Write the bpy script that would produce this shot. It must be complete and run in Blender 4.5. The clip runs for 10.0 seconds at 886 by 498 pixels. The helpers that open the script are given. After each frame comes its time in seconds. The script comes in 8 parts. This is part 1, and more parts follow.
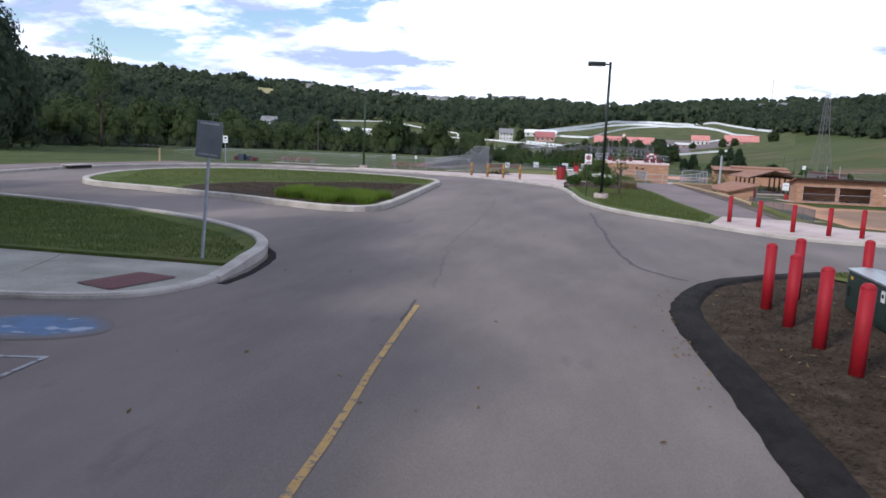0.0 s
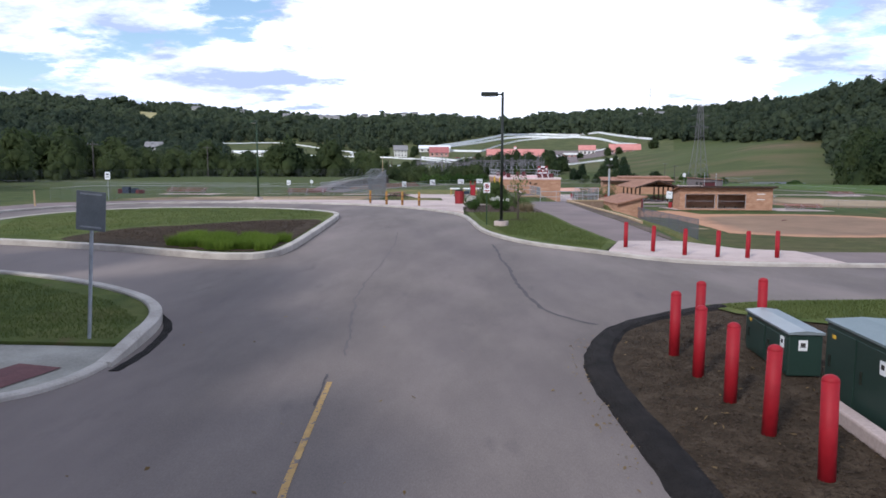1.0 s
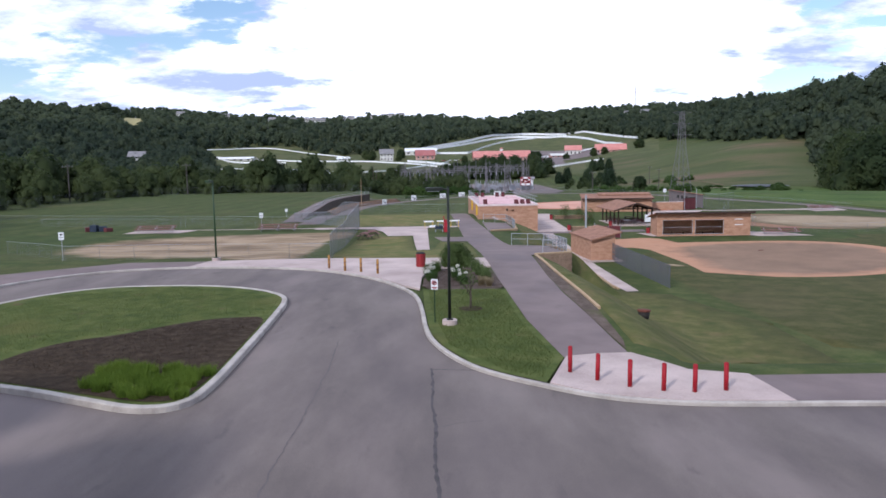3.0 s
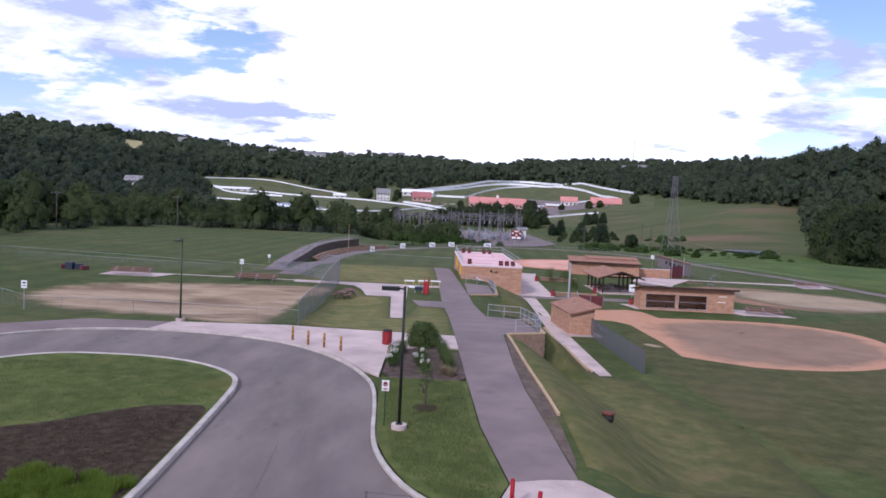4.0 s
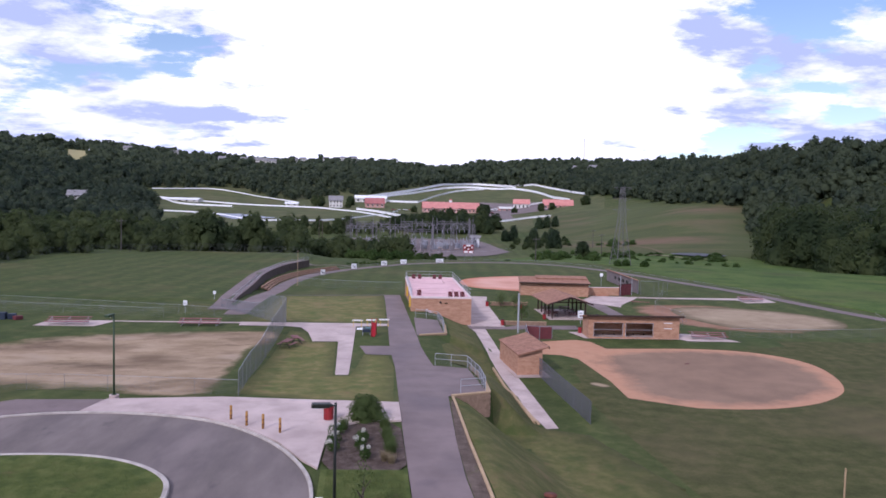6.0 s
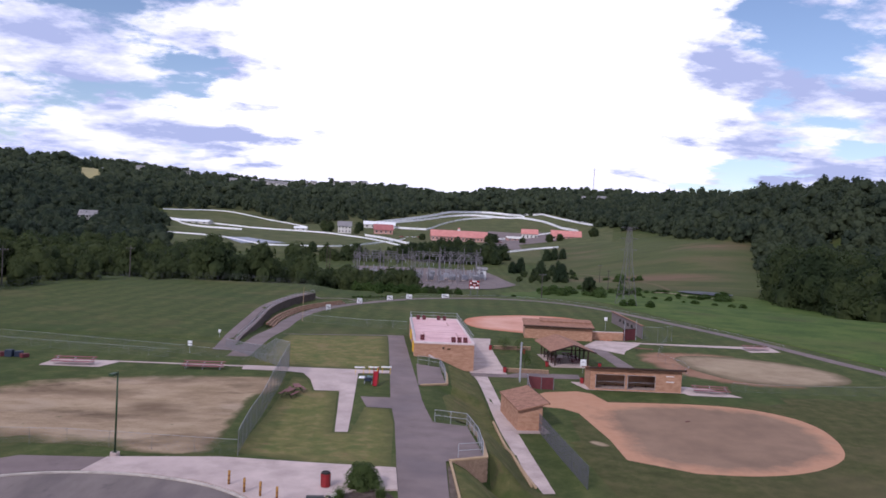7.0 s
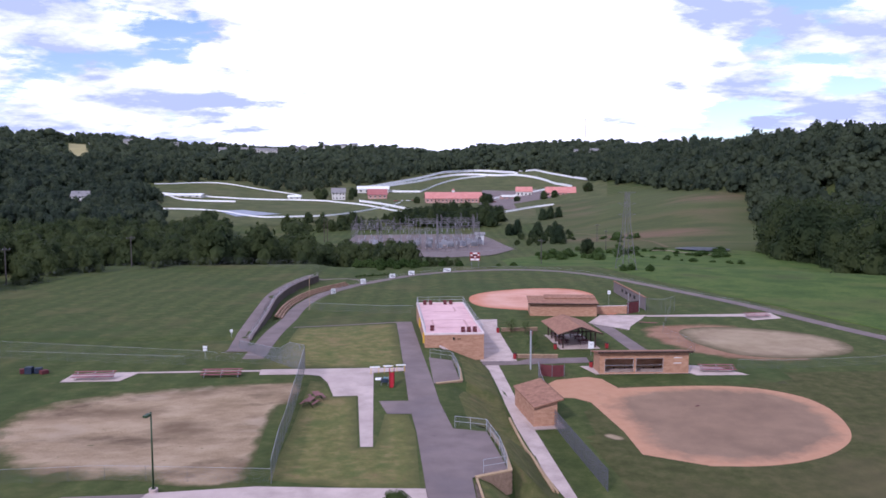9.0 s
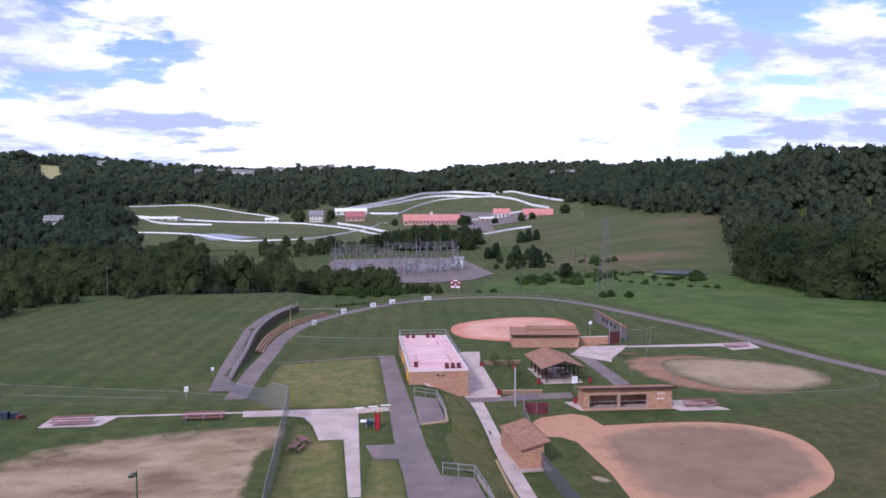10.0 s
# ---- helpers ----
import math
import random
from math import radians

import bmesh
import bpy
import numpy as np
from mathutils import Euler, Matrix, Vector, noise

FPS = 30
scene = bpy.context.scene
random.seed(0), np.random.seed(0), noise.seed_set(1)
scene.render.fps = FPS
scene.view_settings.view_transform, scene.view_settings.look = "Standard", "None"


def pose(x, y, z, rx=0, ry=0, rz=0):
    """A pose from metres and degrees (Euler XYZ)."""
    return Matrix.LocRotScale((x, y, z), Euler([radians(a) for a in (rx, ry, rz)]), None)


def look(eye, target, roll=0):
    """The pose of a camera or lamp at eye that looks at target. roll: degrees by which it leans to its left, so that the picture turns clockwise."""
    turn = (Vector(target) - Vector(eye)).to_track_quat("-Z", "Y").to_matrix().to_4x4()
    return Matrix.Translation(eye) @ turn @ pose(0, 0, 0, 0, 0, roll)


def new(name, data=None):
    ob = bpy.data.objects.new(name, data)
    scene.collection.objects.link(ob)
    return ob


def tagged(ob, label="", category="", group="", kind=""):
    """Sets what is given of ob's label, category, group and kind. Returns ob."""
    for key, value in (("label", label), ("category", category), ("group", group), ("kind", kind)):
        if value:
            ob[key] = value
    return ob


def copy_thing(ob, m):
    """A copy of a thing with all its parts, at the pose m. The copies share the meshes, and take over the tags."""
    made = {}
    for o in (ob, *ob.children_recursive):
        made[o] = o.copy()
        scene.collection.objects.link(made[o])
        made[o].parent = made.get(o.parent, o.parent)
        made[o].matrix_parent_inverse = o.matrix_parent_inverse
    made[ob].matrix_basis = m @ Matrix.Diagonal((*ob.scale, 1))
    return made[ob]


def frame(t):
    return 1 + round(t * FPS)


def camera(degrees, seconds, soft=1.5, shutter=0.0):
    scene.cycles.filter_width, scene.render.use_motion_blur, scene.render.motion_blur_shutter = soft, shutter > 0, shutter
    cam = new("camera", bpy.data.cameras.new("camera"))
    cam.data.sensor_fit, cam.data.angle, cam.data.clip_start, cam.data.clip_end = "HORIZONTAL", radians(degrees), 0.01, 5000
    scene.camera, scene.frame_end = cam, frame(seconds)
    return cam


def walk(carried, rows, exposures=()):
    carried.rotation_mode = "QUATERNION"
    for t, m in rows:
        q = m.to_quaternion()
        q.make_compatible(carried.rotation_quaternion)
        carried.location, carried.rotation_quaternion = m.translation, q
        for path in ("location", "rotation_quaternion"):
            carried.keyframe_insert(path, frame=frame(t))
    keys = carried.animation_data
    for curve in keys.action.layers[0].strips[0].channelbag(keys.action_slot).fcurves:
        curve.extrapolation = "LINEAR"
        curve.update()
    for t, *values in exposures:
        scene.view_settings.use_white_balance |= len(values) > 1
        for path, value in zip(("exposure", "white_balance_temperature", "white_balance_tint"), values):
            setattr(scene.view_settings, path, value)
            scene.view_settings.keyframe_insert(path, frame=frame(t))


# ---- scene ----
cam = camera(62.4, 10.0, soft=1.65)
PATH = [
    (0, (1.151, -0.37, 2.493), (0.809, 1.581, 2.214), 2.5),
    (0.5, (0.958, -0.21, 2.717), (0.693, 1.765, 2.543), -4.8),
    (1, (0.94, 0.038, 3.235), (0.866, 2.024, 3.006), 0.2),
    (1.5, (0.986, 0.193, 4.125), (0.876, 2.143, 3.691), -7.7),
    (2, (1.4, 0.56, 5.239), (1.255, 2.474, 4.677), -8.0),
    (2.5, (2.003, 1.191, 6.214), (1.862, 3.11, 5.669), -6.3),
    (3, (2.874, 2.072, 7.543), (2.827, 4.058, 7.31), -0.9),
    (3.2, (3.278, 2.292, 7.734), (3.263, 4.288, 7.614), 0.7),
    (4.3, (4.616, 3.734, 10.796), (4.58, 5.729, 10.672), 3.0),
    (4.5, (4.8, 3.825, 11.047), (4.767, 5.822, 10.939), 1.4),
    (5, (5.214, 3.93, 12.277), (5.242, 5.928, 12.205), 1.8),
    (5.5, (5.323, 4.134, 13.55), (5.373, 6.125, 13.371), 2.4),
    (5.7, (5.204, 4.376, 13.896), (5.281, 6.369, 13.747), 2.3),
    (6.8, (5.631, 3.545, 17.362), (5.693, 5.542, 17.282), -0.3),
    (7, (5.588, 3.582, 17.823), (5.654, 5.58, 17.773), 2.8),
    (7.5, (5.182, 3.359, 18.973), (5.275, 5.351, 18.817), 5.4),
    (8, (4.795, 3.178, 20.631), (4.851, 5.171, 20.472), 5.1),
    (8.5, (4.294, 3.1, 21.969), (4.358, 5.084, 21.721), 1.5),
    (9, (3.751, 2.937, 23.126), (3.835, 4.928, 22.958), 0.0),
    (9.5, (3.571, 2.761, 24.151), (3.691, 4.751, 23.991), -2.0),
    (10, (2.845, 3.077, 25.663), (2.991, 5.068, 25.548), -0.2),
]
walk(cam, [(t, look(eye, target, roll)) for t, eye, target, roll in PATH], exposures=[(0, 0.04, 5950, 11), (1.2, 0.06, 5950, 11), (2.2, 0.05, 5950, 10), (3, 0.02, 5850, 14), (4.5, -0.03, 5780, 27), (5.6, -0.03, 5780, 27), (6.8, -0.28, 5950, 24), (7.5, -0.3, 6050, 24), (8, -0.28, 6000, 24), (8.5, -0.02, 5700, 27), (10, 0.0, 5700, 27)])

random.seed(4)

# ---- sky and sun ----
SUN_FROM = Vector((-0.53, -0.85, 0.70)).normalized()
sun = new("sun", bpy.data.lights.new("sun", "SUN"))
sun.data.energy, sun.data.angle, sun.data.color = 2.6, radians(4.0), (1.0, 0.95, 0.88)
sun.matrix_world = look(SUN_FROM * 100, (0, 0, 0))


def build_sky():
    world = bpy.data.worlds.new("sky")
    scene.world = world
    world.use_nodes = True
    nt = world.node_tree
    nt.nodes.clear()
    N, L = nt.nodes.new, nt.links.new
    sky = N("ShaderNodeTexSky")
    sky.sky_type, sky.sun_disc = "NISHITA", False
    sky.sun_elevation = math.asin(SUN_FROM.z)
    sky.sun_rotation = math.atan2(SUN_FROM.x, SUN_FROM.y)
    sky.air_density, sky.dust_density = 1.0, 0.4
    co = N("ShaderNodeTexCoord")
    # clouds lie on a flat deck: divide the direction by its height
    sep = N("ShaderNodeSeparateXYZ")
    L(co.outputs["Generated"], sep.inputs[0])
    up = N("ShaderNodeMath"); up.operation = "MAXIMUM"; up.inputs[1].default_value = 0.0
    L(sep.outputs["Z"], up.inputs[0])
    den = N("ShaderNodeMath"); den.operation = "ADD"; den.inputs[1].default_value = 0.30
    L(up.outputs[0], den.inputs[0])
    div = N("ShaderNodeVectorMath"); div.operation = "DIVIDE"
    cmb = N("ShaderNodeCombineXYZ")
    for i in range(3):
        L(den.outputs[0], cmb.inputs[i])
    L(co.outputs["Generated"], div.inputs[0]); L(cmb.outputs[0], div.inputs[1])
    # streets of cloud drawn out across the view
    flat = N("ShaderNodeVectorMath"); flat.operation = "MULTIPLY"; flat.inputs[1].default_value = (0.8, 1.0, 2.6)
    L(div.outputs[0], flat.inputs[0])
    n1 = N("ShaderNodeTexNoise"); n1.inputs["Scale"].default_value = 2.3
    n1.inputs["Detail"].default_value = 10; n1.inputs["Roughness"].default_value = 0.6
    L(flat.outputs[0], n1.inputs["Vector"])
    off = N("ShaderNodeVectorMath"); off.operation = "ADD"; off.inputs[1].default_value = (7.3, 2.1, 0.0)
    L(flat.outputs[0], off.inputs[0])
    n2 = N("ShaderNodeTexNoise"); n2.inputs["Scale"].default_value = 3.6
    n2.inputs["Detail"].default_value = 8; n2.inputs["Roughness"].default_value = 0.6
    L(off.outputs[0], n2.inputs["Vector"])
    # thick bright cloud bank ahead over the valley
    dot = N("ShaderNodeVectorMath"); dot.operation = "DOT_PRODUCT"
    dot.inputs[1].default_value = Vector((0.05, 0.97, 0.22)).normalized()
    L(co.outputs["Generated"], dot.inputs[0])
    bank = N("ShaderNodeMapRange"); bank.interpolation_type = "SMOOTHSTEP"
    for k, v in zip((1, 2, 3, 4), (0.93, 0.985, 0.0, 0.34)):
        bank.inputs[k].default_value = v
    rag = N("ShaderNodeMath"); rag.operation = "MULTIPLY_ADD"; rag.inputs[1].default_value = 0.09
    L(n2.outputs["Fac"], rag.inputs[0]); L(dot.outputs["Value"], rag.inputs[2])
    low = N("ShaderNodeMath"); low.operation = "SUBTRACT"; low.inputs[1].default_value = 0.045
    L(rag.outputs[0], low.inputs[0])
    L(low.outputs[0], bank.inputs[0])
    add = N("ShaderNodeMath"); add.operation = "ADD"
    L(n1.outputs["Fac"], add.inputs[0]); L(bank.outputs[0], add.inputs[1])
    cover = N("ShaderNodeMapRange"); cover.interpolation_type = "SMOOTHSTEP"
    for k, v in zip((1, 2, 3, 4), (0.425, 0.495, 0.0, 1.0)):
        cover.inputs[k].default_value = v
    L(add.outputs[0], cover.inputs[0])
    # cloud colour: grey-violet bellies to white
    s2 = N("ShaderNodeMath"); s2.operation = "ADD"
    L(n2.outputs["Fac"], s2.inputs[0]); L(bank.outputs[0], s2.inputs[1])
    ramp = N("ShaderNodeValToRGB")
    e = ramp.color_ramp.elements
    e[0].position, e[0].color = 0.45, (0.48, 0.56, 0.79, 1)
    e[1].position, e[1].color = 0.60, (1.14, 1.17, 1.26, 1)
    L(s2.outputs[0], ramp.inputs[0])
    bs = N("ShaderNodeBackground"); bs.inputs["Strength"].default_value = 0.14
    L(sky.outputs[0], bs.inputs["Color"])
    bc = N("ShaderNodeBackground"); bc.inputs["Strength"].default_value = 1.15
    L(ramp.outputs[0], bc.inputs["Color"])
    mix = N("ShaderNodeMixShader")
    L(cover.outputs[0], mix.inputs[0]); L(bs.outputs[0], mix.inputs[1]); L(bc.outputs[0], mix.inputs[2])
    out = N("ShaderNodeOutputWorld")
    L(mix.outputs[0], out.inputs["Surface"])


build_sky()


# ---- materials ----
def surface(name, cols, scale=1.0, rough=0.85, fine=30.0, bump=0.3, depth=0.01, metal=0.0, spec=0.3, stretch=(1, 1, 1), big=None, drawn=False):
    """Two-scale mottled surface. cols: two or three colours; big: (colour, scale, low, high) for large patches."""
    m = bpy.data.materials.new(name)
    m.use_nodes = True
    nt = m.node_tree
    b = nt.nodes["Principled BSDF"]
    N, L = nt.nodes.new, nt.links.new
    geo = N("ShaderNodeNewGeometry")
    mp = N("ShaderNodeMapping")
    mp.inputs["Scale"].default_value = stretch
    L(geo.outputs["Position"], mp.inputs["Vector"])
    n1 = N("ShaderNodeTexNoise")
    n1.inputs["Scale"].default_value, n1.inputs["Detail"].default_value, n1.inputs["Roughness"].default_value = scale, 6, 0.62
    L(mp.outputs[0], n1.inputs["Vector"])
    n2 = N("ShaderNodeTexNoise")
    n2.inputs["Scale"].default_value, n2.inputs["Detail"].default_value = fine, 3
    L(mp.outputs[0], n2.inputs["Vector"])
    mixf = N("ShaderNodeMath")
    mixf.operation = "MULTIPLY_ADD"
    mixf.inputs[1].default_value, mixf.inputs[2].default_value = 0.4, -0.2
    L(n2.outputs["Fac"], mixf.inputs[0])
    ad = N("ShaderNodeMath")
    L(n1.outputs["Fac"], ad.inputs[0]); L(mixf.outputs[0], ad.inputs[1])
    ramp = N("ShaderNodeValToRGB")
    el = ramp.color_ramp.elements
    el[0].position, el[1].position = 0.32, 0.68
    el[0].color, el[1].color = (*cols[0], 1), (*cols[-1], 1)
    if len(cols) == 3:
        mid = el.new(0.5)
        mid.color = (*cols[1], 1)
    L(ad.outputs[0], ramp.inputs[0])
    colour = ramp.outputs[0]
    if big:
        for c, s, lo, hi in (big if isinstance(big, list) else [big]):
            n3 = N("ShaderNodeTexNoise")
            n3.inputs["Scale"].default_value, n3.inputs["Detail"].default_value, n3.inputs["Roughness"].default_value = s, 5, 0.6
            L(mp.outputs[0] if drawn else geo.outputs["Position"], n3.inputs["Vector"])
            mr = N("ShaderNodeMapRange")
            mr.inputs[1].default_value, mr.inputs[2].default_value = lo, hi
            L(n3.outputs["Fac"], mr.inputs[0])
            mx = N("ShaderNodeMix")
            mx.data_type = "RGBA"
            L(mr.outputs[0], mx.inputs["Factor"]); L(colour, mx.inputs["A"])
            mx.inputs["B"].default_value = (*c, 1)
            colour = mx.outputs["Result"]
    L(colour, b.inputs["Base Color"])
    b.inputs["Roughness"].default_value, b.inputs["Metallic"].default_value = rough, metal
    b.inputs["Specular IOR Level"].default_value = spec
    if bump:
        bp = N("ShaderNodeBump")
        bp.inputs["Strength"].default_value, bp.inputs["Distance"].default_value = bump, depth
        L(n2.outputs["Fac"], bp.inputs["Height"])
        L(bp.outputs[0], b.inputs["Normal"])
    return m


def stripes(m, scale, direction, amount, rings=None):
    """Adds faint mowing stripes to a surface material."""
    nt = m.node_tree
    b = nt.nodes["Principled BSDF"]
    src = b.inputs["Base Color"].links[0].from_socket
    N, L = nt.nodes.new, nt.links.new
    geo = N("ShaderNodeNewGeometry")
    mp = N("ShaderNodeMapping")
    mp.inputs["Rotation"].default_value = (0, 0, radians(direction))
    L(geo.outputs["Position"], mp.inputs["Vector"])
    w = N("ShaderNodeTexWave")
    w.inputs["Scale"].default_value, w.inputs["Distortion"].default_value, w.inputs["Detail"].default_value = scale, 0.5, 2
    w.inputs["Detail Scale"].default_value = 0.3
    if rings:
        w.wave_type, w.rings_direction = "RINGS", "Z"
        mp.inputs["Location"].default_value = (-rings[0], -rings[1], 0)
    L(mp.outputs[0], w.inputs["Vector"])
    mr = N("ShaderNodeMapRange")
    mr.inputs[3].default_value, mr.inputs[4].default_value = 1 - amount, 1 + amount
    L(w.outputs["Fac"], mr.inputs[0])
    vm = N("ShaderNodeVectorMath")
    vm.operation = "SCALE"
    L(src, vm.inputs[0]); L(mr.outputs[0], vm.inputs["Scale"])
    L(vm.outputs[0], b.inputs["Base Color"])
    return m


GRASS = surface("mown_grass", [(0.043, 0.059, 0.018), (0.060, 0.077, 0.023), (0.085, 0.096, 0.033)], 0.7, 0.95, 7, 0.6, 0.03, spec=0.1,
                big=[((0.118, 0.100, 0.046), 0.05, 0.53, 0.80), ((0.040, 0.064, 0.019), 0.03, 0.50, 0.75), ((0.098, 0.092, 0.036), 0.35, 0.58, 0.78)])
stripes(GRASS, 0.06, 2, 0.085)
OUTFIELD = surface("ring_mown_grass", [(0.048, 0.053, 0.018), (0.066, 0.069, 0.024), (0.092, 0.087, 0.035)], 0.7, 0.95, 7, 0.6, 0.03, spec=0.1, big=[((0.112, 0.090, 0.046), 0.07, 0.50, 0.80), ((0.095, 0.085, 0.036), 0.4, 0.56, 0.78)])
stripes(OUTFIELD, 0.11, 0, 0.05, rings=(37, 90))
LAWN = surface("lush_lawn", [(0.050, 0.070, 0.018), (0.078, 0.100, 0.026), (0.116, 0.130, 0.041)], 1.1, 0.95, 25, 0.7, 0.03, spec=0.1, big=[((0.132, 0.118, 0.04), 0.25, 0.52, 0.85), ((0.120, 0.085, 0.045), 0.7, 0.62, 0.76)])
BANKGRASS = surface("rough_bank_grass", [(0.078, 0.088, 0.027), (0.108, 0.108, 0.037), (0.155, 0.134, 0.056)], 0.9, 0.95, 14, 0.8, 0.05, spec=0.1, big=[((0.165, 0.122, 0.060), 0.3, 0.54, 0.80), ((0.150, 0.096, 0.054), 1.8, 0.60, 0.74), ((0.060, 0.082, 0.024), 0.4, 0.52, 0.74)])
DRYLAWN = surface("dry_lawn", [(0.102, 0.106, 0.034), (0.144, 0.138, 0.046), (0.205, 0.170, 0.074)], 0.9, 0.95, 14, 0.7, 0.04, spec=0.1, big=[((0.225, 0.160, 0.080), 0.16, 0.52, 0.80), ((0.190, 0.118, 0.066), 1.6, 0.60, 0.75), ((0.082, 0.108, 0.030), 0.35, 0.50, 0.70)])
ASPHALT = surface("worn_asphalt", [(0.124, 0.102, 0.091), (0.161, 0.132, 0.117), (0.203, 0.168, 0.149)], 0.35, 0.88, 60, 0.25, 0.006, spec=0.25, stretch=(1, 0.35, 1), drawn=True,
                  big=[((0.103, 0.084, 0.082), 0.16, 0.46, 0.72), ((0.222, 0.180, 0.162), 0.22, 0.52, 0.76), ((0.086, 0.073, 0.069), 1.1, 0.62, 0.82), ((0.219, 0.178, 0.160), 0.07, 0.5, 0.7)])
PATHASPH = surface("path_asphalt", [(0.156, 0.121, 0.113), (0.190, 0.147, 0.137), (0.224, 0.174, 0.162)], 0.3, 0.9, 50, 0.25, 0.006, spec=0.2, big=[((0.115, 0.095, 0.09), 0.45, 0.64, 0.74), ((0.130, 0.11, 0.115), 0.1, 0.5, 0.8)])
FAINTSEAM = surface("healed_crack", [(0.118, 0.1, 0.095), (0.145, 0.122, 0.115)], 3, 0.9, 40, 0.3, 0.01, spec=0.2)
SEAM = surface("old_tar_seam", [(0.062, 0.055, 0.054), (0.105, 0.092, 0.09)], 3, 0.9, 40, 0.3, 0.01, spec=0.2)
TAR = surface("fresh_tar", [(0.011, 0.0092, 0.0085), (0.026, 0.022, 0.020)], 3, 0.95, 45, 1.0, 0.03, spec=0.15)
CONC = surface("concrete", [(0.364, 0.285, 0.255), (0.460, 0.365, 0.325), (0.556, 0.445, 0.40)], 0.4, 0.85, 20, 0.2, 0.005, spec=0.25, big=((0.428, 0.33, 0.30), 0.1, 0.5, 0.8))
# greyer than CONC; the verge corner's shade is put into its dark tone
SHADEDCONC = surface("shaded_grey_concrete", [(0.23, 0.215, 0.185), (0.30, 0.28, 0.24), (0.37, 0.345, 0.30)], 0.7, 0.9, 24, 0.3, 0.006, spec=0.2, big=((0.20, 0.19, 0.16), 0.4, 0.52, 0.76))
KERB = surface("kerb_concrete", [(0.31, 0.275, 0.24), (0.41, 0.365, 0.32), (0.49, 0.44, 0.39)], 1.3, 0.85, 30, 0.3, 0.006, spec=0.25)
MULCH = surface("bark_mulch", [(0.030, 0.021, 0.013), (0.050, 0.035, 0.022), (0.080, 0.058, 0.039)], 2.5, 0.95, 22, 1.0, 0.05, spec=0.1)
DRYMULCH = surface("dry_pinkish_mulch", [(0.065, 0.045, 0.036), (0.10, 0.074, 0.06), (0.145, 0.11, 0.09)], 2.0, 0.95, 18, 1.0, 0.05, spec=0.1)
DRYSOIL = surface("dry_bare_soil", [(0.078, 0.058, 0.046), (0.112, 0.084, 0.066), (0.150, 0.115, 0.09)], 1.5, 0.95, 14, 0.7, 0.03, spec=0.1, big=((0.085, 0.09, 0.035), 0.9, 0.58, 0.74))
GREYDIRT = surface("raked_infield", [(0.200, 0.132, 0.089), (0.240, 0.157, 0.105), (0.282, 0.187, 0.125)], 0.18, 0.95, 12, 0.3, 0.02, spec=0.1)
FENCEPOST = surface("dull_fence_steel", [(0.12, 0.125, 0.13), (0.17, 0.175, 0.18)], 6, 0.7, 40, 0.1)
PALEDIRT = surface("pale_dry_dirt", [(0.25, 0.183, 0.115), (0.325, 0.248, 0.160), (0.395, 0.31, 0.208)], 0.12, 0.95, 10, 0.4, 0.03, spec=0.1, big=[((0.24, 0.17, 0.115), 0.11, 0.50, 0.74)])
SCUFFDIRT = surface("scuffed_brown_dirt", [(0.24, 0.170, 0.100), (0.32, 0.232, 0.145), (0.40, 0.30, 0.195)], 0.3, 0.95, 8, 0.5, 0.03, spec=0.1, stretch=(0.7, 1, 1), drawn=True, big=[((0.172, 0.118, 0.072), 0.11, 0.48, 0.66), ((0.115, 0.078, 0.048), 0.16, 0.58, 0.72), ((0.075, 0.085, 0.034), 1.5, 0.66, 0.74), ((0.40, 0.31, 0.22), 0.09, 0.55, 0.7)])
PINKDIRT = surface("red_clay", [(0.50, 0.25, 0.175), (0.58, 0.315, 0.23), (0.62, 0.365, 0.28)], 0.15, 0.95, 10, 0.3, 0.02, spec=0.1)
BRICK = surface("tan_brick", [(0.31, 0.165, 0.10), (0.39, 0.215, 0.135), (0.46, 0.265, 0.172)], 1.2, 0.85, 9, 0.5, 0.01, stretch=(1, 1, 3))
DKBRICK = surface("maroon_panel", [(0.09, 0.022, 0.025), (0.13, 0.032, 0.035)], 1.0, 0.7, 20, 0.2)
SHINGLE = surface("brown_shingles", [(0.20, 0.096, 0.06), (0.28, 0.142, 0.09), (0.34, 0.178, 0.115)], 1.5, 0.9, 12, 0.5, 0.02)
PINKROOF = surface("pink_roof_membrane", [(0.56, 0.34, 0.335), (0.65, 0.41, 0.40), (0.71, 0.475, 0.46)], 0.3, 0.8, 8, 0.1)
WHITE = surface("white_paint", [(0.66, 0.66, 0.66), (0.78, 0.78, 0.77)], 2, 0.5, 30, 0.05)
RED = surface("red_plastic", [(0.25, 0.006, 0.012), (0.32, 0.009, 0.017)], 3, 0.62, 20, 0.05, spec=0.3)
YELLOW = surface("yellow_paint", [(0.55, 0.33, 0.03), (0.66, 0.42, 0.05)], 4, 0.6, 30, 0.2)
LINEYEL = surface("worn_yellow_line", [(0.36, 0.22, 0.08), (0.46, 0.29, 0.10)], 6, 0.8, 40, 0.2, big=((0.15, 0.127, 0.12), 16.0, 0.54, 0.62))
BLUEPAINT = surface("faded_blue_paint", [(0.09, 0.125, 0.19), (0.10, 0.17, 0.30)], 3, 0.8, 40, 0.2, big=((0.30, 0.34, 0.42), 2.6, 0.56, 0.62))
LINEWHITE = surface("worn_white_line", [(0.22, 0.22, 0.225), (0.44, 0.44, 0.44)], 3, 0.8, 40, 0.2, big=((0.15, 0.127, 0.12), 9.0, 0.54, 0.64))
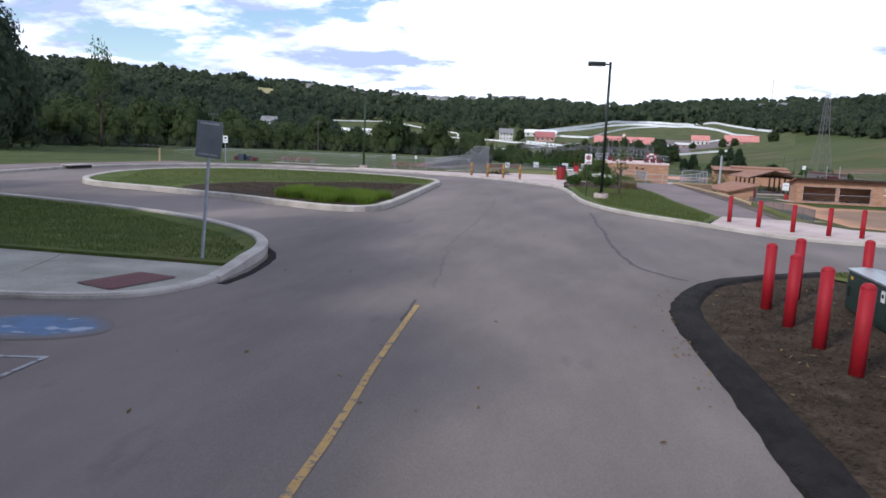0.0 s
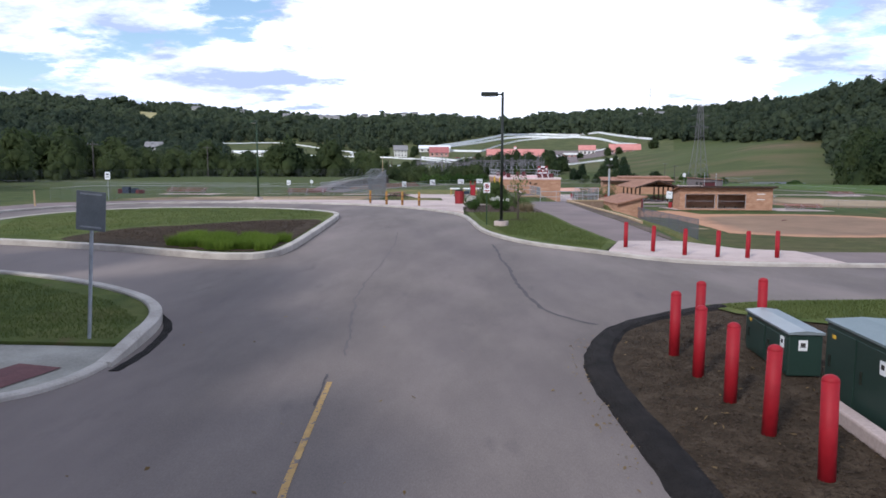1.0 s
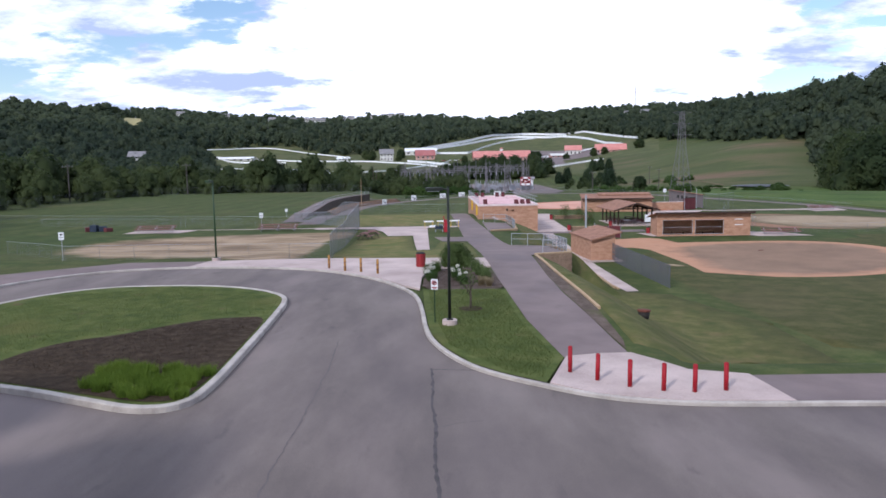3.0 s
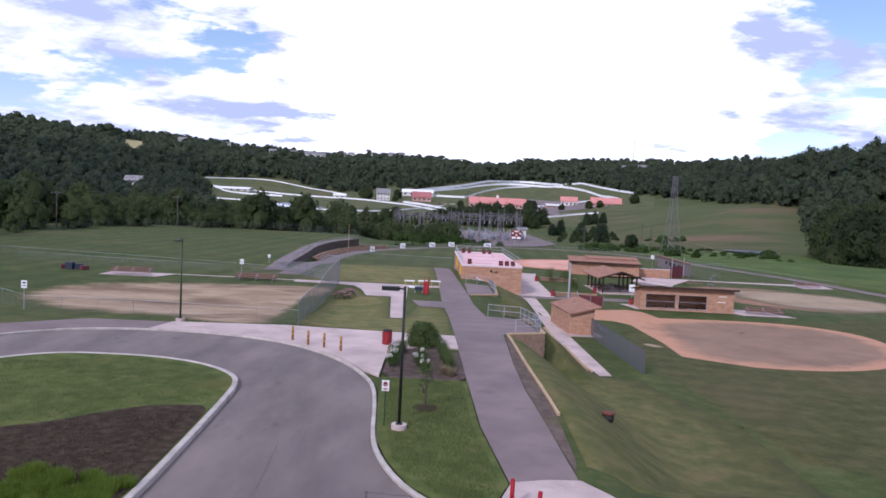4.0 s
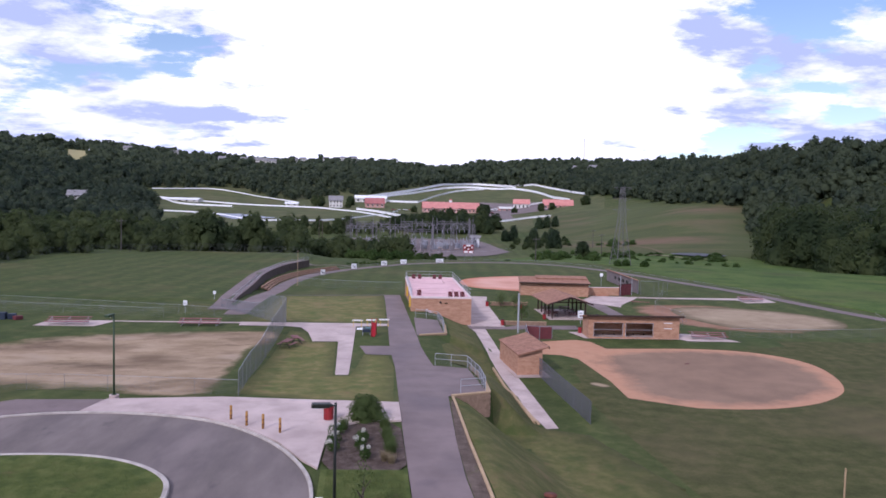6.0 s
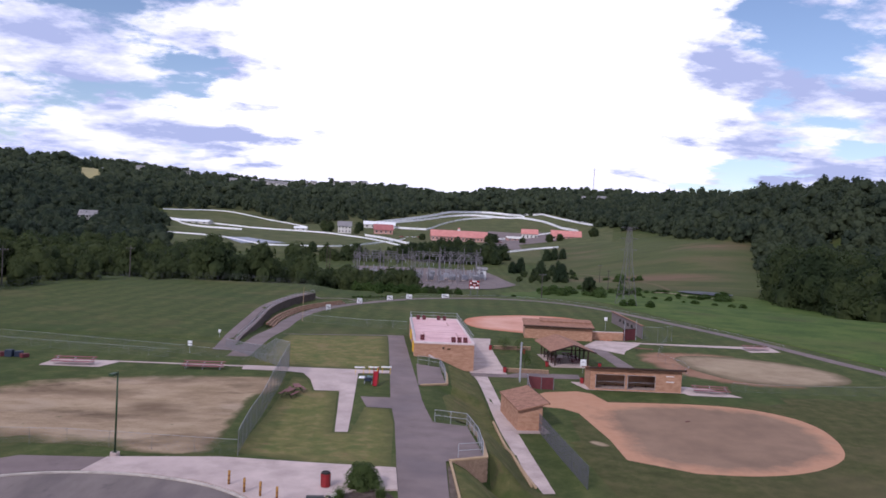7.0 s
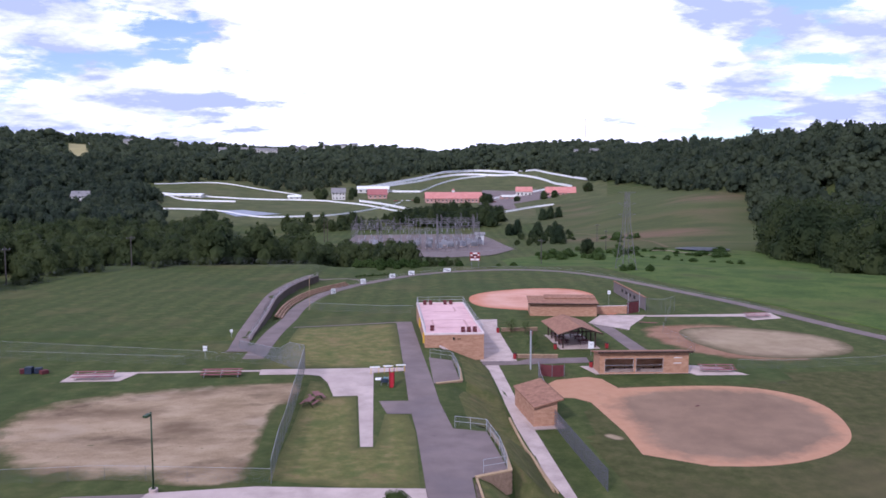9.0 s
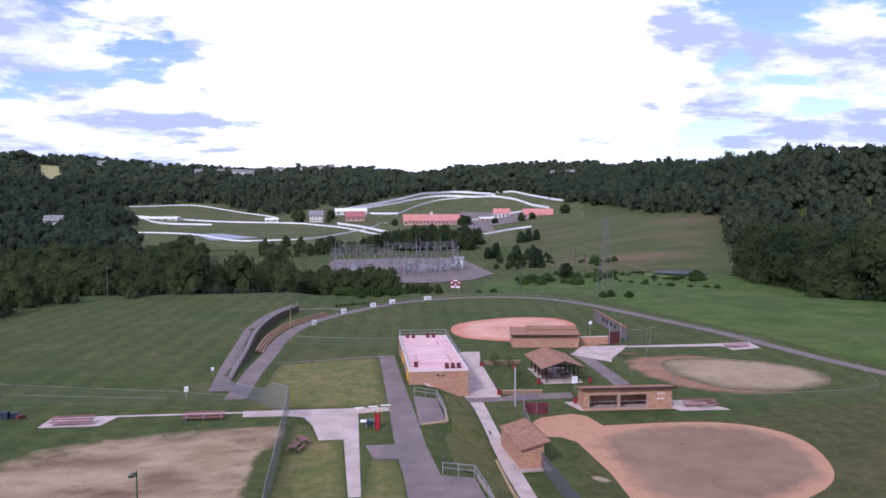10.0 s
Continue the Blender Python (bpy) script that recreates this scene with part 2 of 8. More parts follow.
TACTILE = surface("red_tactile_paving", [(0.11, 0.045, 0.045), (0.15, 0.062, 0.06)], 5, 0.85, 40, 0.6)
GREENBOX = surface("dark_green_enamel", [(0.012, 0.030, 0.022), (0.02, 0.042, 0.032)], 1.5, 0.45, 40, 0.05, spec=0.5)
POLEMAT = surface("black_pole_paint", [(0.010, 0.012, 0.010), (0.018, 0.022, 0.016)], 3, 0.5, 30, 0.05)
POLEGREEN = surface("green_pole_paint", [(0.02, 0.045, 0.02), (0.03, 0.06, 0.025)], 3, 0.5, 30, 0.05)
GALV = surface("galvanised_steel", [(0.30, 0.31, 0.33), (0.40, 0.41, 0.43)], 6, 0.55, 40, 0.1, metal=0.15)
SIGNBACK = surface("dull_aluminium", [(0.16, 0.17, 0.18), (0.22, 0.23, 0.24)], 3, 0.6, 40, 0.05, metal=0.3)
TIMBER = surface("pale_timber", [(0.34, 0.23, 0.13), (0.45, 0.32, 0.19)], 2, 0.85, 20, 0.4, stretch=(1, 0.2, 1))
STONE = surface("stacked_block", [(0.20, 0.13, 0.085), (0.30, 0.20, 0.14)], 2.5, 0.9, 10, 0.6, 0.02)
DARK = surface("dark_interior", [(0.02, 0.017, 0.016), (0.045, 0.04, 0.037)], 1, 0.9, 10, 0.1)
BARK = surface("tree_bark", [(0.05, 0.038, 0.028), (0.10, 0.08, 0.06)], 3, 0.95, 20, 0.6)
WALLDARK = surface("dark_retaining_wall", [(0.06, 0.044, 0.036), (0.098, 0.073, 0.058)], 0.8, 0.9, 10, 0.4)


def worn_edge(m, edge_cols, scale, soft=0.35, ragged=2.2):
    """Lets another colour take over towards a sheet's rim, with a ragged border."""
    nt = m.node_tree
    b = nt.nodes["Principled BSDF"]
    src = b.inputs["Base Color"].links[0].from_socket
    N, L = nt.nodes.new, nt.links.new
    geo = N("ShaderNodeNewGeometry")
    at = N("ShaderNodeAttribute"); at.attribute_name = "inwards"
    n = N("ShaderNodeTexNoise"); n.inputs["Scale"].default_value, n.inputs["Detail"].default_value, n.inputs["Roughness"].default_value = scale, 7, 0.65
    L(geo.outputs["Position"], n.inputs["Vector"])
    a = N("ShaderNodeMath"); a.operation = "MULTIPLY_ADD"; a.inputs[1].default_value, a.inputs[2].default_value = ragged, -ragged / 2
    L(n.outputs["Fac"], a.inputs[0])
    c = N("ShaderNodeMath")
    L(at.outputs["Fac"], c.inputs[0]); L(a.outputs[0], c.inputs[1])
    mr = N("ShaderNodeMapRange"); mr.inputs[1].default_value, mr.inputs[2].default_value = 0.5 - soft, 0.5 + soft
    L(c.outputs[0], mr.inputs[0])
    n2 = N("ShaderNodeTexNoise"); n2.inputs["Scale"].default_value, n2.inputs["Detail"].default_value = 0.9, 6
    L(geo.outputs["Position"], n2.inputs["Vector"])
    edge = N("ShaderNodeMix"); edge.data_type = "RGBA"
    L(n2.outputs["Fac"], edge.inputs["Factor"])
    edge.inputs["A"].default_value, edge.inputs["B"].default_value = (*edge_cols[0], 1), (*edge_cols[1], 1)
    mx = N("ShaderNodeMix"); mx.data_type = "RGBA"
    L(mr.outputs[0], mx.inputs["Factor"]); L(edge.outputs["Result"], mx.inputs["A"]); L(src, mx.inputs["B"])
    L(mx.outputs["Result"], b.inputs["Base Color"])
    return m


worn_edge(PALEDIRT, [(0.10, 0.085, 0.045), (0.14, 0.11, 0.06)], 0.35, 0.45, 1.4)
CLAYFRINGE = surface("reddish_dirt", [(0.20, 0.105, 0.062), (0.27, 0.15, 0.095), (0.33, 0.20, 0.13)], 0.25, 0.95, 10, 0.3, 0.02, spec=0.1)
worn_edge(CLAYFRINGE, [(0.052, 0.066, 0.022), (0.085, 0.088, 0.034)], 0.35, 0.4)
worn_edge(BLUEPAINT, [(0.145, 0.122, 0.116), (0.165, 0.139, 0.131)], 3.0, 0.45)
worn_edge(SCUFFDIRT, [(0.055, 0.07, 0.022), (0.10, 0.092, 0.038)], 0.3, 0.35)
worn_edge(BANKGRASS, [(0.050, 0.056, 0.019), (0.088, 0.086, 0.034)], 0.5, 0.5)
worn_edge(DRYLAWN, [(0.072, 0.082, 0.026), (0.112, 0.110, 0.040)], 0.5, 0.5)
worn_edge(BLUEPAINT, [(0.122, 0.101, 0.096), (0.158, 0.131, 0.122)], 1.6, 0.6)
worn_edge(GREYDIRT, [(0.40, 0.205, 0.120), (0.48, 0.275, 0.170)], 0.3, 0.3, 1.7)
worn_edge(PINKDIRT, [(0.44, 0.165, 0.09), (0.54, 0.225, 0.135)], 0.22, 0.5)


def leafy(name, cols, rough=0.7):
    """Foliage: colour varies from leaf to leaf and tree to tree."""
    m = bpy.data.materials.new(name)
    m.use_nodes = True
    nt = m.node_tree
    b = nt.nodes["Principled BSDF"]
    N, L = nt.nodes.new, nt.links.new
    geo = N("ShaderNodeNewGeometry")
    oi = N("ShaderNodeObjectInfo")
    n = N("ShaderNodeTexNoise")
    n.inputs["Scale"].default_value, n.inputs["Detail"].default_value = 0.07, 5
    L(geo.outputs["Position"], n.inputs["Vector"])
    a = N("ShaderNodeMath"); a.operation = "MULTIPLY_ADD"; a.inputs[1].default_value, a.inputs[2].default_value = 0.13, 0.015
    L(geo.outputs["Random Per Island"], a.inputs[0])
    c = N("ShaderNodeMath"); c.operation = "MULTIPLY_ADD"; c.inputs[1].default_value = 1.3
    L(n.outputs["Fac"], c.inputs[0]); L(a.outputs[0], c.inputs[2])
    d = N("ShaderNodeMath"); d.operation = "MULTIPLY_ADD"; d.inputs[1].default_value = 0.25
    L(oi.outputs["Random"], d.inputs[0]); L(c.outputs[0], d.inputs[2])
    ramp = N("ShaderNodeValToRGB")
    el = ramp.color_ramp.elements
    el[0].position, el[1].position = 0.35, 1.0
    el[0].color, el[1].color = (*cols[0], 1), (*cols[-1], 1)
    mid = el.new(0.68)
    mid.color = (*cols[1], 1)
    L(d.outputs[0], ramp.inputs[0])
    L(ramp.outputs[0], b.inputs["Base Color"])
    b.inputs["Roughness"].default_value = rough
    b.inputs["Specular IOR Level"].default_value = 0.15
    tl = N("ShaderNodeBsdfTranslucent")
    L(ramp.outputs[0], tl.inputs["Color"])
    mix = N("ShaderNodeMixShader")
    mix.inputs[0].default_value = 0.55
    L(b.outputs[0], mix.inputs[1]); L(tl.outputs[0], mix.inputs[2])
    L(mix.outputs[0], nt.nodes["Material Output"].inputs["Surface"])
    return m


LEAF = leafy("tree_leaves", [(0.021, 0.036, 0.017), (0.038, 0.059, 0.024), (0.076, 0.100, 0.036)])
# bluer and paler than LEAF: distance haze is mixed into these colours
LEAFHAZE = leafy("haze_blue_tree_leaves", [(0.027, 0.042, 0.031), (0.046, 0.067, 0.043), (0.088, 0.112, 0.060)])
NEEDLE = leafy("conifer_needles", [(0.016, 0.031, 0.016), (0.029, 0.049, 0.023), (0.046, 0.07, 0.031)])
SHRUB = leafy("shrub_leaves", [(0.025, 0.05, 0.012), (0.045, 0.085, 0.02), (0.08, 0.13, 0.035)])
LIME = leafy("lime_grass_leaves", [(0.07, 0.115, 0.016), (0.12, 0.185, 0.025), (0.19, 0.26, 0.042)])
TANGRASS = leafy("dry_ornamental_grass", [(0.16, 0.12, 0.06), (0.26, 0.20, 0.11), (0.34, 0.28, 0.17)])
BLOSSOM = leafy("white_flower_heads", [(0.45, 0.42, 0.34), (0.6, 0.58, 0.48), (0.72, 0.7, 0.62)])


def chainlink(name, wire, tone=(0.20, 0.205, 0.225)):
    """Wire mesh: fine crossed wires, open between them."""
    m = bpy.data.materials.new(name)
    m.use_nodes = True
    nt = m.node_tree
    b = nt.nodes["Principled BSDF"]
    b.inputs["Base Color"].default_value = (*tone, 1)
    b.inputs["Roughness"].default_value, b.inputs["Metallic"].default_value = 0.6, 0.1
    N, L = nt.nodes.new, nt.links.new
    uv = N("ShaderNodeTexCoord")
    facs = []
    for ang in (45, -45):
        mp = N("ShaderNodeMapping")
        mp.inputs["Rotation"].default_value = (0, 0, radians(ang))
        L(uv.outputs["UV"], mp.inputs["Vector"])
        w = N("ShaderNodeTexWave")
        w.inputs["Scale"].default_value = 3.2
        L(mp.outputs[0], w.inputs["Vector"])
        gt = N("ShaderNodeMath"); gt.operation = "GREATER_THAN"; gt.inputs[1].default_value = wire
        L(w.outputs["Fac"], gt.inputs[0])
        facs.append(gt.outputs[0])
    mxx = N("ShaderNodeMath"); mxx.operation = "MAXIMUM"
    L(facs[0], mxx.inputs[0]); L(facs[1], mxx.inputs[1])
    tr = N("ShaderNodeBsdfTransparent")
    mix = N("ShaderNodeMixShader")
    L(mxx.outputs[0], mix.inputs[0]); L(tr.outputs[0], mix.inputs[1]); L(b.outputs[0], mix.inputs[2])
    L(mix.outputs[0], nt.nodes["Material Output"].inputs["Surface"])
    return m


MESH = chainlink("thin_chain_link", 0.9985)
MESHTALL = chainlink("heavy_chain_link", 0.86, (0.17, 0.175, 0.19))
MESHDENSE = chainlink("slatted_chain_link", 0.60, (0.125, 0.125, 0.145))


# ---- building helpers ----
def empty(name, m=None):
    ob = new(name)
    if m is not None:
        ob.matrix_world = m
    return ob


def part(name, bm, material, parent=None, label="", smooth=False):
    """Links a bmesh as one mesh object, under a thing or part if given."""
    me = bpy.data.meshes.new(name)
    bm.to_mesh(me)
    bm.free()
    me.materials.append(material)
    if smooth:
        me.polygons.foreach_set("use_smooth", [True] * len(me.polygons))
    ob = new(name, me)
    ob.parent = parent
    if label:
        ob["label"] = label
    return ob


def from_arrays(name, verts, faces, material, parent=None, smooth=False):
    me = bpy.data.meshes.new(name)
    me.from_pydata(verts, [], faces)
    me.materials.append(material)
    if smooth:
        me.polygons.foreach_set("use_smooth", [True] * len(me.polygons))
    ob = new(name, me)
    ob.parent = parent
    return ob


def add_box(bm, cx, cy, cz, sx, sy, sz, rz=0.0, rx=0.0, ry=0.0, bev=0.0):
    m = pose(cx, cy, cz, rx, ry, rz) @ Matrix.Diagonal((sx, sy, sz, 1))
    r = bmesh.ops.create_cube(bm, size=1.0, matrix=m)
    if bev:
        ed = {e for v in r["verts"] for e in v.link_edges}
        bmesh.ops.bevel(bm, geom=list(ed), offset=bev, segments=2, affect="EDGES", profile=0.5)
    return r


def add_rod(bm, a, b, r1, r2=None, seg=8, caps=True):
    a, b = Vector(a), Vector(b)
    d = b - a
    m = Matrix.Translation((a + b) / 2) @ d.to_track_quat("Z", "Y").to_matrix().to_4x4()
    bmesh.ops.create_cone(bm, cap_ends=caps, segments=seg, radius1=r1, radius2=r1 if r2 is None else r2, depth=d.length, matrix=m)


def box_part(name, parent, material, dims, at, rz=0.0, rx=0.0, ry=0.0, bev=0.0, label=""):
    bm = bmesh.new()
    add_box(bm, *at, *dims, rz, rx, ry, bev)
    return part(name, bm, material, parent, label)


def rod_part(name, parent, material, a, b, r1, r2=None, seg=8, label=""):
    bm = bmesh.new()
    add_rod(bm, a, b, r1, r2, seg)
    return part(name, bm, material, parent, label, smooth=seg > 10)


def smooth_line(pts, rounds=2, closed=False):
    """Rounds a polyline's corners (corner cutting)."""
    for _ in range(rounds):
        out = [] if closed else [pts[0]]
        n = len(pts)
        for i in range(n if closed else n - 1):
            a, b = pts[i], pts[(i + 1) % n]
            out.append((a[0] * 0.75 + b[0] * 0.25, a[1] * 0.75 + b[1] * 0.25))
            out.append((a[0] * 0.25 + b[0] * 0.75, a[1] * 0.25 + b[1] * 0.75))
        if not closed:
            out.append(pts[-1])
        pts = out
    return pts


def ease(a, b, t):
    t = min(1.0, max(0.0, (t - a) / (b - a)))
    return t * t * (3 - 2 * t)


def lerp_table(tab, x):
    if x <= tab[0][0]:
        return tab[0][1]
    for (x0, y0), (x1, y1) in zip(tab, tab[1:]):
        if x <= x1:
            k = (x - x0) / (x1 - x0)
            return y0 + (y1 - y0) * k
    return tab[-1][1]


# ---- the lie of the land ----
CREST = [(28, 10.4), (38, 10.2), (59.5, 9.0), (59.9, 11.9), (72, 11.9), (76, 9.0), (89.6, 8.2), (91.4, 10.0), (104, 10.0), (107, 9.0), (111, 8.5), (125, 7.0), (142, 6.0)]
WALLX = [(110, -21.1), (116, -21.6), (133, -22.9), (147, -24.2), (158, -25.4), (171.5, -25.6), (180, -25.1), (187, -24.3), (199.5, -21.3), (206, -19.6), (215, -18.5)]
VALLEY = [(225, -2.3), (262, -6.0), (330, -7.0), (450, -6.0), (600, 3.0), (750, 11.0), (850, 20.0), (1000, 42.0), (1060, 45.0), (1250, 55.0), (1800, 92.0), (2300, 108.0), (2900, 90.0)]
RIDGE = [(-60, 4.1), (-40, 4.05), (-29, 3.78), (-20, 3.35), (-10, 2.8), (-3, 3.1), (2.3, 2.6), (5, 3.05), (10, 3.3), (20, 3.4), (60, 3.4)]

EASTFOOT = [(20, 560), (26, 500), (31, 410)]
EASTTOP = [(20, 840), (26, 700), (31, 540)]


def near_z(x, y):
    up = 0.35 * ease(12, 40, y) - 1.0 * ease(55, 78, y) - 0.2 * ease(78, 115, y)
    up -= 0.2 * ease(4, 9, x) * ease(17, 24, y) * (1 - ease(30, 44, y))
    low = -3.4 + 0.6 * ease(75, 110, y) + 0.5 * ease(110, 160, y)
    # the terrace's front wall runs slantwise: the ground before it stays low
    cut = y - (0.48 * min(max(x - 8.7, 0.0), 3.2) if 54 < y < 66 else 0.0)
    d = min(x - lerp_table(CREST, cut), (y - 28.0) * 0.6)
    wide = lerp_table([(34, 6.6), (48, 7.2), (55, 6.0), (59, 4.6), (62, 4.0), (74, 4.0), (82, 5.4)], y) if y < 110.5 else 1.0
    even = lerp_table([(46, 0.4), (56, 0.6)], y)
    z = up + (low - up) * ((1 - even) * ease(0, wide, d) + even * min(max(d / wide, 0.0), 1.0))
    if y > 118:
        z += (-2.3 - up) * ease(118, 150, y) * (1 - ease(0, wide, d))
        k = lerp_table(WALLX, y) - x
        z += (-0.65 - z) * ease(0.0, 0.9 + 9 * ease(198, 211, y), k)
    return z


def land(x, y):
    d = math.hypot(x - 4, y - 3)
    if y < -60 or d > 4000:
        return 0.0
    az = math.degrees(math.atan2(x - 4, y - 3))
    z = near_z(x, min(y, 225)) if d < 300 else 0.0
    k = ease(225, 262, y) if abs(x) < 90 else ease(225, 262, max(y, d * 0.95))
    if x > 78:
        k = max(k, 0.0)
    if k <= 0:
        return z
    far = lerp_table(VALLEY, d)
    ridge = 24 + 1800 * math.tan(radians(lerp_table(RIDGE, az))) - 15
    far += (ridge - 92.0) * ease(1000, 1800, d)
    # meadow hill and the wooded ridge behind it, to the east
    far += 19 * math.exp(-((az - 22.5) / 8.5) ** 2) * math.exp(-((d - 560) / 150) ** 2)
    far += lerp_table([(8, 0), (14, 12), (20, 30), (24, 37), (27, 40.5), (31, 43), (35, 49), (60, 52)], az) * ease(lerp_table(EASTFOOT, az), lerp_table(EASTTOP, az), d) * (1 - ease(1100, 1700, d))
    # west side: wooded slope
    far += lerp_table([(-60, 20), (-40, 14), (-26, 7), (-19, 0)], az) * ease(420, 900, d) * (1 - ease(1000, 1700, d))
    far += 1.5 * noise.noise((x * 0.012, y * 0.012, 0.3))
    if d >= 300:
        return far if k >= 1 else far * k + near_z(x, 225) * (1 - k)
    return z * (1 - k) + far * k


def axis_marks(lo, hi, step, out_lo, out_hi, grow=1.07):
    v = list(np.arange(lo, hi + 1e-6, step))
    s, p = step, hi
    while p < out_hi:
        s = min(s * grow, 60.0)
        p += s
        v.append(p)
    s, p = step, lo
    head = []
    while p > out_lo:
        s = min(s * grow * 1.05, 60.0)
        p -= s
        head.append(p)
    return head[::-1] + v


def build_ground():
    xs = axis_marks(-42, 58, 1.0, -2200, 2200, 1.05)
    ys = axis_marks(-6, 160, 1.0, -400, 2900, 1.03)
    verts = [(x, y, land(x, y)) for y in ys for x in xs]
    n = len(xs)
    faces = [(j * n + i, j * n + i + 1, (j + 1) * n + i + 1, (j + 1) * n + i) for j in range(len(ys) - 1) for i in range(n - 1)]
    ob = from_arrays("ground", verts, faces, GRASS, smooth=True)
    return tagged(ob, "mown and rough grass ground rolling out to the hills", "ground", kind="structure")


build_ground()


def sheet(name, outline, lift, material, label="", category="", kind="structure", step=2.0, rounds=0, flat=None, skirt=0.0, parent=None, fade=0.0, dip=0.0, inland=None, base=None):
    """A surface laid on the ground: an outline cut into strips, each corner at the ground's height plus lift."""
    if rounds:
        outline = smooth_line(outline, rounds, True)
    bm = bmesh.new()
    bm.faces.new([bm.verts.new((x, y, 0)) for x, y in outline]).normal_update()
    bmesh.ops.triangulate(bm, faces=bm.faces[:], ngon_method="EAR_CLIP")
    if flat is None:
        for k in (0, 1):
            lo, hi = min(p[k] for p in outline), max(p[k] for p in outline)
            c = math.floor(lo / step) * step + step
            while c < hi - 1e-3:
                no = (1, 0, 0) if k == 0 else (0, 1, 0)
                bmesh.ops.bisect_plane(bm, geom=bm.verts[:] + bm.edges[:] + bm.faces[:], plane_co=(c if k == 0 else 0, c if k == 1 else 0, 0), plane_no=no)
                c += step
        bmesh.ops.triangulate(bm, faces=bm.faces[:])
    for v in bm.verts:
        v.co.z = ((base or land)(v.co.x, v.co.y) if flat is None else flat) + lift
    if dip:
        for v in bm.verts:
            if v.is_boundary:
                v.co.z -= dip
    bm.normal_update()
    down = [f for f in bm.faces if f.normal.z < 0]
    if down:
        bmesh.ops.reverse_faces(bm, faces=down)
    if skirt:
        edge = [e for e in bm.edges if e.is_boundary]
        tops = bm.faces[:]
        r = bmesh.ops.extrude_edge_only(bm, edges=edge)
        for v in r["geom"]:
            if isinstance(v, bmesh.types.BMVert):
                v.co.z -= skirt
        bmesh.ops.recalc_face_normals(bm, faces=bm.faces[:])
        if sum(f.normal.z for f in tops) < 0:
            bmesh.ops.reverse_faces(bm, faces=bm.faces[:])
    depths = None
    if fade:
        ring = np.array(outline)
        nxt = np.roll(ring, -1, 0)
        d = nxt - ring
        depths = []
        for v in bm.verts:
            p = np.array((v.co.x, v.co.y))
            k = np.clip(((p - ring) * d).sum(1) / ((d * d).sum(1) + 1e-9), 0, 1)
            deep = float(np.sqrt((((ring + d * k[:, None]) - p) ** 2).sum(1)).min()) / fade
            depths.append(inland(v.co.x, v.co.y, deep) if inland else deep)
    ob = part(name, bm, material, parent, smooth=not skirt)
    if depths:
        at = ob.data.attributes.new("inwards", "FLOAT", "POINT")
        at.data.foreach_set("value", depths)
    return tagged(ob, label, category, kind=kind)


def ribbon_outline(line, width, shift=0.0):
    """The outline of a strip of that width along a line."""
    left, right = [], []
    for i, p in enumerate(line):
        a, b = line[max(i - 1, 0)], line[min(i + 1, len(line) - 1)]
        d = Vector((b[0] - a[0], b[1] - a[1])).normalized()
        nrm = Vector((-d.y, d.x))
        left.append((p[0] + nrm.x * (width / 2 + shift), p[1] + nrm.y * (width / 2 + shift)))
        right.append((p[0] - nrm.x * (width / 2 - shift), p[1] - nrm.y * (width / 2 - shift)))
    return left + right[::-1]


def kerb(name, line, material, width=0.18, high=0.15, closed=False, rounds=2, label="", profile=None, lift=0.0, category="kerb", rough=0.0, taper=0.0):
    """A bar swept along a line on the ground; profile: (across, up) pairs."""
    if rounds:
        line = smooth_line(line, rounds, closed)
    # even spacing
    pts = []
    n = len(line)
    for i in range(n if closed else n - 1):
        a, b = Vector(line[i]), Vector(line[(i + 1) % n])
        k = max(1, int((b - a).length / (0.25 if rough else 1.5 if not taper else 0.4)))
        pts += [a.lerp(b, j / k) for j in range(k)]
    if not closed:
        pts.append(Vector(line[-1]))
    w, r = width / 2, 0.03
    prof = profile or [(-w, -0.12), (-w, high - r), (-w + r, high), (w - r, high), (w, high - r), (w, -0.12)]
    verts, faces = [], []
    n, m = len(pts), len(prof)
    for i, p in enumerate(pts):
        a = pts[i - 1] if (i or closed) else p
        b = pts[(i + 1) % n] if (i < n - 1 or closed) else p
        d = (b - a).normalized()
        nx, ny = -d.y, d.x
        z = land(p.x, p.y) + lift
        low = min(1.0, 0.5 + 0.5 * (pts[-1] - p).length / taper) if taper else 1.0
        for u, h in prof:
            u += random.uniform(-rough, rough)
            h += random.uniform(-rough, rough) * 0.4
            verts.append((p.x + nx * u, p.y + ny * u, z + (h * low if h > 0 else h)))
    for i in range(n if closed else n - 1):
        j = (i + 1) % n
        for k in range(m - 1):
            faces.append((i * m + k, i * m + k + 1, j * m + k + 1, j * m + k))
    if not closed:
        faces += [tuple(range(m)), tuple(range((n - 1) * m, n * m))[::-1]]
    ob = from_arrays(name, verts, faces, material)
    return tagged(ob, label, category, kind="structure")


# ---- road, kerbs, pavements ----
OUTER = [(14.2, 24.1), (12.2, 24.1), (9.7, 24.2), (7.1, 24.8), (5.7, 25.5), (4.2, 26.5), (3.1, 27.8), (2.1, 29.9), (1.4, 32.4), (1.0, 37.1), (0.5, 41.1), (-0.6, 44.0),
         (-2.4, 47.1), (-5.1, 50.0), (-8.1, 51.9), (-12.2, 53.0), (-16.0, 53.2), (-19.4, 52.6), (-22.4, 51.1), (-25.0, 47.5), (-26.4, 43.0), (-26.5, 36.0), (-26.0, 30.0), (-27.5, 25.5), (-33, 23.0)]
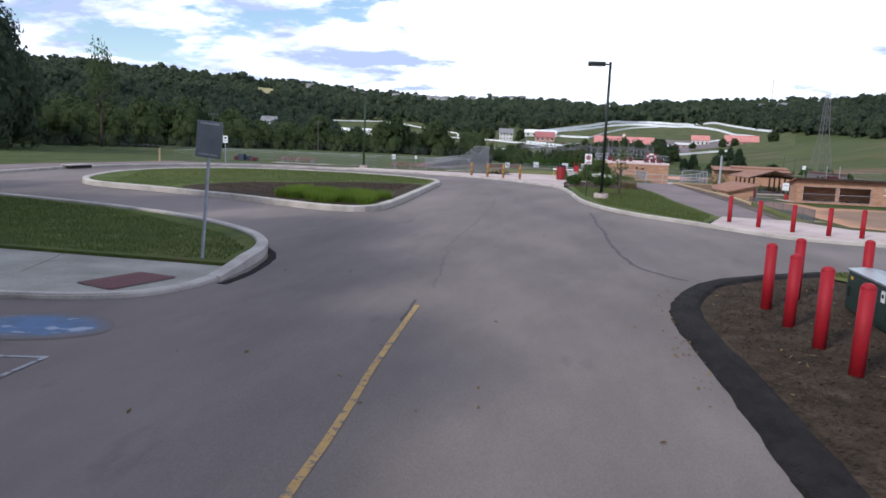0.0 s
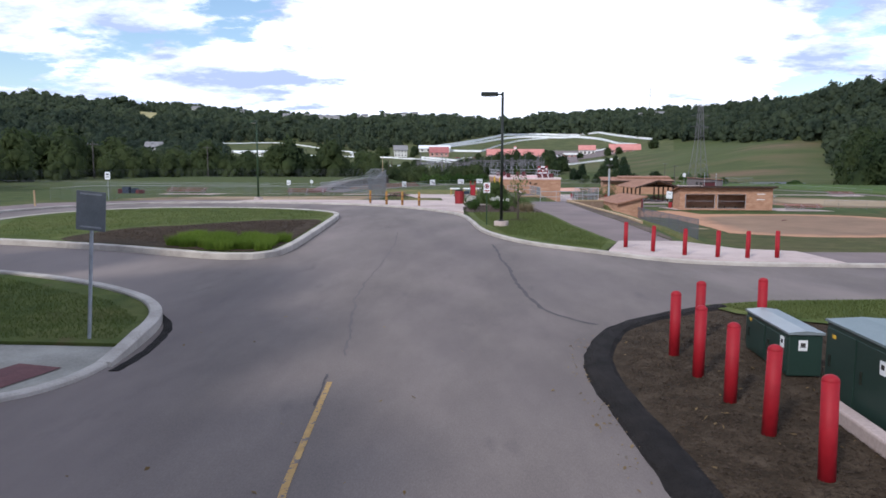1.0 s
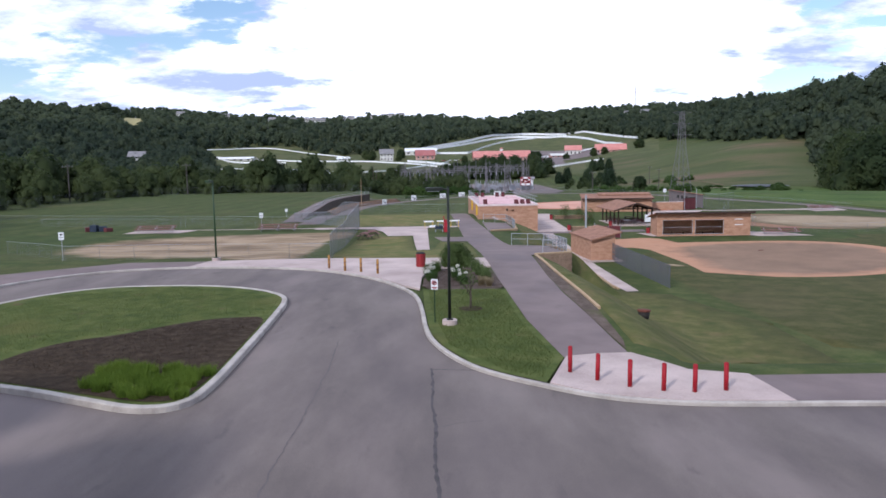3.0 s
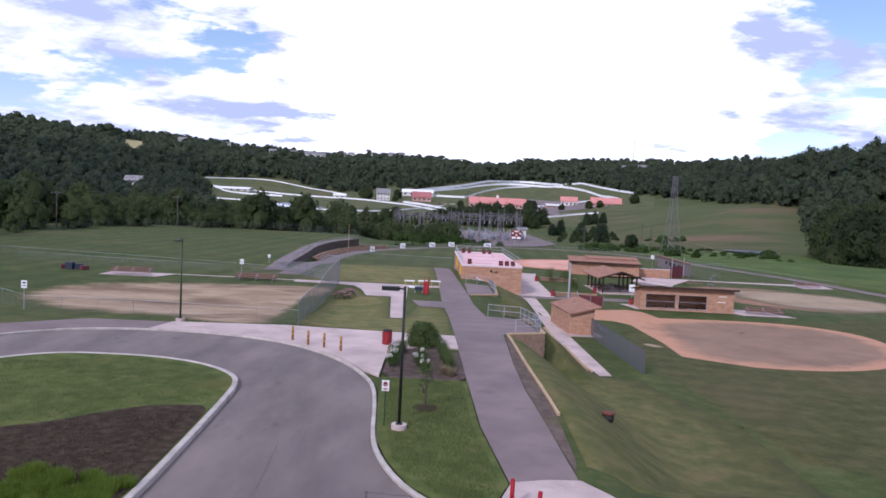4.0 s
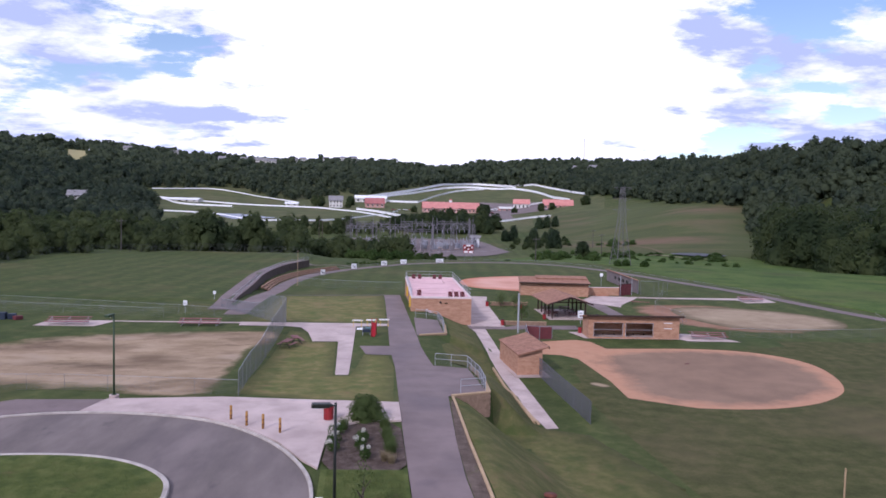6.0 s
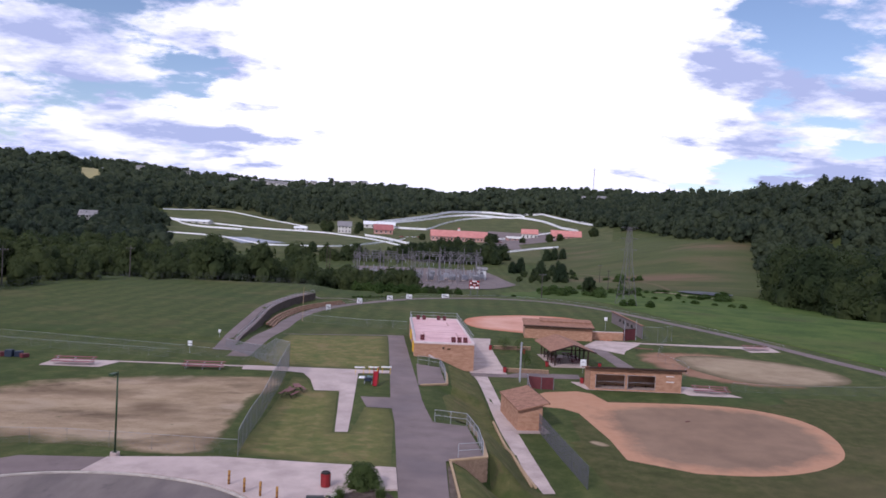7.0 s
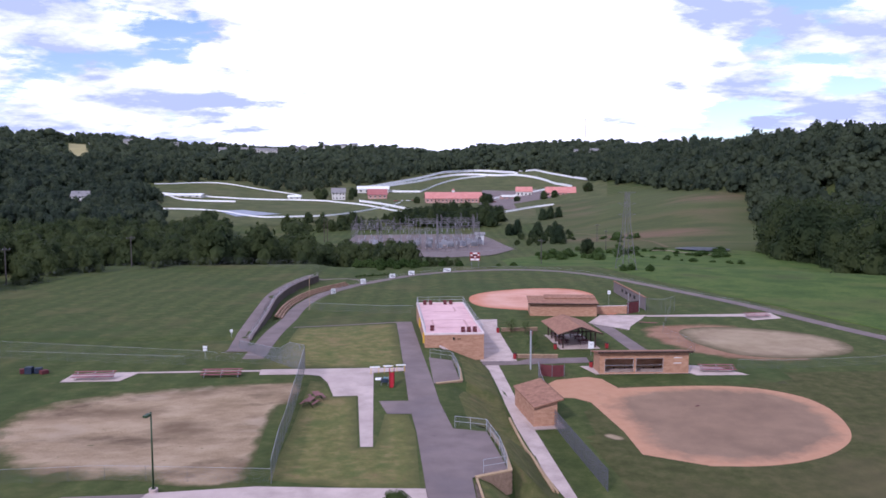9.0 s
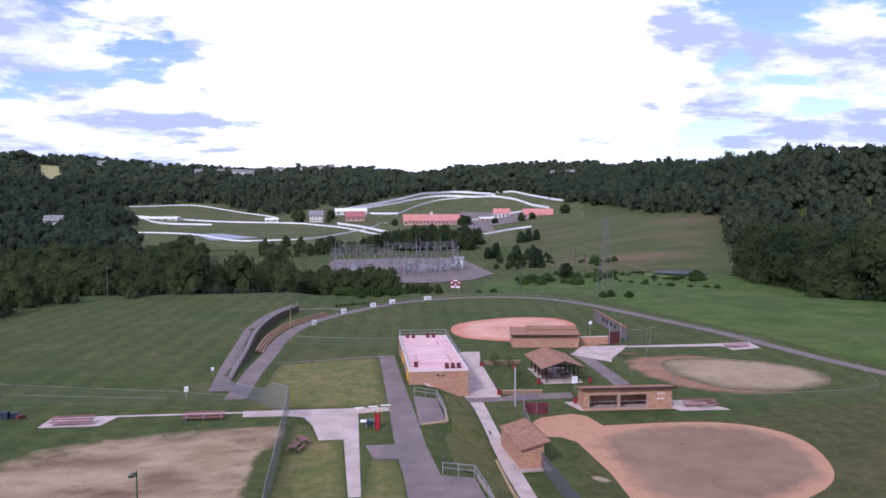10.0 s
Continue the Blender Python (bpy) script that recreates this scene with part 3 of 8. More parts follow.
road_edge = [(80, 23.2), (40, 23.8)] + OUTER + [(-60, 22.5), (-60, -40), (80, -40)]
sheet("road", road_edge, 0.03, ASPHALT, "worn grey asphalt road and turning circle", "road")
kerb("kerb", [(80, 23.2), (40, 23.8)] + OUTER, KERB, 0.2, 0.16, label="pale concrete kerb round the turning circle")

ISLAND = [(-18.4, 27.0), (-15.6, 26.5), (-11.4, 25.15), (-9.0, 24.1), (-7.0, 23.25), (-5.65, 23.6), (-5.45, 25.6), (-5.65, 30.7), (-5.95, 36.0), (-6.25, 39.6), (-7.0, 41.4), (-8.9, 43.2),
          (-11.5, 44.4), (-14.5, 44.7), (-18.0, 44.4), (-20.5, 42.0), (-21.8, 38.5), (-21.9, 34.0), (-21.0, 30.6), (-20.0, 28.4)]
sheet("grass_island", ISLAND, 0.21, LAWN, "mown grass island inside the turning circle", "grass island", rounds=2, skirt=0.2)
kerb("island_kerb", ISLAND, KERB, 0.28, 0.24, closed=True, label="pale concrete kerb round the grass island")
BED = [(-14.6, 27.2), (-14.2, 29.6), (-13.4, 31.2), (-11.6, 32.2), (-10.4, 33.7), (-8.9, 35.0), (-7.5, 35.4), (-6.15, 35.5), (-5.95, 31.8), (-5.72, 27.6), (-5.75, 24.4), (-6.2, 23.75), (-7.4, 23.8), (-10.0, 24.85), (-12.4, 25.75), (-14.2, 26.4)]
sheet("mulch_bed", BED, 0.235, MULCH, "dark bark mulch bed on the grass island", "mulch bed", rounds=2)

SIDE = [(-60, 23), (-26, 22.2), (-17.7, 21.0), (-14.8, 20.4), (-11.3, 19.4), (-8.7, 18.1), (-6.7, 16.5), (-5.8, 15.3), (-5.3, 14.1), (-5.02, 12.6), (-4.88, 11.2), (-4.92, 10.2), (-5.45, 9.3), (-6.9, 8.8), (-10.0, 8.6), (-60, 8.4)]
SIDE = [(x + 0.03, y - 0.08) for x, y in SIDE]
sheet("grass_verge", [p for p in smooth_line(SIDE, 2) if p[1] > 12.15] + [(-5.1, 12.1), (-6.5, 12.15), (-10, 12.2), (-60, 12.2)], 0.17, LAWN, "mown grass verge behind a concrete kerb", "grass verge", skirt=0.2)
walk_edge = [p for p in smooth_line(SIDE, 2) if p[1] < 12.1]
sheet("pavement", [(-60, 12.2), (-10, 12.2), (-6.5, 12.15), (-5.1, 12.1)] + walk_edge, 0.11, SHADEDCONC, "grey concrete pavement in a shaded tone, with a dropped kerb", "pavement", skirt=0.15)
for x in (-8.0, -10.1, -12.2, -14.3):
    sheet("pavement_joint", ribbon_outline([(x + 0.15, 10.25), (x - 0.2, 11.3), (x - 0.5, 12.15)], 0.02), 0.114, SEAM, "narrow joint between the pavement slabs", "joint", step=1.0)
kerb("verge_kerb", [p for p in SIDE if p[1] > 11.0], KERB, 0.26, 0.24, label="tall rounded concrete kerb at the verge corner", taper=1.6)
kerb("dropped_kerb", [(-4.88, 11.2), (-4.92, 10.2), (-5.45, 9.3), (-6.9, 8.8), (-10.0, 8.6), (-60, 8.4)], KERB, 0.2, 0.115, label="flush concrete kerb of the ramp")
sheet("tactile_strip", [(-6.45, 9.75), (-6.1, 10.95), (-5.3, 10.75), (-5.65, 9.45)], 0.125, TACTILE, "dark red tactile paving strip in the ramp", "tactile paving")
kerb("tar_seam", [(-8.7, 17.72), (-6.6, 16.1), (-5.5, 14.94), (-4.93, 13.92), (-4.65, 12.55), (-4.56, 11.6), (-4.58, 10.9)], TAR, label="dark tar seam along the kerb foot", profile=[(-0.09, 0.032), (-0.05, 0.045), (0.05, 0.045), (0.09, 0.032)], rough=0.012, category="tar seam")

# planted corner with the transformer cabinets
BERM = [(6.3, 16.55), (5.8, 16.25), (4.5, 15.35), (3.6, 14.4), (3.1, 13.2), (2.75, 11.8), (2.7, 10.4), (2.8, 8.8), (2.9, 7.0), (3.0, 3.0), (3.0, -8.0)]
BERM = [(x + 0.22, y - 0.10 * (y > 13)) for x, y in BERM]
inner = [(x + 0.2, y - 0.1) for x, y in BERM]
sheet("mulch_corner", inner + [(80, -8), (80, 12), (12, 13.0), (9.1, 14.2), (7.7, 14.9), (6.6, 15.7)], 0.07, MULCH, "brown bark mulch round the cabinets", "mulch bed")
sheet("corner_grass", [(6.2, 16.45), (6.6, 15.6), (7.7, 14.85), (9.1, 14.15), (12, 12.95), (80, 11.9), (80, 16.9), (40, 17.2), (10.7, 17.35), (7.9, 17.05)], 0.10, LAWN, "grass strip between mulch and road", "grass strip")
kerb("tar_berm", BERM, TAR, label="black asphalt berm edging the mulch", profile=[(-0.22, 0.01), (-0.15, 0.07), (-0.03, 0.12), (0.10, 0.135), (0.22, 0.12), (0.29, 0.07), (0.33, 0.01)], rough=0.02)

# road markings and patch seams
sheet("centre_line", ribbon_outline([(-1.12, 10.5), (-1.0, 8.6), (-0.9, 7.1), (-0.8, 6.1), (-0.72, 5.1), (-0.68, 4.3), (-0.6, 2.5), (-0.5, -6)], 0.08), 0.038, LINEYEL, "worn yellow centre line", "road marking")
sheet("accessible_bay_paint", [(-6.2, 6.9), (-6.3, 8.0), (-5.4, 8.35), (-4.6, 8.15), (-4.35, 7.4), (-5.2, 6.85)], 0.036, BLUEPAINT, "faded blue painted parking bay mark", "road marking", rounds=2, step=0.2, fade=0.28)
sheet("bay_line", [(-4.40, 6.49), (-4.34, 6.44), (-6.5, 5.92), (-6.52, 5.98)], 0.037, LINEWHITE, "worn white parking line", "road marking")
sheet("bay_line", [(-4.40, 6.49), (-4.34, 6.48), (-4.27, 5.2), (-4.33, 5.2)], 0.041, LINEWHITE, "worn white parking line", "road marking")
def seam(line, w, mat=SEAM, jag=0.035, seed=1):
    """A crack filled with tar: it wanders, and its width comes and goes."""
    rng = random.Random(seed)
    line = smooth_line(line, 2)
    pts = []
    for a, b in zip(line, line[1:]):
        a, b = Vector(a), Vector(b)
        n = max(1, round((b - a).length / 0.22))
        pts += [a.lerp(b, k / n) for k in range(n)]
    pts.append(Vector(line[-1]))
    left, right = [], []
    drift = 0.0
    for k, p in enumerate(pts):
        d = (pts[min(k + 1, len(pts) - 1)] - pts[max(k - 1, 0)]).normalized()
        across = Vector((-d.y, d.x))
        drift = 0.75 * drift + rng.uniform(-jag, jag)
        half = w * rng.uniform(0.28, 0.78)
        left.append(tuple(p + across * (drift + half)))
        right.append(tuple(p + across * (drift - half)))
    return sheet("tar_seam", left + right[::-1], 0.036, mat, "thin dark ragged seam in the asphalt", "tar seam", step=4.0)


seam([(1.8, 27.6), (2.05, 22.8), (2.25, 18.3), (2.5, 15.9), (3.5, 14.6)], 0.085)
seam([(1.8, 27.5), (2.6, 27.4), (3.4, 27.3)], 0.05, seed=2)
seam([(2.1, 22.0), (2.7, 22.3), (3.5, 22.45)], 0.035, FAINTSEAM, seed=3)
seam([(-2.2, 31.8), (-1.8, 24.7), (-1.85, 17.4), (-1.2, 12.0)], 0.05, FAINTSEAM, seed=4)
seam([(-1.24, 10.9), (-1.18, 10.1), (-1.12, 9.4)], 0.03, seed=5, jag=0.01)

# right-hand ramp with bollards, paths, pads
sheet("ramp_pad", [(5.8, 25.7), (6.8, 29.0), (8.2, 29.6), (9.4, 29.7), (10.2, 28.6), (10.9, 27.5), (12.8, 26.9), (13.2, 24.2), (9.7, 24.3), (7.1, 24.9)], 0.17, CONC, "pale concrete ramp at the head of the path", "concrete pad", skirt=0.15)
sheet("roadside_path", [(12.9, 24.25), (12.8, 26.8), (20, 26.9), (80, 26.4), (80, 23.4), (40, 23.95)], 0.15, PATHASPH, "grey asphalt path beside the road", "path", skirt=0.12)
PATH_L = [(6.8, 28.9), (5.9, 35.2), (5.5, 41.5), (5.0, 50.8), (4.7, 57.1), (4.1, 72.0), (3.3, 82.4), (2.6, 98.0), (0.8, 135.1), (0.5, 137.5)]
PATH_R = [(3.6, 137.5), (4.1, 124.3), (5.2, 106.7), (6.2, 91.6), (6.7, 82.6), (7.8, 72.2), (8.4, 58.5), (8.35, 48.0), (8.5, 41.8), (9.0, 35.4), (9.4, 29.6), (8.2, 29.55)]
sheet("footpath", PATH_L + PATH_R, 0.05, PATHASPH, "wide grey asphalt footpath along the embankment", "path")
sheet("terrace", [(7.6, 73.0), (10.9, 71.7), (11.5, 60.1), (8.3, 58.6)], 0.06, PATHASPH, "asphalt lookout terrace beside the path", "path", step=1.0, base=lambda x, y: land(5.0, y))
sheet("terrace", [(6.0, 104.5), (9.2, 102.4), (9.6, 91.4), (6.3, 90.2)], 0.055, PATHASPH, "asphalt lookout terrace beside the path", "path")
sheet("path_spur", [(0.0, 83.0), (3.35, 83.0), (3.6, 78.2), (1.0, 78.4)], 0.045, PATHASPH, "short asphalt spur off the path", "path")
sheet("concrete_pad", [(-16.5, 53.3), (-16.0, 56.4), (-8.2, 57.4), (-1.5, 56.8), (4.7, 56.4), (4.95, 51.9), (2.5, 51.6), (0.9, 50.6), (0.45, 47.6), (0.55, 43.0), (-0.45, 44.2), (-2.3, 47.3), (-5.0, 50.15), (-8.0, 52.1), (-12.2, 53.2)],
      0.15, CONC, "pale concrete forecourt behind the kerb", "concrete pad", skirt=0.12)
sheet("roadside_verge", [(-16.5, 53.4), (-16.0, 56.3), (-22, 56), (-29, 50), (-30, 30), (-26.3, 30), (-26.6, 36), (-26.5, 43), (-25.1, 47.6), (-22.5, 51.3), (-19.4, 52.8)], 0.13, PATHASPH, "grey asphalt path behind the kerb", "path")
sheet("concrete_walk", [(0.15, 67.3), (-1.0, 67.3), (-2.5, 85.2), (-5.3, 85.1), (-6.6, 91.0), (-8.0, 94.6), (-10.2, 95.4), (-15.8, 95.4), (-16.2, 98.3), (2.55, 98.6), (2.6, 96.7), (-1.3, 95.9)], 0.05, CONC, "pale concrete walk and landing", "concrete pad")
sheet("concrete_strip", [(-16.0, 97.2), (-16.2, 98.0), (-32.5, 97.6), (-39.7, 97.0), (-39.5, 92.8), (-32.4, 93.0), (-31.5, 96.9)], 0.045, CONC, "concrete walk and bleacher slab", "concrete pad")

# planted bed beside the forecourt
sheet("grass_bank", [(0.75, 42.8), (1.1, 37.2), (1.55, 32.5), (2.25, 30.1), (3.2, 28.0), (4.3, 26.75), (5.7, 25.8), (6.7, 28.9), (5.8, 35.2), (5.45, 41.5), (5.4, 42.8)], 0.13, LAWN, "bright mown grass between road and path", "grass strip")
sheet("shrub_bed", [(0.65, 43.0), (0.6, 47.6), (1.0, 50.5), (2.6, 51.5), (4.85, 51.4), (5.2, 46.5), (5.4, 42.8), (3.0, 42.2)], 0.10, DRYMULCH, "dry brown mulch shrub bed", "mulch bed", rounds=1)
sheet("mulch_strip", [(8.5, 57.5), (8.35, 48), (8.55, 41.8), (9.0, 35.4), (9.4, 30.6), (9.6, 32.0), (9.6, 37.8), (9.1, 47.8), (8.75, 57.5)], 0.06, DRYSOIL, "narrow strip of bare soil along the path", "mulch bed")
sheet("grass_panel", [(-7.6, 59), (-1.2, 57.1), (4.3, 56.6), (4.0, 72), (3.3, 78), (0.8, 78.3), (0.3, 67.2), (-1.2, 67.1), (-2.7, 85), (-5.5, 85), (-7.0, 91), (-8.9, 92.5)], 0.014, DRYLAWN, "patchy mown lawn", "lawn", fade=1.2)
sheet("grass_panel", [(-15.2, 99), (2.4, 99.2), (0.6, 135), (-8, 132), (-16, 129.3)], 0.014, DRYLAWN, "patchy dry lawn between the paths", "lawn", step=2, fade=1.5)
sheet("cross_path", [(0.8, 136.0), (0.8, 137.4), (-8, 133.6), (-17, 130.6), (-17, 129.8), (-8, 132.6)], 0.05, PATHASPH, "thin asphalt path", "path")

sheet("grass_bank", [(9.95, 31.5), (14.0, 30.0), (23, 36), (23.5, 50), (20.0, 61.5), (16.4, 63.2), (15.4, 72), (14.9, 82), (14.3, 104), (13.7, 109.5), (10.5, 107), (10.3, 90.5), (9.0, 86), (9.6, 75), (12.0, 71.9), (12.1, 60.2), (8.95, 58.0), (9.32, 47.8), (9.9, 37.8)], 0.085, BANKGRASS, "dry olive grass bank below the path", "grass bank", step=1.0, fade=4.5, dip=0.10,
      inland=lambda x, y, k: max(k, ease(17.0, 12.5, x)))

# ball fields
sheet("outfield_grass", [(23, 60), (24.5, 44), (34, 36), (52, 34), (74, 45), (84, 66), (84, 92), (74, 103), (56, 102.5), (53.5, 98), (26, 98), (22, 78)], 0.009, OUTFIELD, "grass outfield mown in rings round the infield", "outfield", step=2, dip=0.03)
INF = [(21.0, 92.2), (21.2, 97.1), (23.2, 99.6), (27.8, 100.9), (29.5, 99.8), (30.6, 95.6), (36, 96.0), (42.3, 96.3), (48.0, 95.4), (52.5, 92.0), (53.8, 87.5), (52.8, 82.1), (50.8, 77.2), (47.7, 73.7), (43.1, 70.7), (37.5, 69.2), (32.2, 69.6), (26.6, 72.9), (26.7, 79.6), (25.6, 89.8), (24.0, 91.6)]
INF = INF[:6] + smooth_line(INF[6:17], 2) + INF[17:]
sheet("infield", INF, 0.02, GREYDIRT, "clay infield with orange edges and a grey raked centre", "infield", step=1.25, fade=3.2,
      inland=lambda x, y, k: k * (0.72 + 0.28 * ease(29, 36, x)) * (1 - 0.9 * ease(86, 95, y) * ease(35.5, 29.5, x)))
sheet("far_infield", [(16.3, 167.5), (18.0, 175.0), (24, 181), (34, 185.5), (43.8, 184), (47, 176), (46, 168), (41.8, 160.0), (38, 152), (46, 149), (44, 146), (36, 150.2), (27.7, 152.2), (20.0, 155.5), (17, 160)], 0.025, PINKDIRT, "pink clay infield of the far ball field", "infield", rounds=2, step=2.5, fade=3.5)
sheet("clay_fringe", [(43.6, 131), (45.0, 119.5), (49.0, 111.4), (56.5, 107.8), (66, 108.2), (64, 118), (60, 128), (66, 136.5), (49, 137)], 0.014, CLAYFRINGE, "reddish clay fringe of the pale infield", "infield", rounds=2, step=1.5, fade=2.2)
sheet("right_infield", [(50.0, 125), (51.2, 118.3), (54.4, 111.6), (61.4, 109.5), (70.6, 111.5), (75.6, 116.5), (76.2, 123.6), (71.1, 130.5), (60.4, 134.5), (52, 133)], 0.025, PALEDIRT, "pale dry infield", "infield", rounds=2, step=2, fade=3.0)
sheet("scuffed_infield", [(-38, 73), (-32, 64.0), (-25, 59.4), (-18.5, 59.6), (-14.5, 57.9), (-10.0, 57.6), (-9.2, 60), (-10.2, 68), (-10.9, 76.5), (-10.8, 81.6), (-9.3, 82.8), (-9.2, 91.4), (-13, 91.8), (-21.6, 90.5), (-30, 88), (-38, 83)], 0.016, SCUFFDIRT, "pale scuffed dirt infield", "infield", rounds=1, step=1.25, fade=3.0, inland=lambda x, y, k: k * (1 + 1.8 * ease(-17, -12.5, x)))

# lower side: walk, plaza, links
sheet("lower_walk", [(14.3, 107.5), (14.7, 99.4), (15.2, 81.3), (16.0, 68.2), (16.75, 62.7), (17.8, 62.9), (17.2, 78), (17.0, 81.4), (16.6, 91.9), (16.3, 107.5)], 0.05, CONC, "pale concrete walk at the foot of the bank", "pavement")
sheet("plaza", [(13.9, 109.9), (19.4, 110.0), (19.2, 134), (20.1, 142.7), (16.9, 142.7), (15.0, 141)], 0.05, CONC, "pale concrete plaza beside the brick building", "concrete pad", step=3)
sheet("link_path", [(14.0, 107.4), (30.0, 108.6), (30.3, 111.9), (21.5, 111.5), (19.5, 109.9), (14.0, 109.9)], 0.045, PATHASPH, "grey asphalt path between the fields", "path", step=3)
sheet("dugout_slab", [(28.0, 106.5), (29.3, 102.0), (42.7, 102.0), (43.2, 101.0), (50.5, 100.9), (48.0, 105.2), (43.2, 106.8), (36, 107.3)], 0.05, CONC, "concrete slab round the dugout", "concrete pad", step=3)
sheet("mid_plaza", [(37.0, 138.5), (42.9, 131.8), (44, 135), (48.5, 142.3), (50.5, 146), (41.3, 146.4)], 0.05, CONC, "pale concrete landing", "concrete pad", step=3)
sheet("mid_walk", [(37.4, 138.0), (40.5, 135.6), (41.2, 116), (38.4, 115.2), (38.2, 127)], 0.045, PATHASPH, "asphalt link path", "path", step=3)
sheet("far_walk", [(50.1, 144.3), (50.0, 145.6), (68.9, 146.4), (76.5, 147.4), (76, 141.5), (69.4, 139.8), (69.2, 143.6)], 0.045, CONC, "pale concrete walk and bleacher slab", "concrete pad", step=3)
LOWER = [(-18.6, 104.5), (-19.0, 116.5), (-19.25, 125), (-19.8, 141), (-20.4, 157), (-18.5, 174), (-13.6, 188), (-7.0, 199.0), (-1.5, 207.0), (6, 216.5), (18, 223.5), (32, 227.5), (46, 224.5), (57, 212), (63, 196), (69, 178), (75, 160.4), (79.5, 142.3), (83.0, 128.8), (87, 118)]
sheet("warning_path", ribbon_outline(smooth_line(LOWER, 1), 3.0), 0.05, PATHASPH, "grey asphalt path round the far outfield", "path", step=4)
UPPER = [(-22.0, 109.5), (-22.9, 116.5), (-24.5, 133), (-25.8, 148), (-26.9, 160), (-27.1, 171), (-25.8, 188), (-22.8, 200.5), (-22.2, 203)]
sheet("upper_path", ribbon_outline(smooth_line(UPPER, 1), 2.6), 0.10, PATHASPH, "grey asphalt path above the retaining wall", "path", step=2)
sheet("branch_path", ribbon_outline(smooth_line([(-22.4, 202), (-18.6, 205.6), (-14.4, 206.5), (-11.0, 203.5), (-8.9, 198.5)], 2), 1.3), 0.07, PATHASPH, "thin pale asphalt link between the two paths", "path", step=2)
sheet("cross_path", [(-23.6, 109.2), (-23.2, 113.6), (-18.4, 113.2), (-18.2, 109.0)], 0.075, PATHASPH, "short asphalt link between the two paths", "path", step=2)
sheet("bare_patch", [(24.0, 78.6), (24.9, 79.3), (26.0, 78.2), (26.2, 77.2), (25.2, 77.0), (24.6, 77.6)], 0.014, PALEDIRT, "small pale bare patch beside the infield", "bare patch", rounds=2, step=0.5, fade=0.35)


# ---- street furniture ----
def put(ob, x, y, rz=0.0, dz=0.0, z=None):
    ob.matrix_world = pose(x, y, (land(x, y) if z is None else z) + dz, 0, 0, rz)
    return ob


def bollard(height, radius, material, label, group, band=None):
    root = empty("bollard")
    bm = bmesh.new()
    add_rod(bm, (0, 0, -0.1), (0, 0, height - 0.06), radius, seg=20)
    part("sleeve", bm, material, root, smooth=True)
    bm = bmesh.new()
    bmesh.ops.create_uvsphere(bm, u_segments=20, v_segments=10, radius=radius, matrix=pose(0, 0, height - 0.06) @ Matrix.Diagonal((1.01, 1.01, 0.75, 1)))
    bmesh.ops.bisect_plane(bm, geom=bm.verts[:] + bm.edges[:] + bm.faces[:], plane_co=(0, 0, height - 0.065), plane_no=(0, 0, -1), clear_outer=True)
    part("cap", bm, material, root, smooth=True)
    if band:
        for z in (height * 0.3, height * 0.62):
            bm = bmesh.new()
            add_rod(bm, (0, 0, z - 0.035), (0, 0, z + 0.035), radius * 1.03, seg=20)
            part("band", bm, band, root, smooth=True)
    return tagged(root, label, "bollard", group)


OCHRE = surface("faded_ochre_paint", [(0.30, 0.15, 0.035), (0.42, 0.23, 0.06)], 5, 0.75, 30, 0.2, big=((0.16, 0.07, 0.035), 5.0, 0.5, 0.65))
RUST = surface("rust_brown_band", [(0.10, 0.03, 0.02), (0.17, 0.06, 0.035)], 4, 0.8, 30, 0.2)
first = bollard(1.11, 0.086, RED, "tall red plastic-sleeved bollard standing in bark mulch", "bollards round the cabinets")
put(first, 4.38, 12.2, dz=0.05)
for x, y in ((4.4, 10.95), (4.46, 9.75), (4.5, 8.55), (4.58, 7.3), (5.13, 13.3), (6.4, 13.7)):
    copy_thing(first, pose(x, y, land(x, y) + 0.05, random.uniform(-1, 1), random.uniform(-1, 1), random.uniform(0, 360)))
first = bollard(0.95, 0.075, RED, "short red plastic-sleeved bollard across the path ramp", "bollards across the ramp")
put(first, 6.65, 27.0, dz=0.15)
for x, y in ((7.45, 26.2), (8.4, 25.6), (9.4, 25.2), (10.35, 25.05), (11.4, 25.2)):
    copy_thing(first, pose(x, y, land(x, y) + 0.15, random.uniform(-1, 1), random.uniform(-1, 1), 0))
first = bollard(0.95, 0.08, OCHRE, "ochre steel bollard with rusty bands on the forecourt", "ochre bollards", RUST)
put(first, -6.15, 51.7, dz=0.13)
for x, y in ((-4.85, 50.4), (-3.7, 49.8), (-2.5, 49.0)):
    copy_thing(first, pose(x, y, land(x, y) + 0.13))


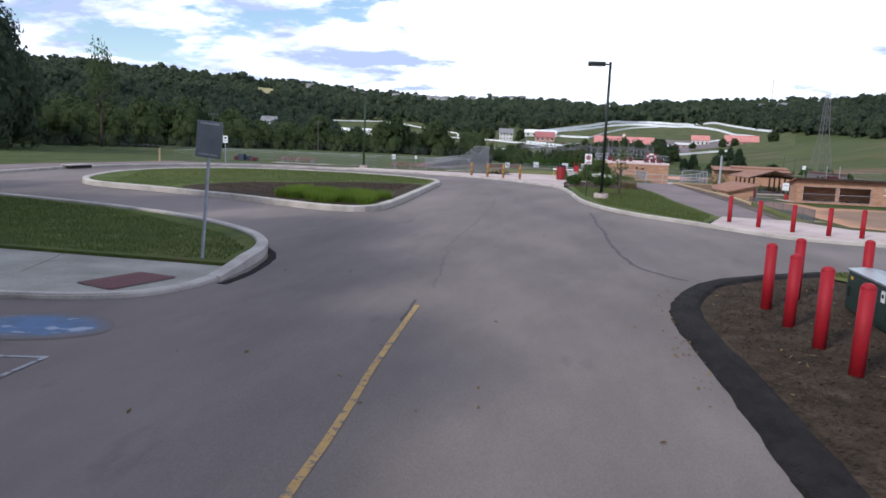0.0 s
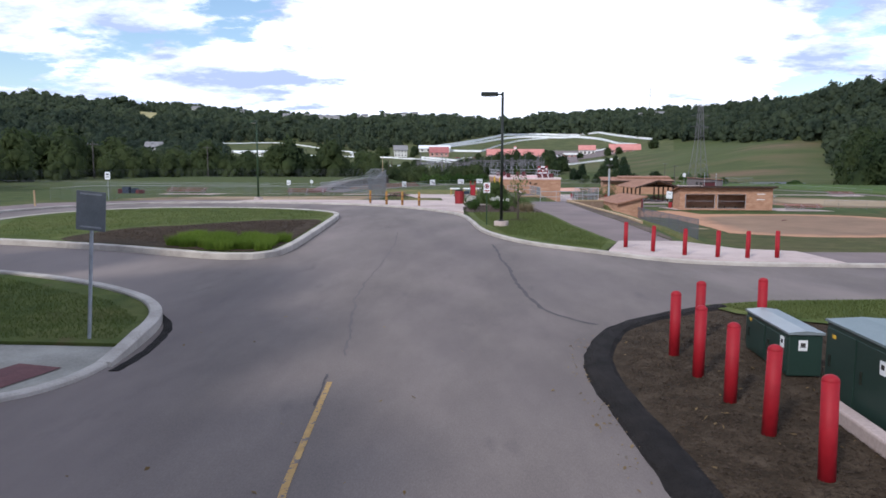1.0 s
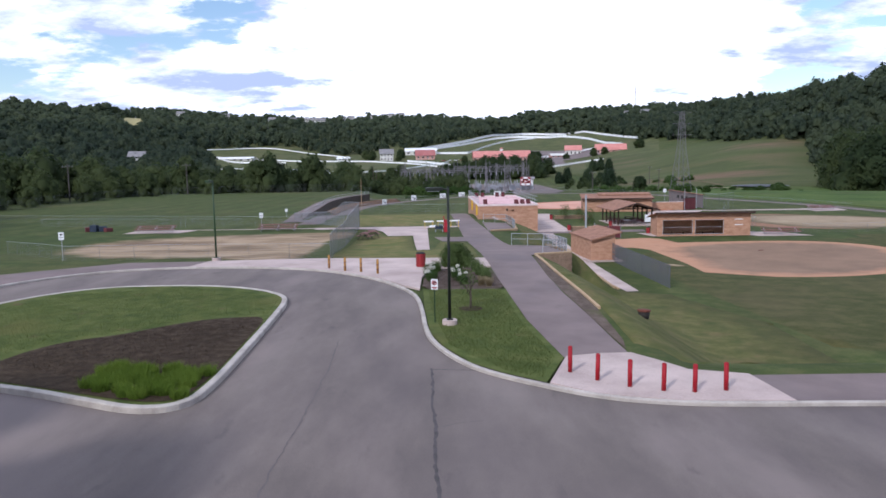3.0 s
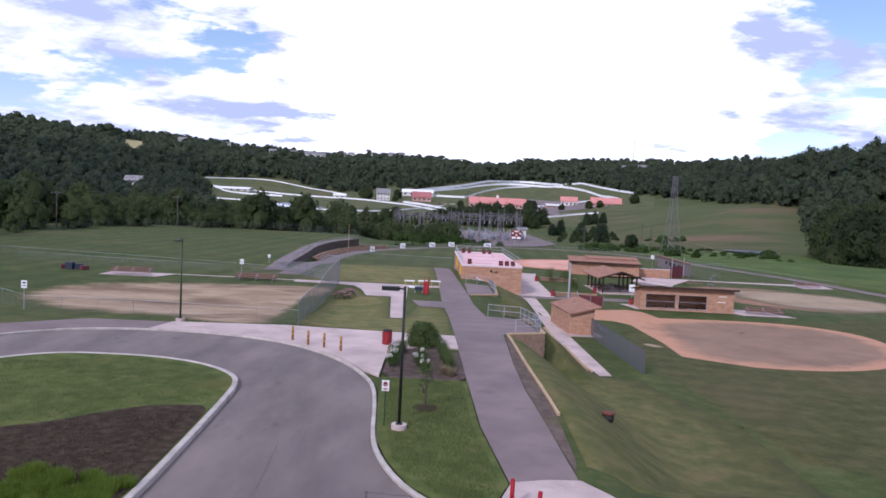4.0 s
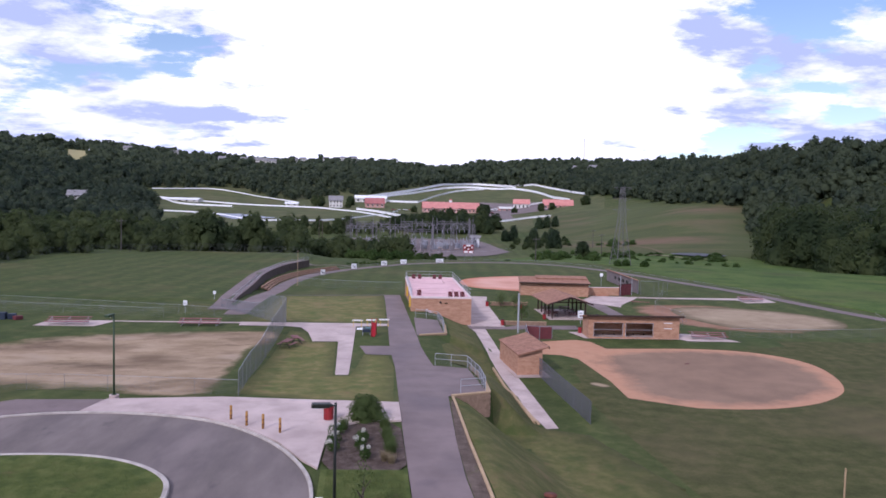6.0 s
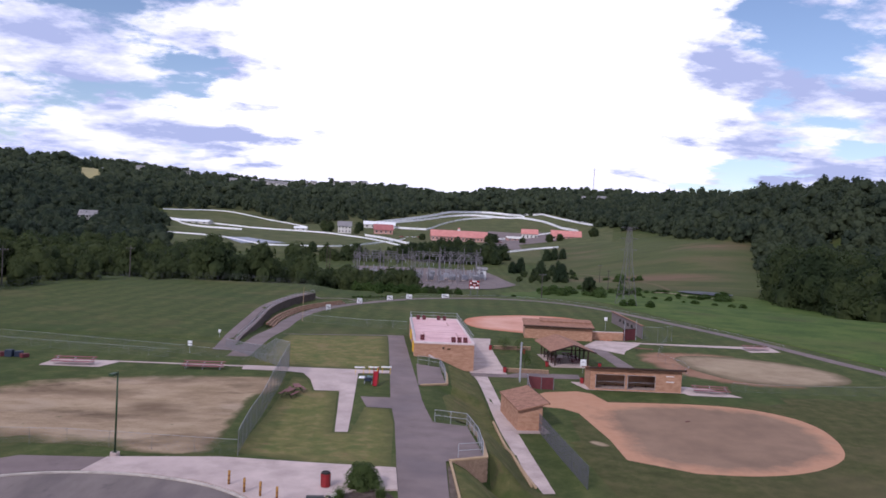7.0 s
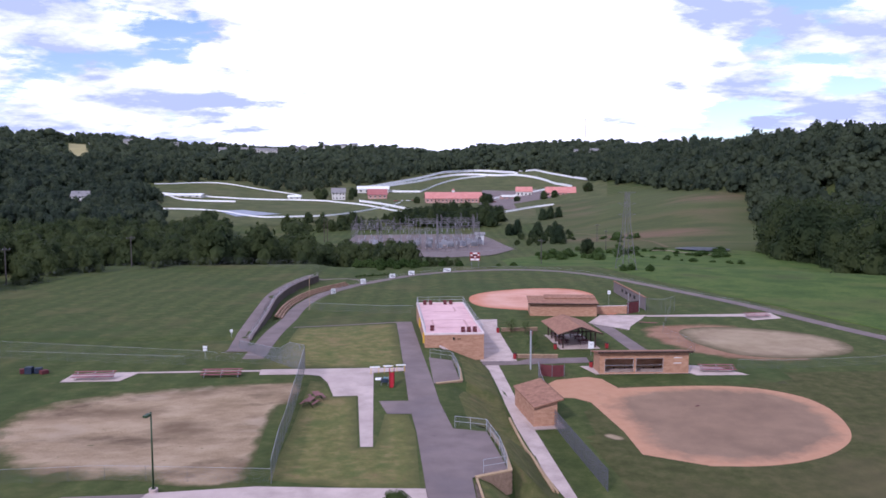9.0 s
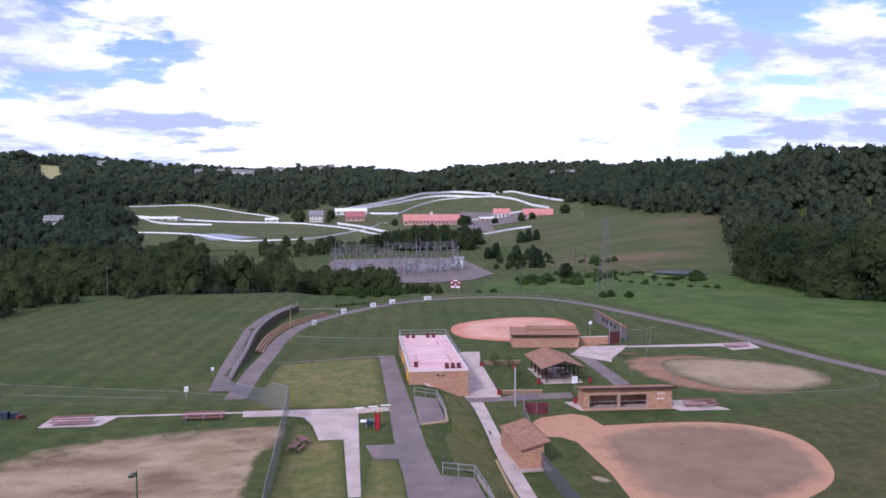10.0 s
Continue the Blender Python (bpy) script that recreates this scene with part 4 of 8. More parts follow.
def cabinet(name, w, l, h, label, doors, lid_mat):
    root = empty(name)
    box_part("body", root, GREENBOX, (w, l, h - 0.05), (w / 2, l / 2, (h - 0.05) / 2 + 0.03), bev=0.02)
    bm = bmesh.new()
    # lid with a folded ridge
    for k, x0 in ((0, -0.02), (1, w / 2)):
        vs = [bm.verts.new(p) for p in ((x0, -0.03, h - 0.03), (x0 + w / 2 + 0.02, -0.03, h - 0.03), (x0 + w / 2 + 0.02, l + 0.03, h - 0.03), (x0, l + 0.03, h - 0.03),
                                        (x0, -0.03, h + 0.03 * k), (x0 + w / 2 + 0.02, -0.03, h + 0.03 * (1 - k)), (x0 + w / 2 + 0.02, l + 0.03, h + 0.03 * (1 - k)), (x0, l + 0.03, h + 0.03 * k))]
        for f in ((0, 3, 2, 1), (4, 5, 6, 7), (0, 1, 5, 4), (1, 2, 6, 5), (2, 3, 7, 6), (3, 0, 4, 7)):
            bm.faces.new([vs[i] for i in f])
    part("lid", bm, lid_mat, root, "weathered grey lid")
    for i in range(doors):
        dl = l / doors
        d = box_part("door", root, GREENBOX, (0.015, dl - 0.06, h - 0.2), (-0.007, dl * (i + 0.5), h / 2), bev=0.004)
        box_part("handle", d, POLEMAT, (0.03, 0.03, 0.16), (-0.025, dl * (i + 0.5) + dl * 0.3, h / 2))
    lab = box_part("warning_label", root, WHITE, (0.13, 0.006, 0.16), (w * 0.42, -0.004, h * 0.72), label="white warning label")
    box_part("print", lab, DARK, (0.07, 0.004, 0.05), (w * 0.42, -0.008, h * 0.74))
    box_part("print", lab, DARK, (0.09, 0.004, 0.015), (w * 0.42, -0.008, h * 0.69))
    lab = box_part("warning_label", root, WHITE, (0.006, 0.14, 0.17), (-0.018, 0.2, h * 0.74), label="white warning label")
    box_part("print", lab, DARK, (0.004, 0.07, 0.06), (-0.022, 0.2, h * 0.75))
    tag = box_part("hazard_sticker", root, YELLOW, (0.006, 0.09, 0.05), (-0.018, l - 0.25, h * 0.82), label="small yellow hazard sticker")
    return tagged(root, label, "electrical cabinet")


PALELID = surface("silvery_steel_lid", [(0.15, 0.175, 0.18), (0.21, 0.235, 0.24)], 1.5, 0.3, 30, 0.1, spec=0.8)
CABLID = surface("weathered_green_lid", [(0.10, 0.135, 0.13), (0.155, 0.19, 0.185)], 1.2, 0.4, 30, 0.1, spec=0.6)
put(cabinet("electrical_cabinet", 0.5, 1.8, 0.70, "low dark green steel transformer cabinet on mulch", 2, PALELID), 5.72, 10.95, -1.5, 0.06)
put(cabinet("electrical_cabinet", 0.95, 1.7, 1.08, "tall dark green steel transformer cabinet with grey-green lid", 2, CABLID), 5.84, 8.45, -1.5, 0.06)
ob = box_part("concrete_beam", None, CONC, (0.2, 3.2, 0.2), (0, 0, 0.1), bev=0.03)
put(ob, 5.56, 7.85, -1.5, 0.06)
tagged(ob, "pale concrete beam lying before the tall cabinet", "concrete beam")


def lamp_post(material, label):
    root = empty("lamp_post")
    bm = bmesh.new()
    add_rod(bm, (0, 0, -0.3), (0, 0, 0.22), 0.33, seg=24)
    part("footing", bm, CONC, root, "round concrete footing", smooth=False)
    bm = bmesh.new()
    add_box(bm, 0, 0, 0.25, 0.28, 0.28, 0.05, bev=0.01)
    part("base_plate", bm, material, root)
    rod_part("pole", root, material, (0, 0, 0.22), (0, 0, 6.1), 0.075, 0.055, 14)
    rod_part("arm", root, material, (0, 0, 5.98), (-0.28, 0, 6.0), 0.035, 0.035, 8)
    head = box_part("lamp_head", root, material, (0.75, 0.34, 0.17), (-0.6, 0, 6.0), bev=0.02)
    box_part("lens", head, WHITE, (0.5, 0.26, 0.02), (-0.62, 0, 5.91), label="pale flat lamp glass")
    return tagged(root, label, "street lamp", "lamp posts")


put(lamp_post(POLEMAT, "black single-arm lamp post on a concrete footing"), 2.37, 33.95, 4, 0.12)
put(lamp_post(POLEGREEN, "dark green lamp post behind the kerb path"), -15.65, 56.8, 84, 0.12)


def road_sign(post_mat, w, h, top, face_mat, label, bars=(), back=None, ring=False, post_r=0.025):
    """A sign that faces -y."""
    root = empty("road_sign")
    rod_part("post", root, post_mat, (0, 0.03, -0.2), (0, 0.03, top - 0.02), post_r, seg=8)
    bm = bmesh.new()
    add_box(bm, 0, 0, top - h / 2, w, 0.012, h, bev=0.004)
    plate = part("sign_plate", bm, face_mat, root)
    if ring:
        bm = bmesh.new()
        for i in range(20):
            a0, a1 = i * math.tau / 20, (i + 1) * math.tau / 20
            r = w * 0.3
            add_rod(bm, (math.cos(a0) * r, -0.01, top - h * 0.36 + math.sin(a0) * r), (math.cos(a1) * r, -0.01, top - h * 0.36 + math.sin(a1) * r), 0.018, seg=4)
        add_rod(bm, (-w * 0.21, -0.01, top - h * 0.36 + w * 0.21), (w * 0.21, -0.01, top - h * 0.36 - w * 0.21), 0.018, seg=4)
        part("ban_ring", bm, RED, plate, "red prohibition ring")
        box_part("print", plate, DARK, (0.05, 0.006, 0.16), (-0.03, -0.008, top - h * 0.36))
        box_part("print", plate, DARK, (0.08, 0.006, 0.05), (0.02, -0.008, top - h * 0.31))
    for bx, bz, bw, bh, bmat in bars:
        box_part("print", plate, bmat, (bw, 0.006, bh), (bx, -0.009, top - bz))
    return tagged(root, label, "road sign")


road_back = road_sign(GALV, 0.55, 0.68, 2.6, SIGNBACK, "grey back of a leaning road sign on a galvanised post", bars=((0, 0.05, 0.4, 0.03, GALV), (0, 0.62, 0.4, 0.03, GALV)), post_r=0.032)
road_back.matrix_world = pose(-5.76, 12.4, land(-5.76, 12.4) + 0.17, 0, 4.5, -6)
put(road_sign(POLEGREEN, 0.31, 0.47, 1.98, WHITE, "white no-parking sign on a green post", bars=((0, 0.37, 0.22, 0.04, RED), (0, 0.43, 0.16, 0.025, RED)), ring=True), 1.7, 34.3, 0, 0.12)
put(road_sign(GALV, 0.42, 0.62, 2.3, WHITE, "small white sign on a post beside the road", bars=((0, 0.2, 0.2, 0.12, DARK), (0, 0.42, 0.26, 0.05, DARK))), -28.9, 59.4, 12, 0)
put(road_sign(GALV, 0.55, 0.7, 1.75, WHITE, "narrow white board on a post beside the field", bars=((0, 0.4, 0.5, 0.08, SIGNBACK),)), -25.4, 105.5, 10, 0)
put(road_sign(GALV, 0.42, 0.48, 1.3, WHITE, "small white board beside the path", bars=((0, 0.3, 0.3, 0.06, SIGNBACK),)), -25.0, 119.0, 10, 0)
put(road_sign(GALV, 0.9, 1.1, 2.1, WHITE, "white notice board before the pavilion", bars=((0, 0.4, 0.5, 0.08, SIGNBACK),)), 31.4, 113.6, 0, 0)
ob = rod_part("marker_post", None, TIMBER, (0, 0, -0.2), (0, 0, 1.15), 0.06, seg=10)
put(ob, -27.3, 46.5)
tagged(ob, "pale tan marker post in the grass", "marker post")
ob = rod_part("foul_pole", None, TIMBER, (0, 0, -0.3), (0, 0, 3.6), 0.05, seg=8)
put(ob, 30.5, 44.3)
tagged(ob, "tan foul pole at the outfield corner", "foul pole")
grate = empty("storm_drain")
box_part("throat", grate, DARK, (0.5, 1.9, 0.16), (0, 0, 0.1))
box_part("hood", grate, KERB, (0.6, 2.1, 0.06), (0, 0, 0.21), bev=0.015)
put(grate, -26.35, 36.6, 2, 0.02)
tagged(grate, "dark kerb inlet drain beside the road", "storm drain")


def litter_bin(label="red litter bin with a dark domed lid", k=1.0):
    root = empty("litter_bin")
    bm = bmesh.new()
    add_rod(bm, (0, 0, 0.03), (0, 0, 0.92 * k), 0.29 * k, 0.31 * k, 18)
    part("body", bm, BINRED, root, smooth=False)
    for i in range(18):
        a = i * math.tau / 18
        if k == 1.0 and i % 2 == 0:
            rod_part("slat", root, BINRED, (math.cos(a) * 0.3, math.sin(a) * 0.3, 0.05), (math.cos(a) * 0.32, math.sin(a) * 0.32, 0.9), 0.02, seg=4)
    bm = bmesh.new()
    add_rod(bm, (0, 0, 0.92 * k), (0, 0, 1.02 * k), 0.33 * k, 0.24 * k, 18)
    part("lid", bm, DARK, root, "dark domed lid")
    return tagged(root, label, "litter bin")


BINRED = surface("dark_red_enamel", [(0.20, 0.016, 0.018), (0.30, 0.025, 0.028)], 3, 0.5, 20, 0.05, spec=0.4)
put(litter_bin("tall red litter bin beside the shrub bed"), 0.15, 51.9, 0, 0.13)
bin2 = litter_bin("dark red litter bin on the paving", 0.9)
put(bin2, 19.2, 111.4, 0, 0.05)
for x, y in ((18.9, 130.5), (24.4, 128.0), (26.6, 117.6), (35.0, 117.8), (29.5, 105.8)):
    copy_thing(bin2, pose(x, y, land(x, y) + 0.05))
barrel = empty("planter_tub")
rod_part("tub", barrel, DARK, (0, 0, 0), (0, 0, 0.42), 0.28, 0.33, 14)
rod_part("rim", barrel, RUST, (0, 0, 0.42), (0, 0, 0.50), 0.37, 0.37, 14, label="rusty brown rim")
rod_part("soil", barrel, RUST, (0, 0, 0.48), (0, 0, 0.51), 0.32, 0.32, 14)
put(barrel, 13.2, 42.9, 0, 0.03)
tagged(barrel, "dark tub with a rusty rim on the grass bank", "tub")


# ---- timber edging, block walls and rails on the embankment ----
def timber_edge(line, label, h=0.35, w=0.22):
    root = empty("timber_edging")
    for a, b in zip(line, line[1:]):
        a, b = Vector(a), Vector(b)
        d = b - a
        n = max(1, round(d.length / 2.6))
        for i in range(n):
            p, q = a.lerp(b, i / n), a.lerp(b, (i + 1) / n)
            c = (p + q) / 2
            zp, zq = land(p.x, p.y), land(q.x, q.y)
            box_part("sleeper", root, TIMBER, (w, (q - p).length - 0.02, h + 0.25), (c.x, c.y, (zp + zq) / 2 + h / 2 - 0.12), rz=math.degrees(math.atan2(d.y, d.x)) - 90,
                     rx=math.degrees(math.atan2(zq - zp, (q - p).length)), bev=0.02)
    return tagged(root, label, "timber edging")


timber_edge([(8.75, 58.4), (9.15, 47.8), (9.7, 37.8)], "pale timber sleepers edging the path", 0.14, 0.18)
timber_edge([(14.75, 84.0), (15.2, 72.0), (15.95, 64.0)], "weathered timber sleepers beside the lower walk", 0.3, 0.2)
timber_edge([(15.05, 78.0), (15.5, 71.5), (16.35, 64.0)], "lower course of weathered sleepers along the lower walk", 0.14, 0.18)


def block_wall(line, top_lift, label):
    """A stacked block wall: courses of separate blocks down to the bank, stepped coping on top."""
    root = empty("block_wall")
    for a, b in zip(line, line[1:]):
        a, b = Vector(a), Vector(b)
        d = b - a
        n = max(1, round(d.length / 0.6))
        ang = math.degrees(math.atan2(d.y, d.x))
        for i in range(n):
            c = a.lerp(b, (i + 0.5) / n)
            top = land(5.0, c.y) + top_lift
            z = top
            course = 0
            while z > min(land(c.x, c.y), land(c.x + 0.6, c.y), land(c.x, c.y - 1.3)) - 0.3 and course < 9:
                off = 0.3 if course % 2 else 0.0
                e = c + d.normalized() * off * (0 if n < 3 else 0.4)
                box_part("block", root, STONE, (d.length / n - 0.015, 0.3 + random.uniform(-0.02, 0.02), 0.2), (e.x, e.y, z - 0.1), rz=ang)
                z -= 0.21
                course += 1
            box_part("coping", root, TIMBER, (d.length / n - 0.01, 0.36, 0.1), (c.x, c.y, top + 0.052), rz=ang)
    return tagged(root, label, "retaining wall")


block_wall([(8.7, 58.6), (11.6, 60.0), (11.75, 66.0), (11.2, 72.0)], 0.1, "stacked tan block wall holding the terrace")
block_wall([(6.6, 90.0), (9.75, 91.2), (9.9, 97.0), (9.5, 102.6)], 0.1, "stacked tan block wall holding the upper terrace")


def railing(line, label, h=1.05, gap=2.0, bars=False, back=0.0):
    root = empty("railing")
    posts = []
    for a, b in zip(line, line[1:]):
        a, b = Vector(a), Vector(b)
        n = max(1, round((b - a).length / gap))
        posts += [a.lerp(b, i / n) for i in range(n)]
    posts.append(Vector(line[-1]))
    pz = [land(min(p.x, 5.0) - back, p.y) + 0.12 for p in posts]
    for p, z in zip(posts, pz):
        rod_part("post", root, GALV, (p.x, p.y, z - 0.3), (p.x, p.y, z + h), 0.028, seg=6)
    for k in (h, h * 0.5):
        for i in range(len(posts) - 1):
            p, q = posts[i], posts[i + 1]
            rod_part("rail", root, GALV, (p.x, p.y, pz[i] + k), (q.x, q.y, pz[i + 1] + k), 0.024, seg=6)
    if bars:
        for i in range(len(posts) - 1):
            p, q = posts[i], posts[i + 1]
            n = int((q - p).length / 0.16)
            for j in range(1, n):
                c = p.lerp(q, j / n)
                z = pz[i] + (pz[i + 1] - pz[i]) * j / n
                rod_part("baluster", root, FENCEPOST, (c.x, c.y, z + 0.08), (c.x, c.y, z + h), 0.008, seg=4)
    return tagged(root, label, "railing")


railing([(7.9, 73.4), (10.9, 72.1), (11.45, 66.0), (11.4, 60.5), (9.4, 59.7)], "galvanised pipe railing round the terrace", bars=True)
railing([(6.2, 104.8), (9.2, 102.7), (9.65, 97.0), (9.6, 91.6)], "galvanised pipe railing round the upper terrace", bars=True)


# ---- chain-link fences ----
def fence(line, h, label, gap=3.0, rail=True, base=None, rounds=0, mat=None, post_mat=None, heights=None):
    root = empty("chain_link_fence")
    if rounds:
        line = smooth_line(line, rounds)
    posts = []
    for a, b in zip(line, line[1:]):
        a, b = Vector(a), Vector(b)
        n = max(1, round((b - a).length / gap))
        posts += [a.lerp(b, i / n) for i in range(n)]
    posts.append(Vector(line[-1]))
    pz = [land(p.x, p.y) if base is None else base for p in posts]
    n = len(posts)
    hs = [h if heights is None else lerp_table(heights, i / (n - 1)) for i in range(n)]
    pm = post_mat or FENCEPOST
    for p, z, hh in zip(posts, pz, hs):
        rod_part("post", root, pm, (p.x, p.y, z - 0.2), (p.x, p.y, z + hh + 0.03), 0.012 if h < 1.5 else 0.018 if h < 1.8 else 0.026, seg=6)
    if rail:
        bm = bmesh.new()
        for i in range(n - 1):
            p, q = posts[i], posts[i + 1]
            add_rod(bm, (p.x, p.y, pz[i] + hs[i]), (q.x, q.y, pz[i + 1] + hs[i + 1]), 0.012 if h < 1.5 else 0.02, seg=6)
        tagged(part("top_rail", bm, post_mat or GALV, root), kind="stuff")
    verts, faces, uvs, u = [], [], [], 0.0
    for i, p in enumerate(posts):
        if i:
            u += (p - posts[i - 1]).length
        verts += [(p.x, p.y, pz[i] + 0.03), (p.x, p.y, pz[i] + hs[i])]
        uvs += [(u, 0.0), (u, hs[i])]
        if i:
            k = 2 * i
            faces.append((k - 2, k, k + 1, k - 1))
    ob = from_arrays("wire_mesh", verts, faces, mat or (MESHTALL if h > 1.8 and gap < 3.5 else MESH), root)
    layer = ob.data.uv_layers.new(name="UVMap")
    for loop in ob.data.loops:
        layer.data[loop.index].uv = uvs[loop.vertex_index]
    return tagged(root, label, "chain-link fence")


fence([(-7.2, 58.3), (-8.0, 66.0), (-8.7, 76.0), (-9.2, 84.0), (-10.3, 97.5)], 2.4, "grey chain-link fence along the scuffed infield", 3.0, heights=[(0, 1.9), (0.35, 2.3), (0.55, 3.0), (1, 3.2)])
fence([(-10.3, 97.5), (-12.6, 99.6), (-22.0, 111.5)], 3.2, "tall chain-link backstop behind home plate", 2.5, heights=[(0, 3.4), (0.2, 3.4), (0.3, 2.0), (1, 1.3)])
fence([(-7.2, 58.3), (-20.4, 59.6), (-28.5, 59.0), (-40, 70)], 1.2, "low chain-link fence at the infield edge", 3.0)
fence([(-12.6, 99.6), (-26.0, 104.5), (-58.4, 112.5), (-80, 118)], 1.3, "low chain-link fence across the west field", 3.0)
fence([(-58, 106.9), (-38.1, 103.2), (-27, 101.5)], 1.2, "low chain-link fence before the west field", 3.0)
fence([(19.4, 82.0), (20.0, 74.0), (20.75, 64.2)], 2.0, "dense grey chain-link fence beside the near infield", 2.8, mat=MESHDENSE, post_mat=surface("dark_fence_steel", [(0.085, 0.085, 0.10), (0.115, 0.115, 0.13)], 6, 0.7, 40, 0.1))
fence([(19.5, 82.0), (20.0, 88.5), (20.3, 95.0), (21.0, 101.0)], 2.2, "chain-link fence before the dugout", 2.8)
WESTFENCE = [(-22.5, 213), (-30.4, 220.5), (-36.6, 219.5), (-47.1, 229), (-55.5, 229), (-68.5, 218.6), (-79.7, 210.8), (-84.5, 204.3), (-88.5, 195), (-86, 174), (-88, 152), (-93, 126), (-98, 105)]
fence(WESTFENCE, 2.4, "dark chain-link fence behind the west outfield", 4.0, rounds=1, post_mat=POLEMAT)
OUTF = [(-17.8, 154.0), (-17.6, 162), (-15.4, 175.5), (-10.6, 188.0), (-4.6, 197.5), (0.6, 205.8), (8, 214.5), (19, 221), (32, 224.8), (44.5, 222), (54.5, 210.5), (60.5, 194.5), (66.5, 176.5), (72.5, 159.5), (77.0, 142)]
fence(OUTF, 1.3, "low chain-link outfield fence of the far field", 3.5, rounds=1)
fence([(-17.8, 154.0), (-4, 149.7), (3.9, 149.3)], 1.65, "chain-link fence along the far foul line", 3.0, mat=MESH)
fence([(51.0, 146.5), (53.5, 146.0), (57.5, 149.5)], 3.2, "grey chain-link backstop panels by the walk", 2.0, mat=MESH)
fence([(44.5, 109), (49.5, 117), (47.2, 127), (50, 134), (56.0, 148)], 1.4, "low chain-link fence round the pale infield", 3.0, rounds=1)
fence([(83, 122), (79, 112), (76, 106), (58, 104), (50.5, 104.5)], 1.3, "low chain-link outfield fence", 3.5, rounds=1)


# ---- ball-park buildings ----
def wall_with_holes(bm, x0, x1, y, thick, z0, z1, holes):
    """A wall along x at y, thick towards +y, in one piece, with rectangular holes (xa, xb, za, zb)."""
    xs = sorted({x0, x1, *[h[0] for h in holes], *[h[1] for h in holes]})
    zs = sorted({z0, z1, *[h[2] for h in holes], *[h[3] for h in holes]})
    solid = {(i, k) for i in range(len(xs) - 1) for k in range(len(zs) - 1)
             if not any(h[0] < (xs[i] + xs[i + 1]) / 2 < h[1] and h[2] < (zs[k] + zs[k + 1]) / 2 < h[3] for h in holes)}
    grid = {}

    def at(i, k, s):
        if (i, k, s) not in grid:
            grid[i, k, s] = bm.verts.new((xs[i], y + thick * s, zs[k]))
        return grid[i, k, s]
    for i, k in solid:
        bm.faces.new((at(i, k, 0), at(i + 1, k, 0), at(i + 1, k + 1, 0), at(i, k + 1, 0)))
        bm.faces.new((at(i, k, 1), at(i, k + 1, 1), at(i + 1, k + 1, 1), at(i + 1, k, 1)))
        for (di, dk), (a, b) in (((-1, 0), ((i, k), (i, k + 1))), ((1, 0), ((i + 1, k + 1), (i + 1, k))), ((0, -1), ((i + 1, k), (i, k))), ((0, 1), ((i, k + 1), (i + 1, k + 1)))):
            if (i + di, k + dk) not in solid:
                bm.faces.new((at(*a, 0), at(*b, 0), at(*b, 1), at(*a, 1)))
    bmesh.ops.recalc_face_normals(bm, faces=bm.faces[:])


def roof_slab(bm, corners, thick=0.12):
    """A slab from four top corners."""
    top = [bm.verts.new(c) for c in corners]
    low = [bm.verts.new((c[0], c[1], c[2] - thick)) for c in corners]
    bm.faces.new(top)
    bm.faces.new(low[::-1])
    for i in range(4):
        j = (i + 1) % 4
        bm.faces.new((top[j], top[i], low[i], low[j]))
    bmesh.ops.recalc_face_normals(bm, faces=bm.faces[:])


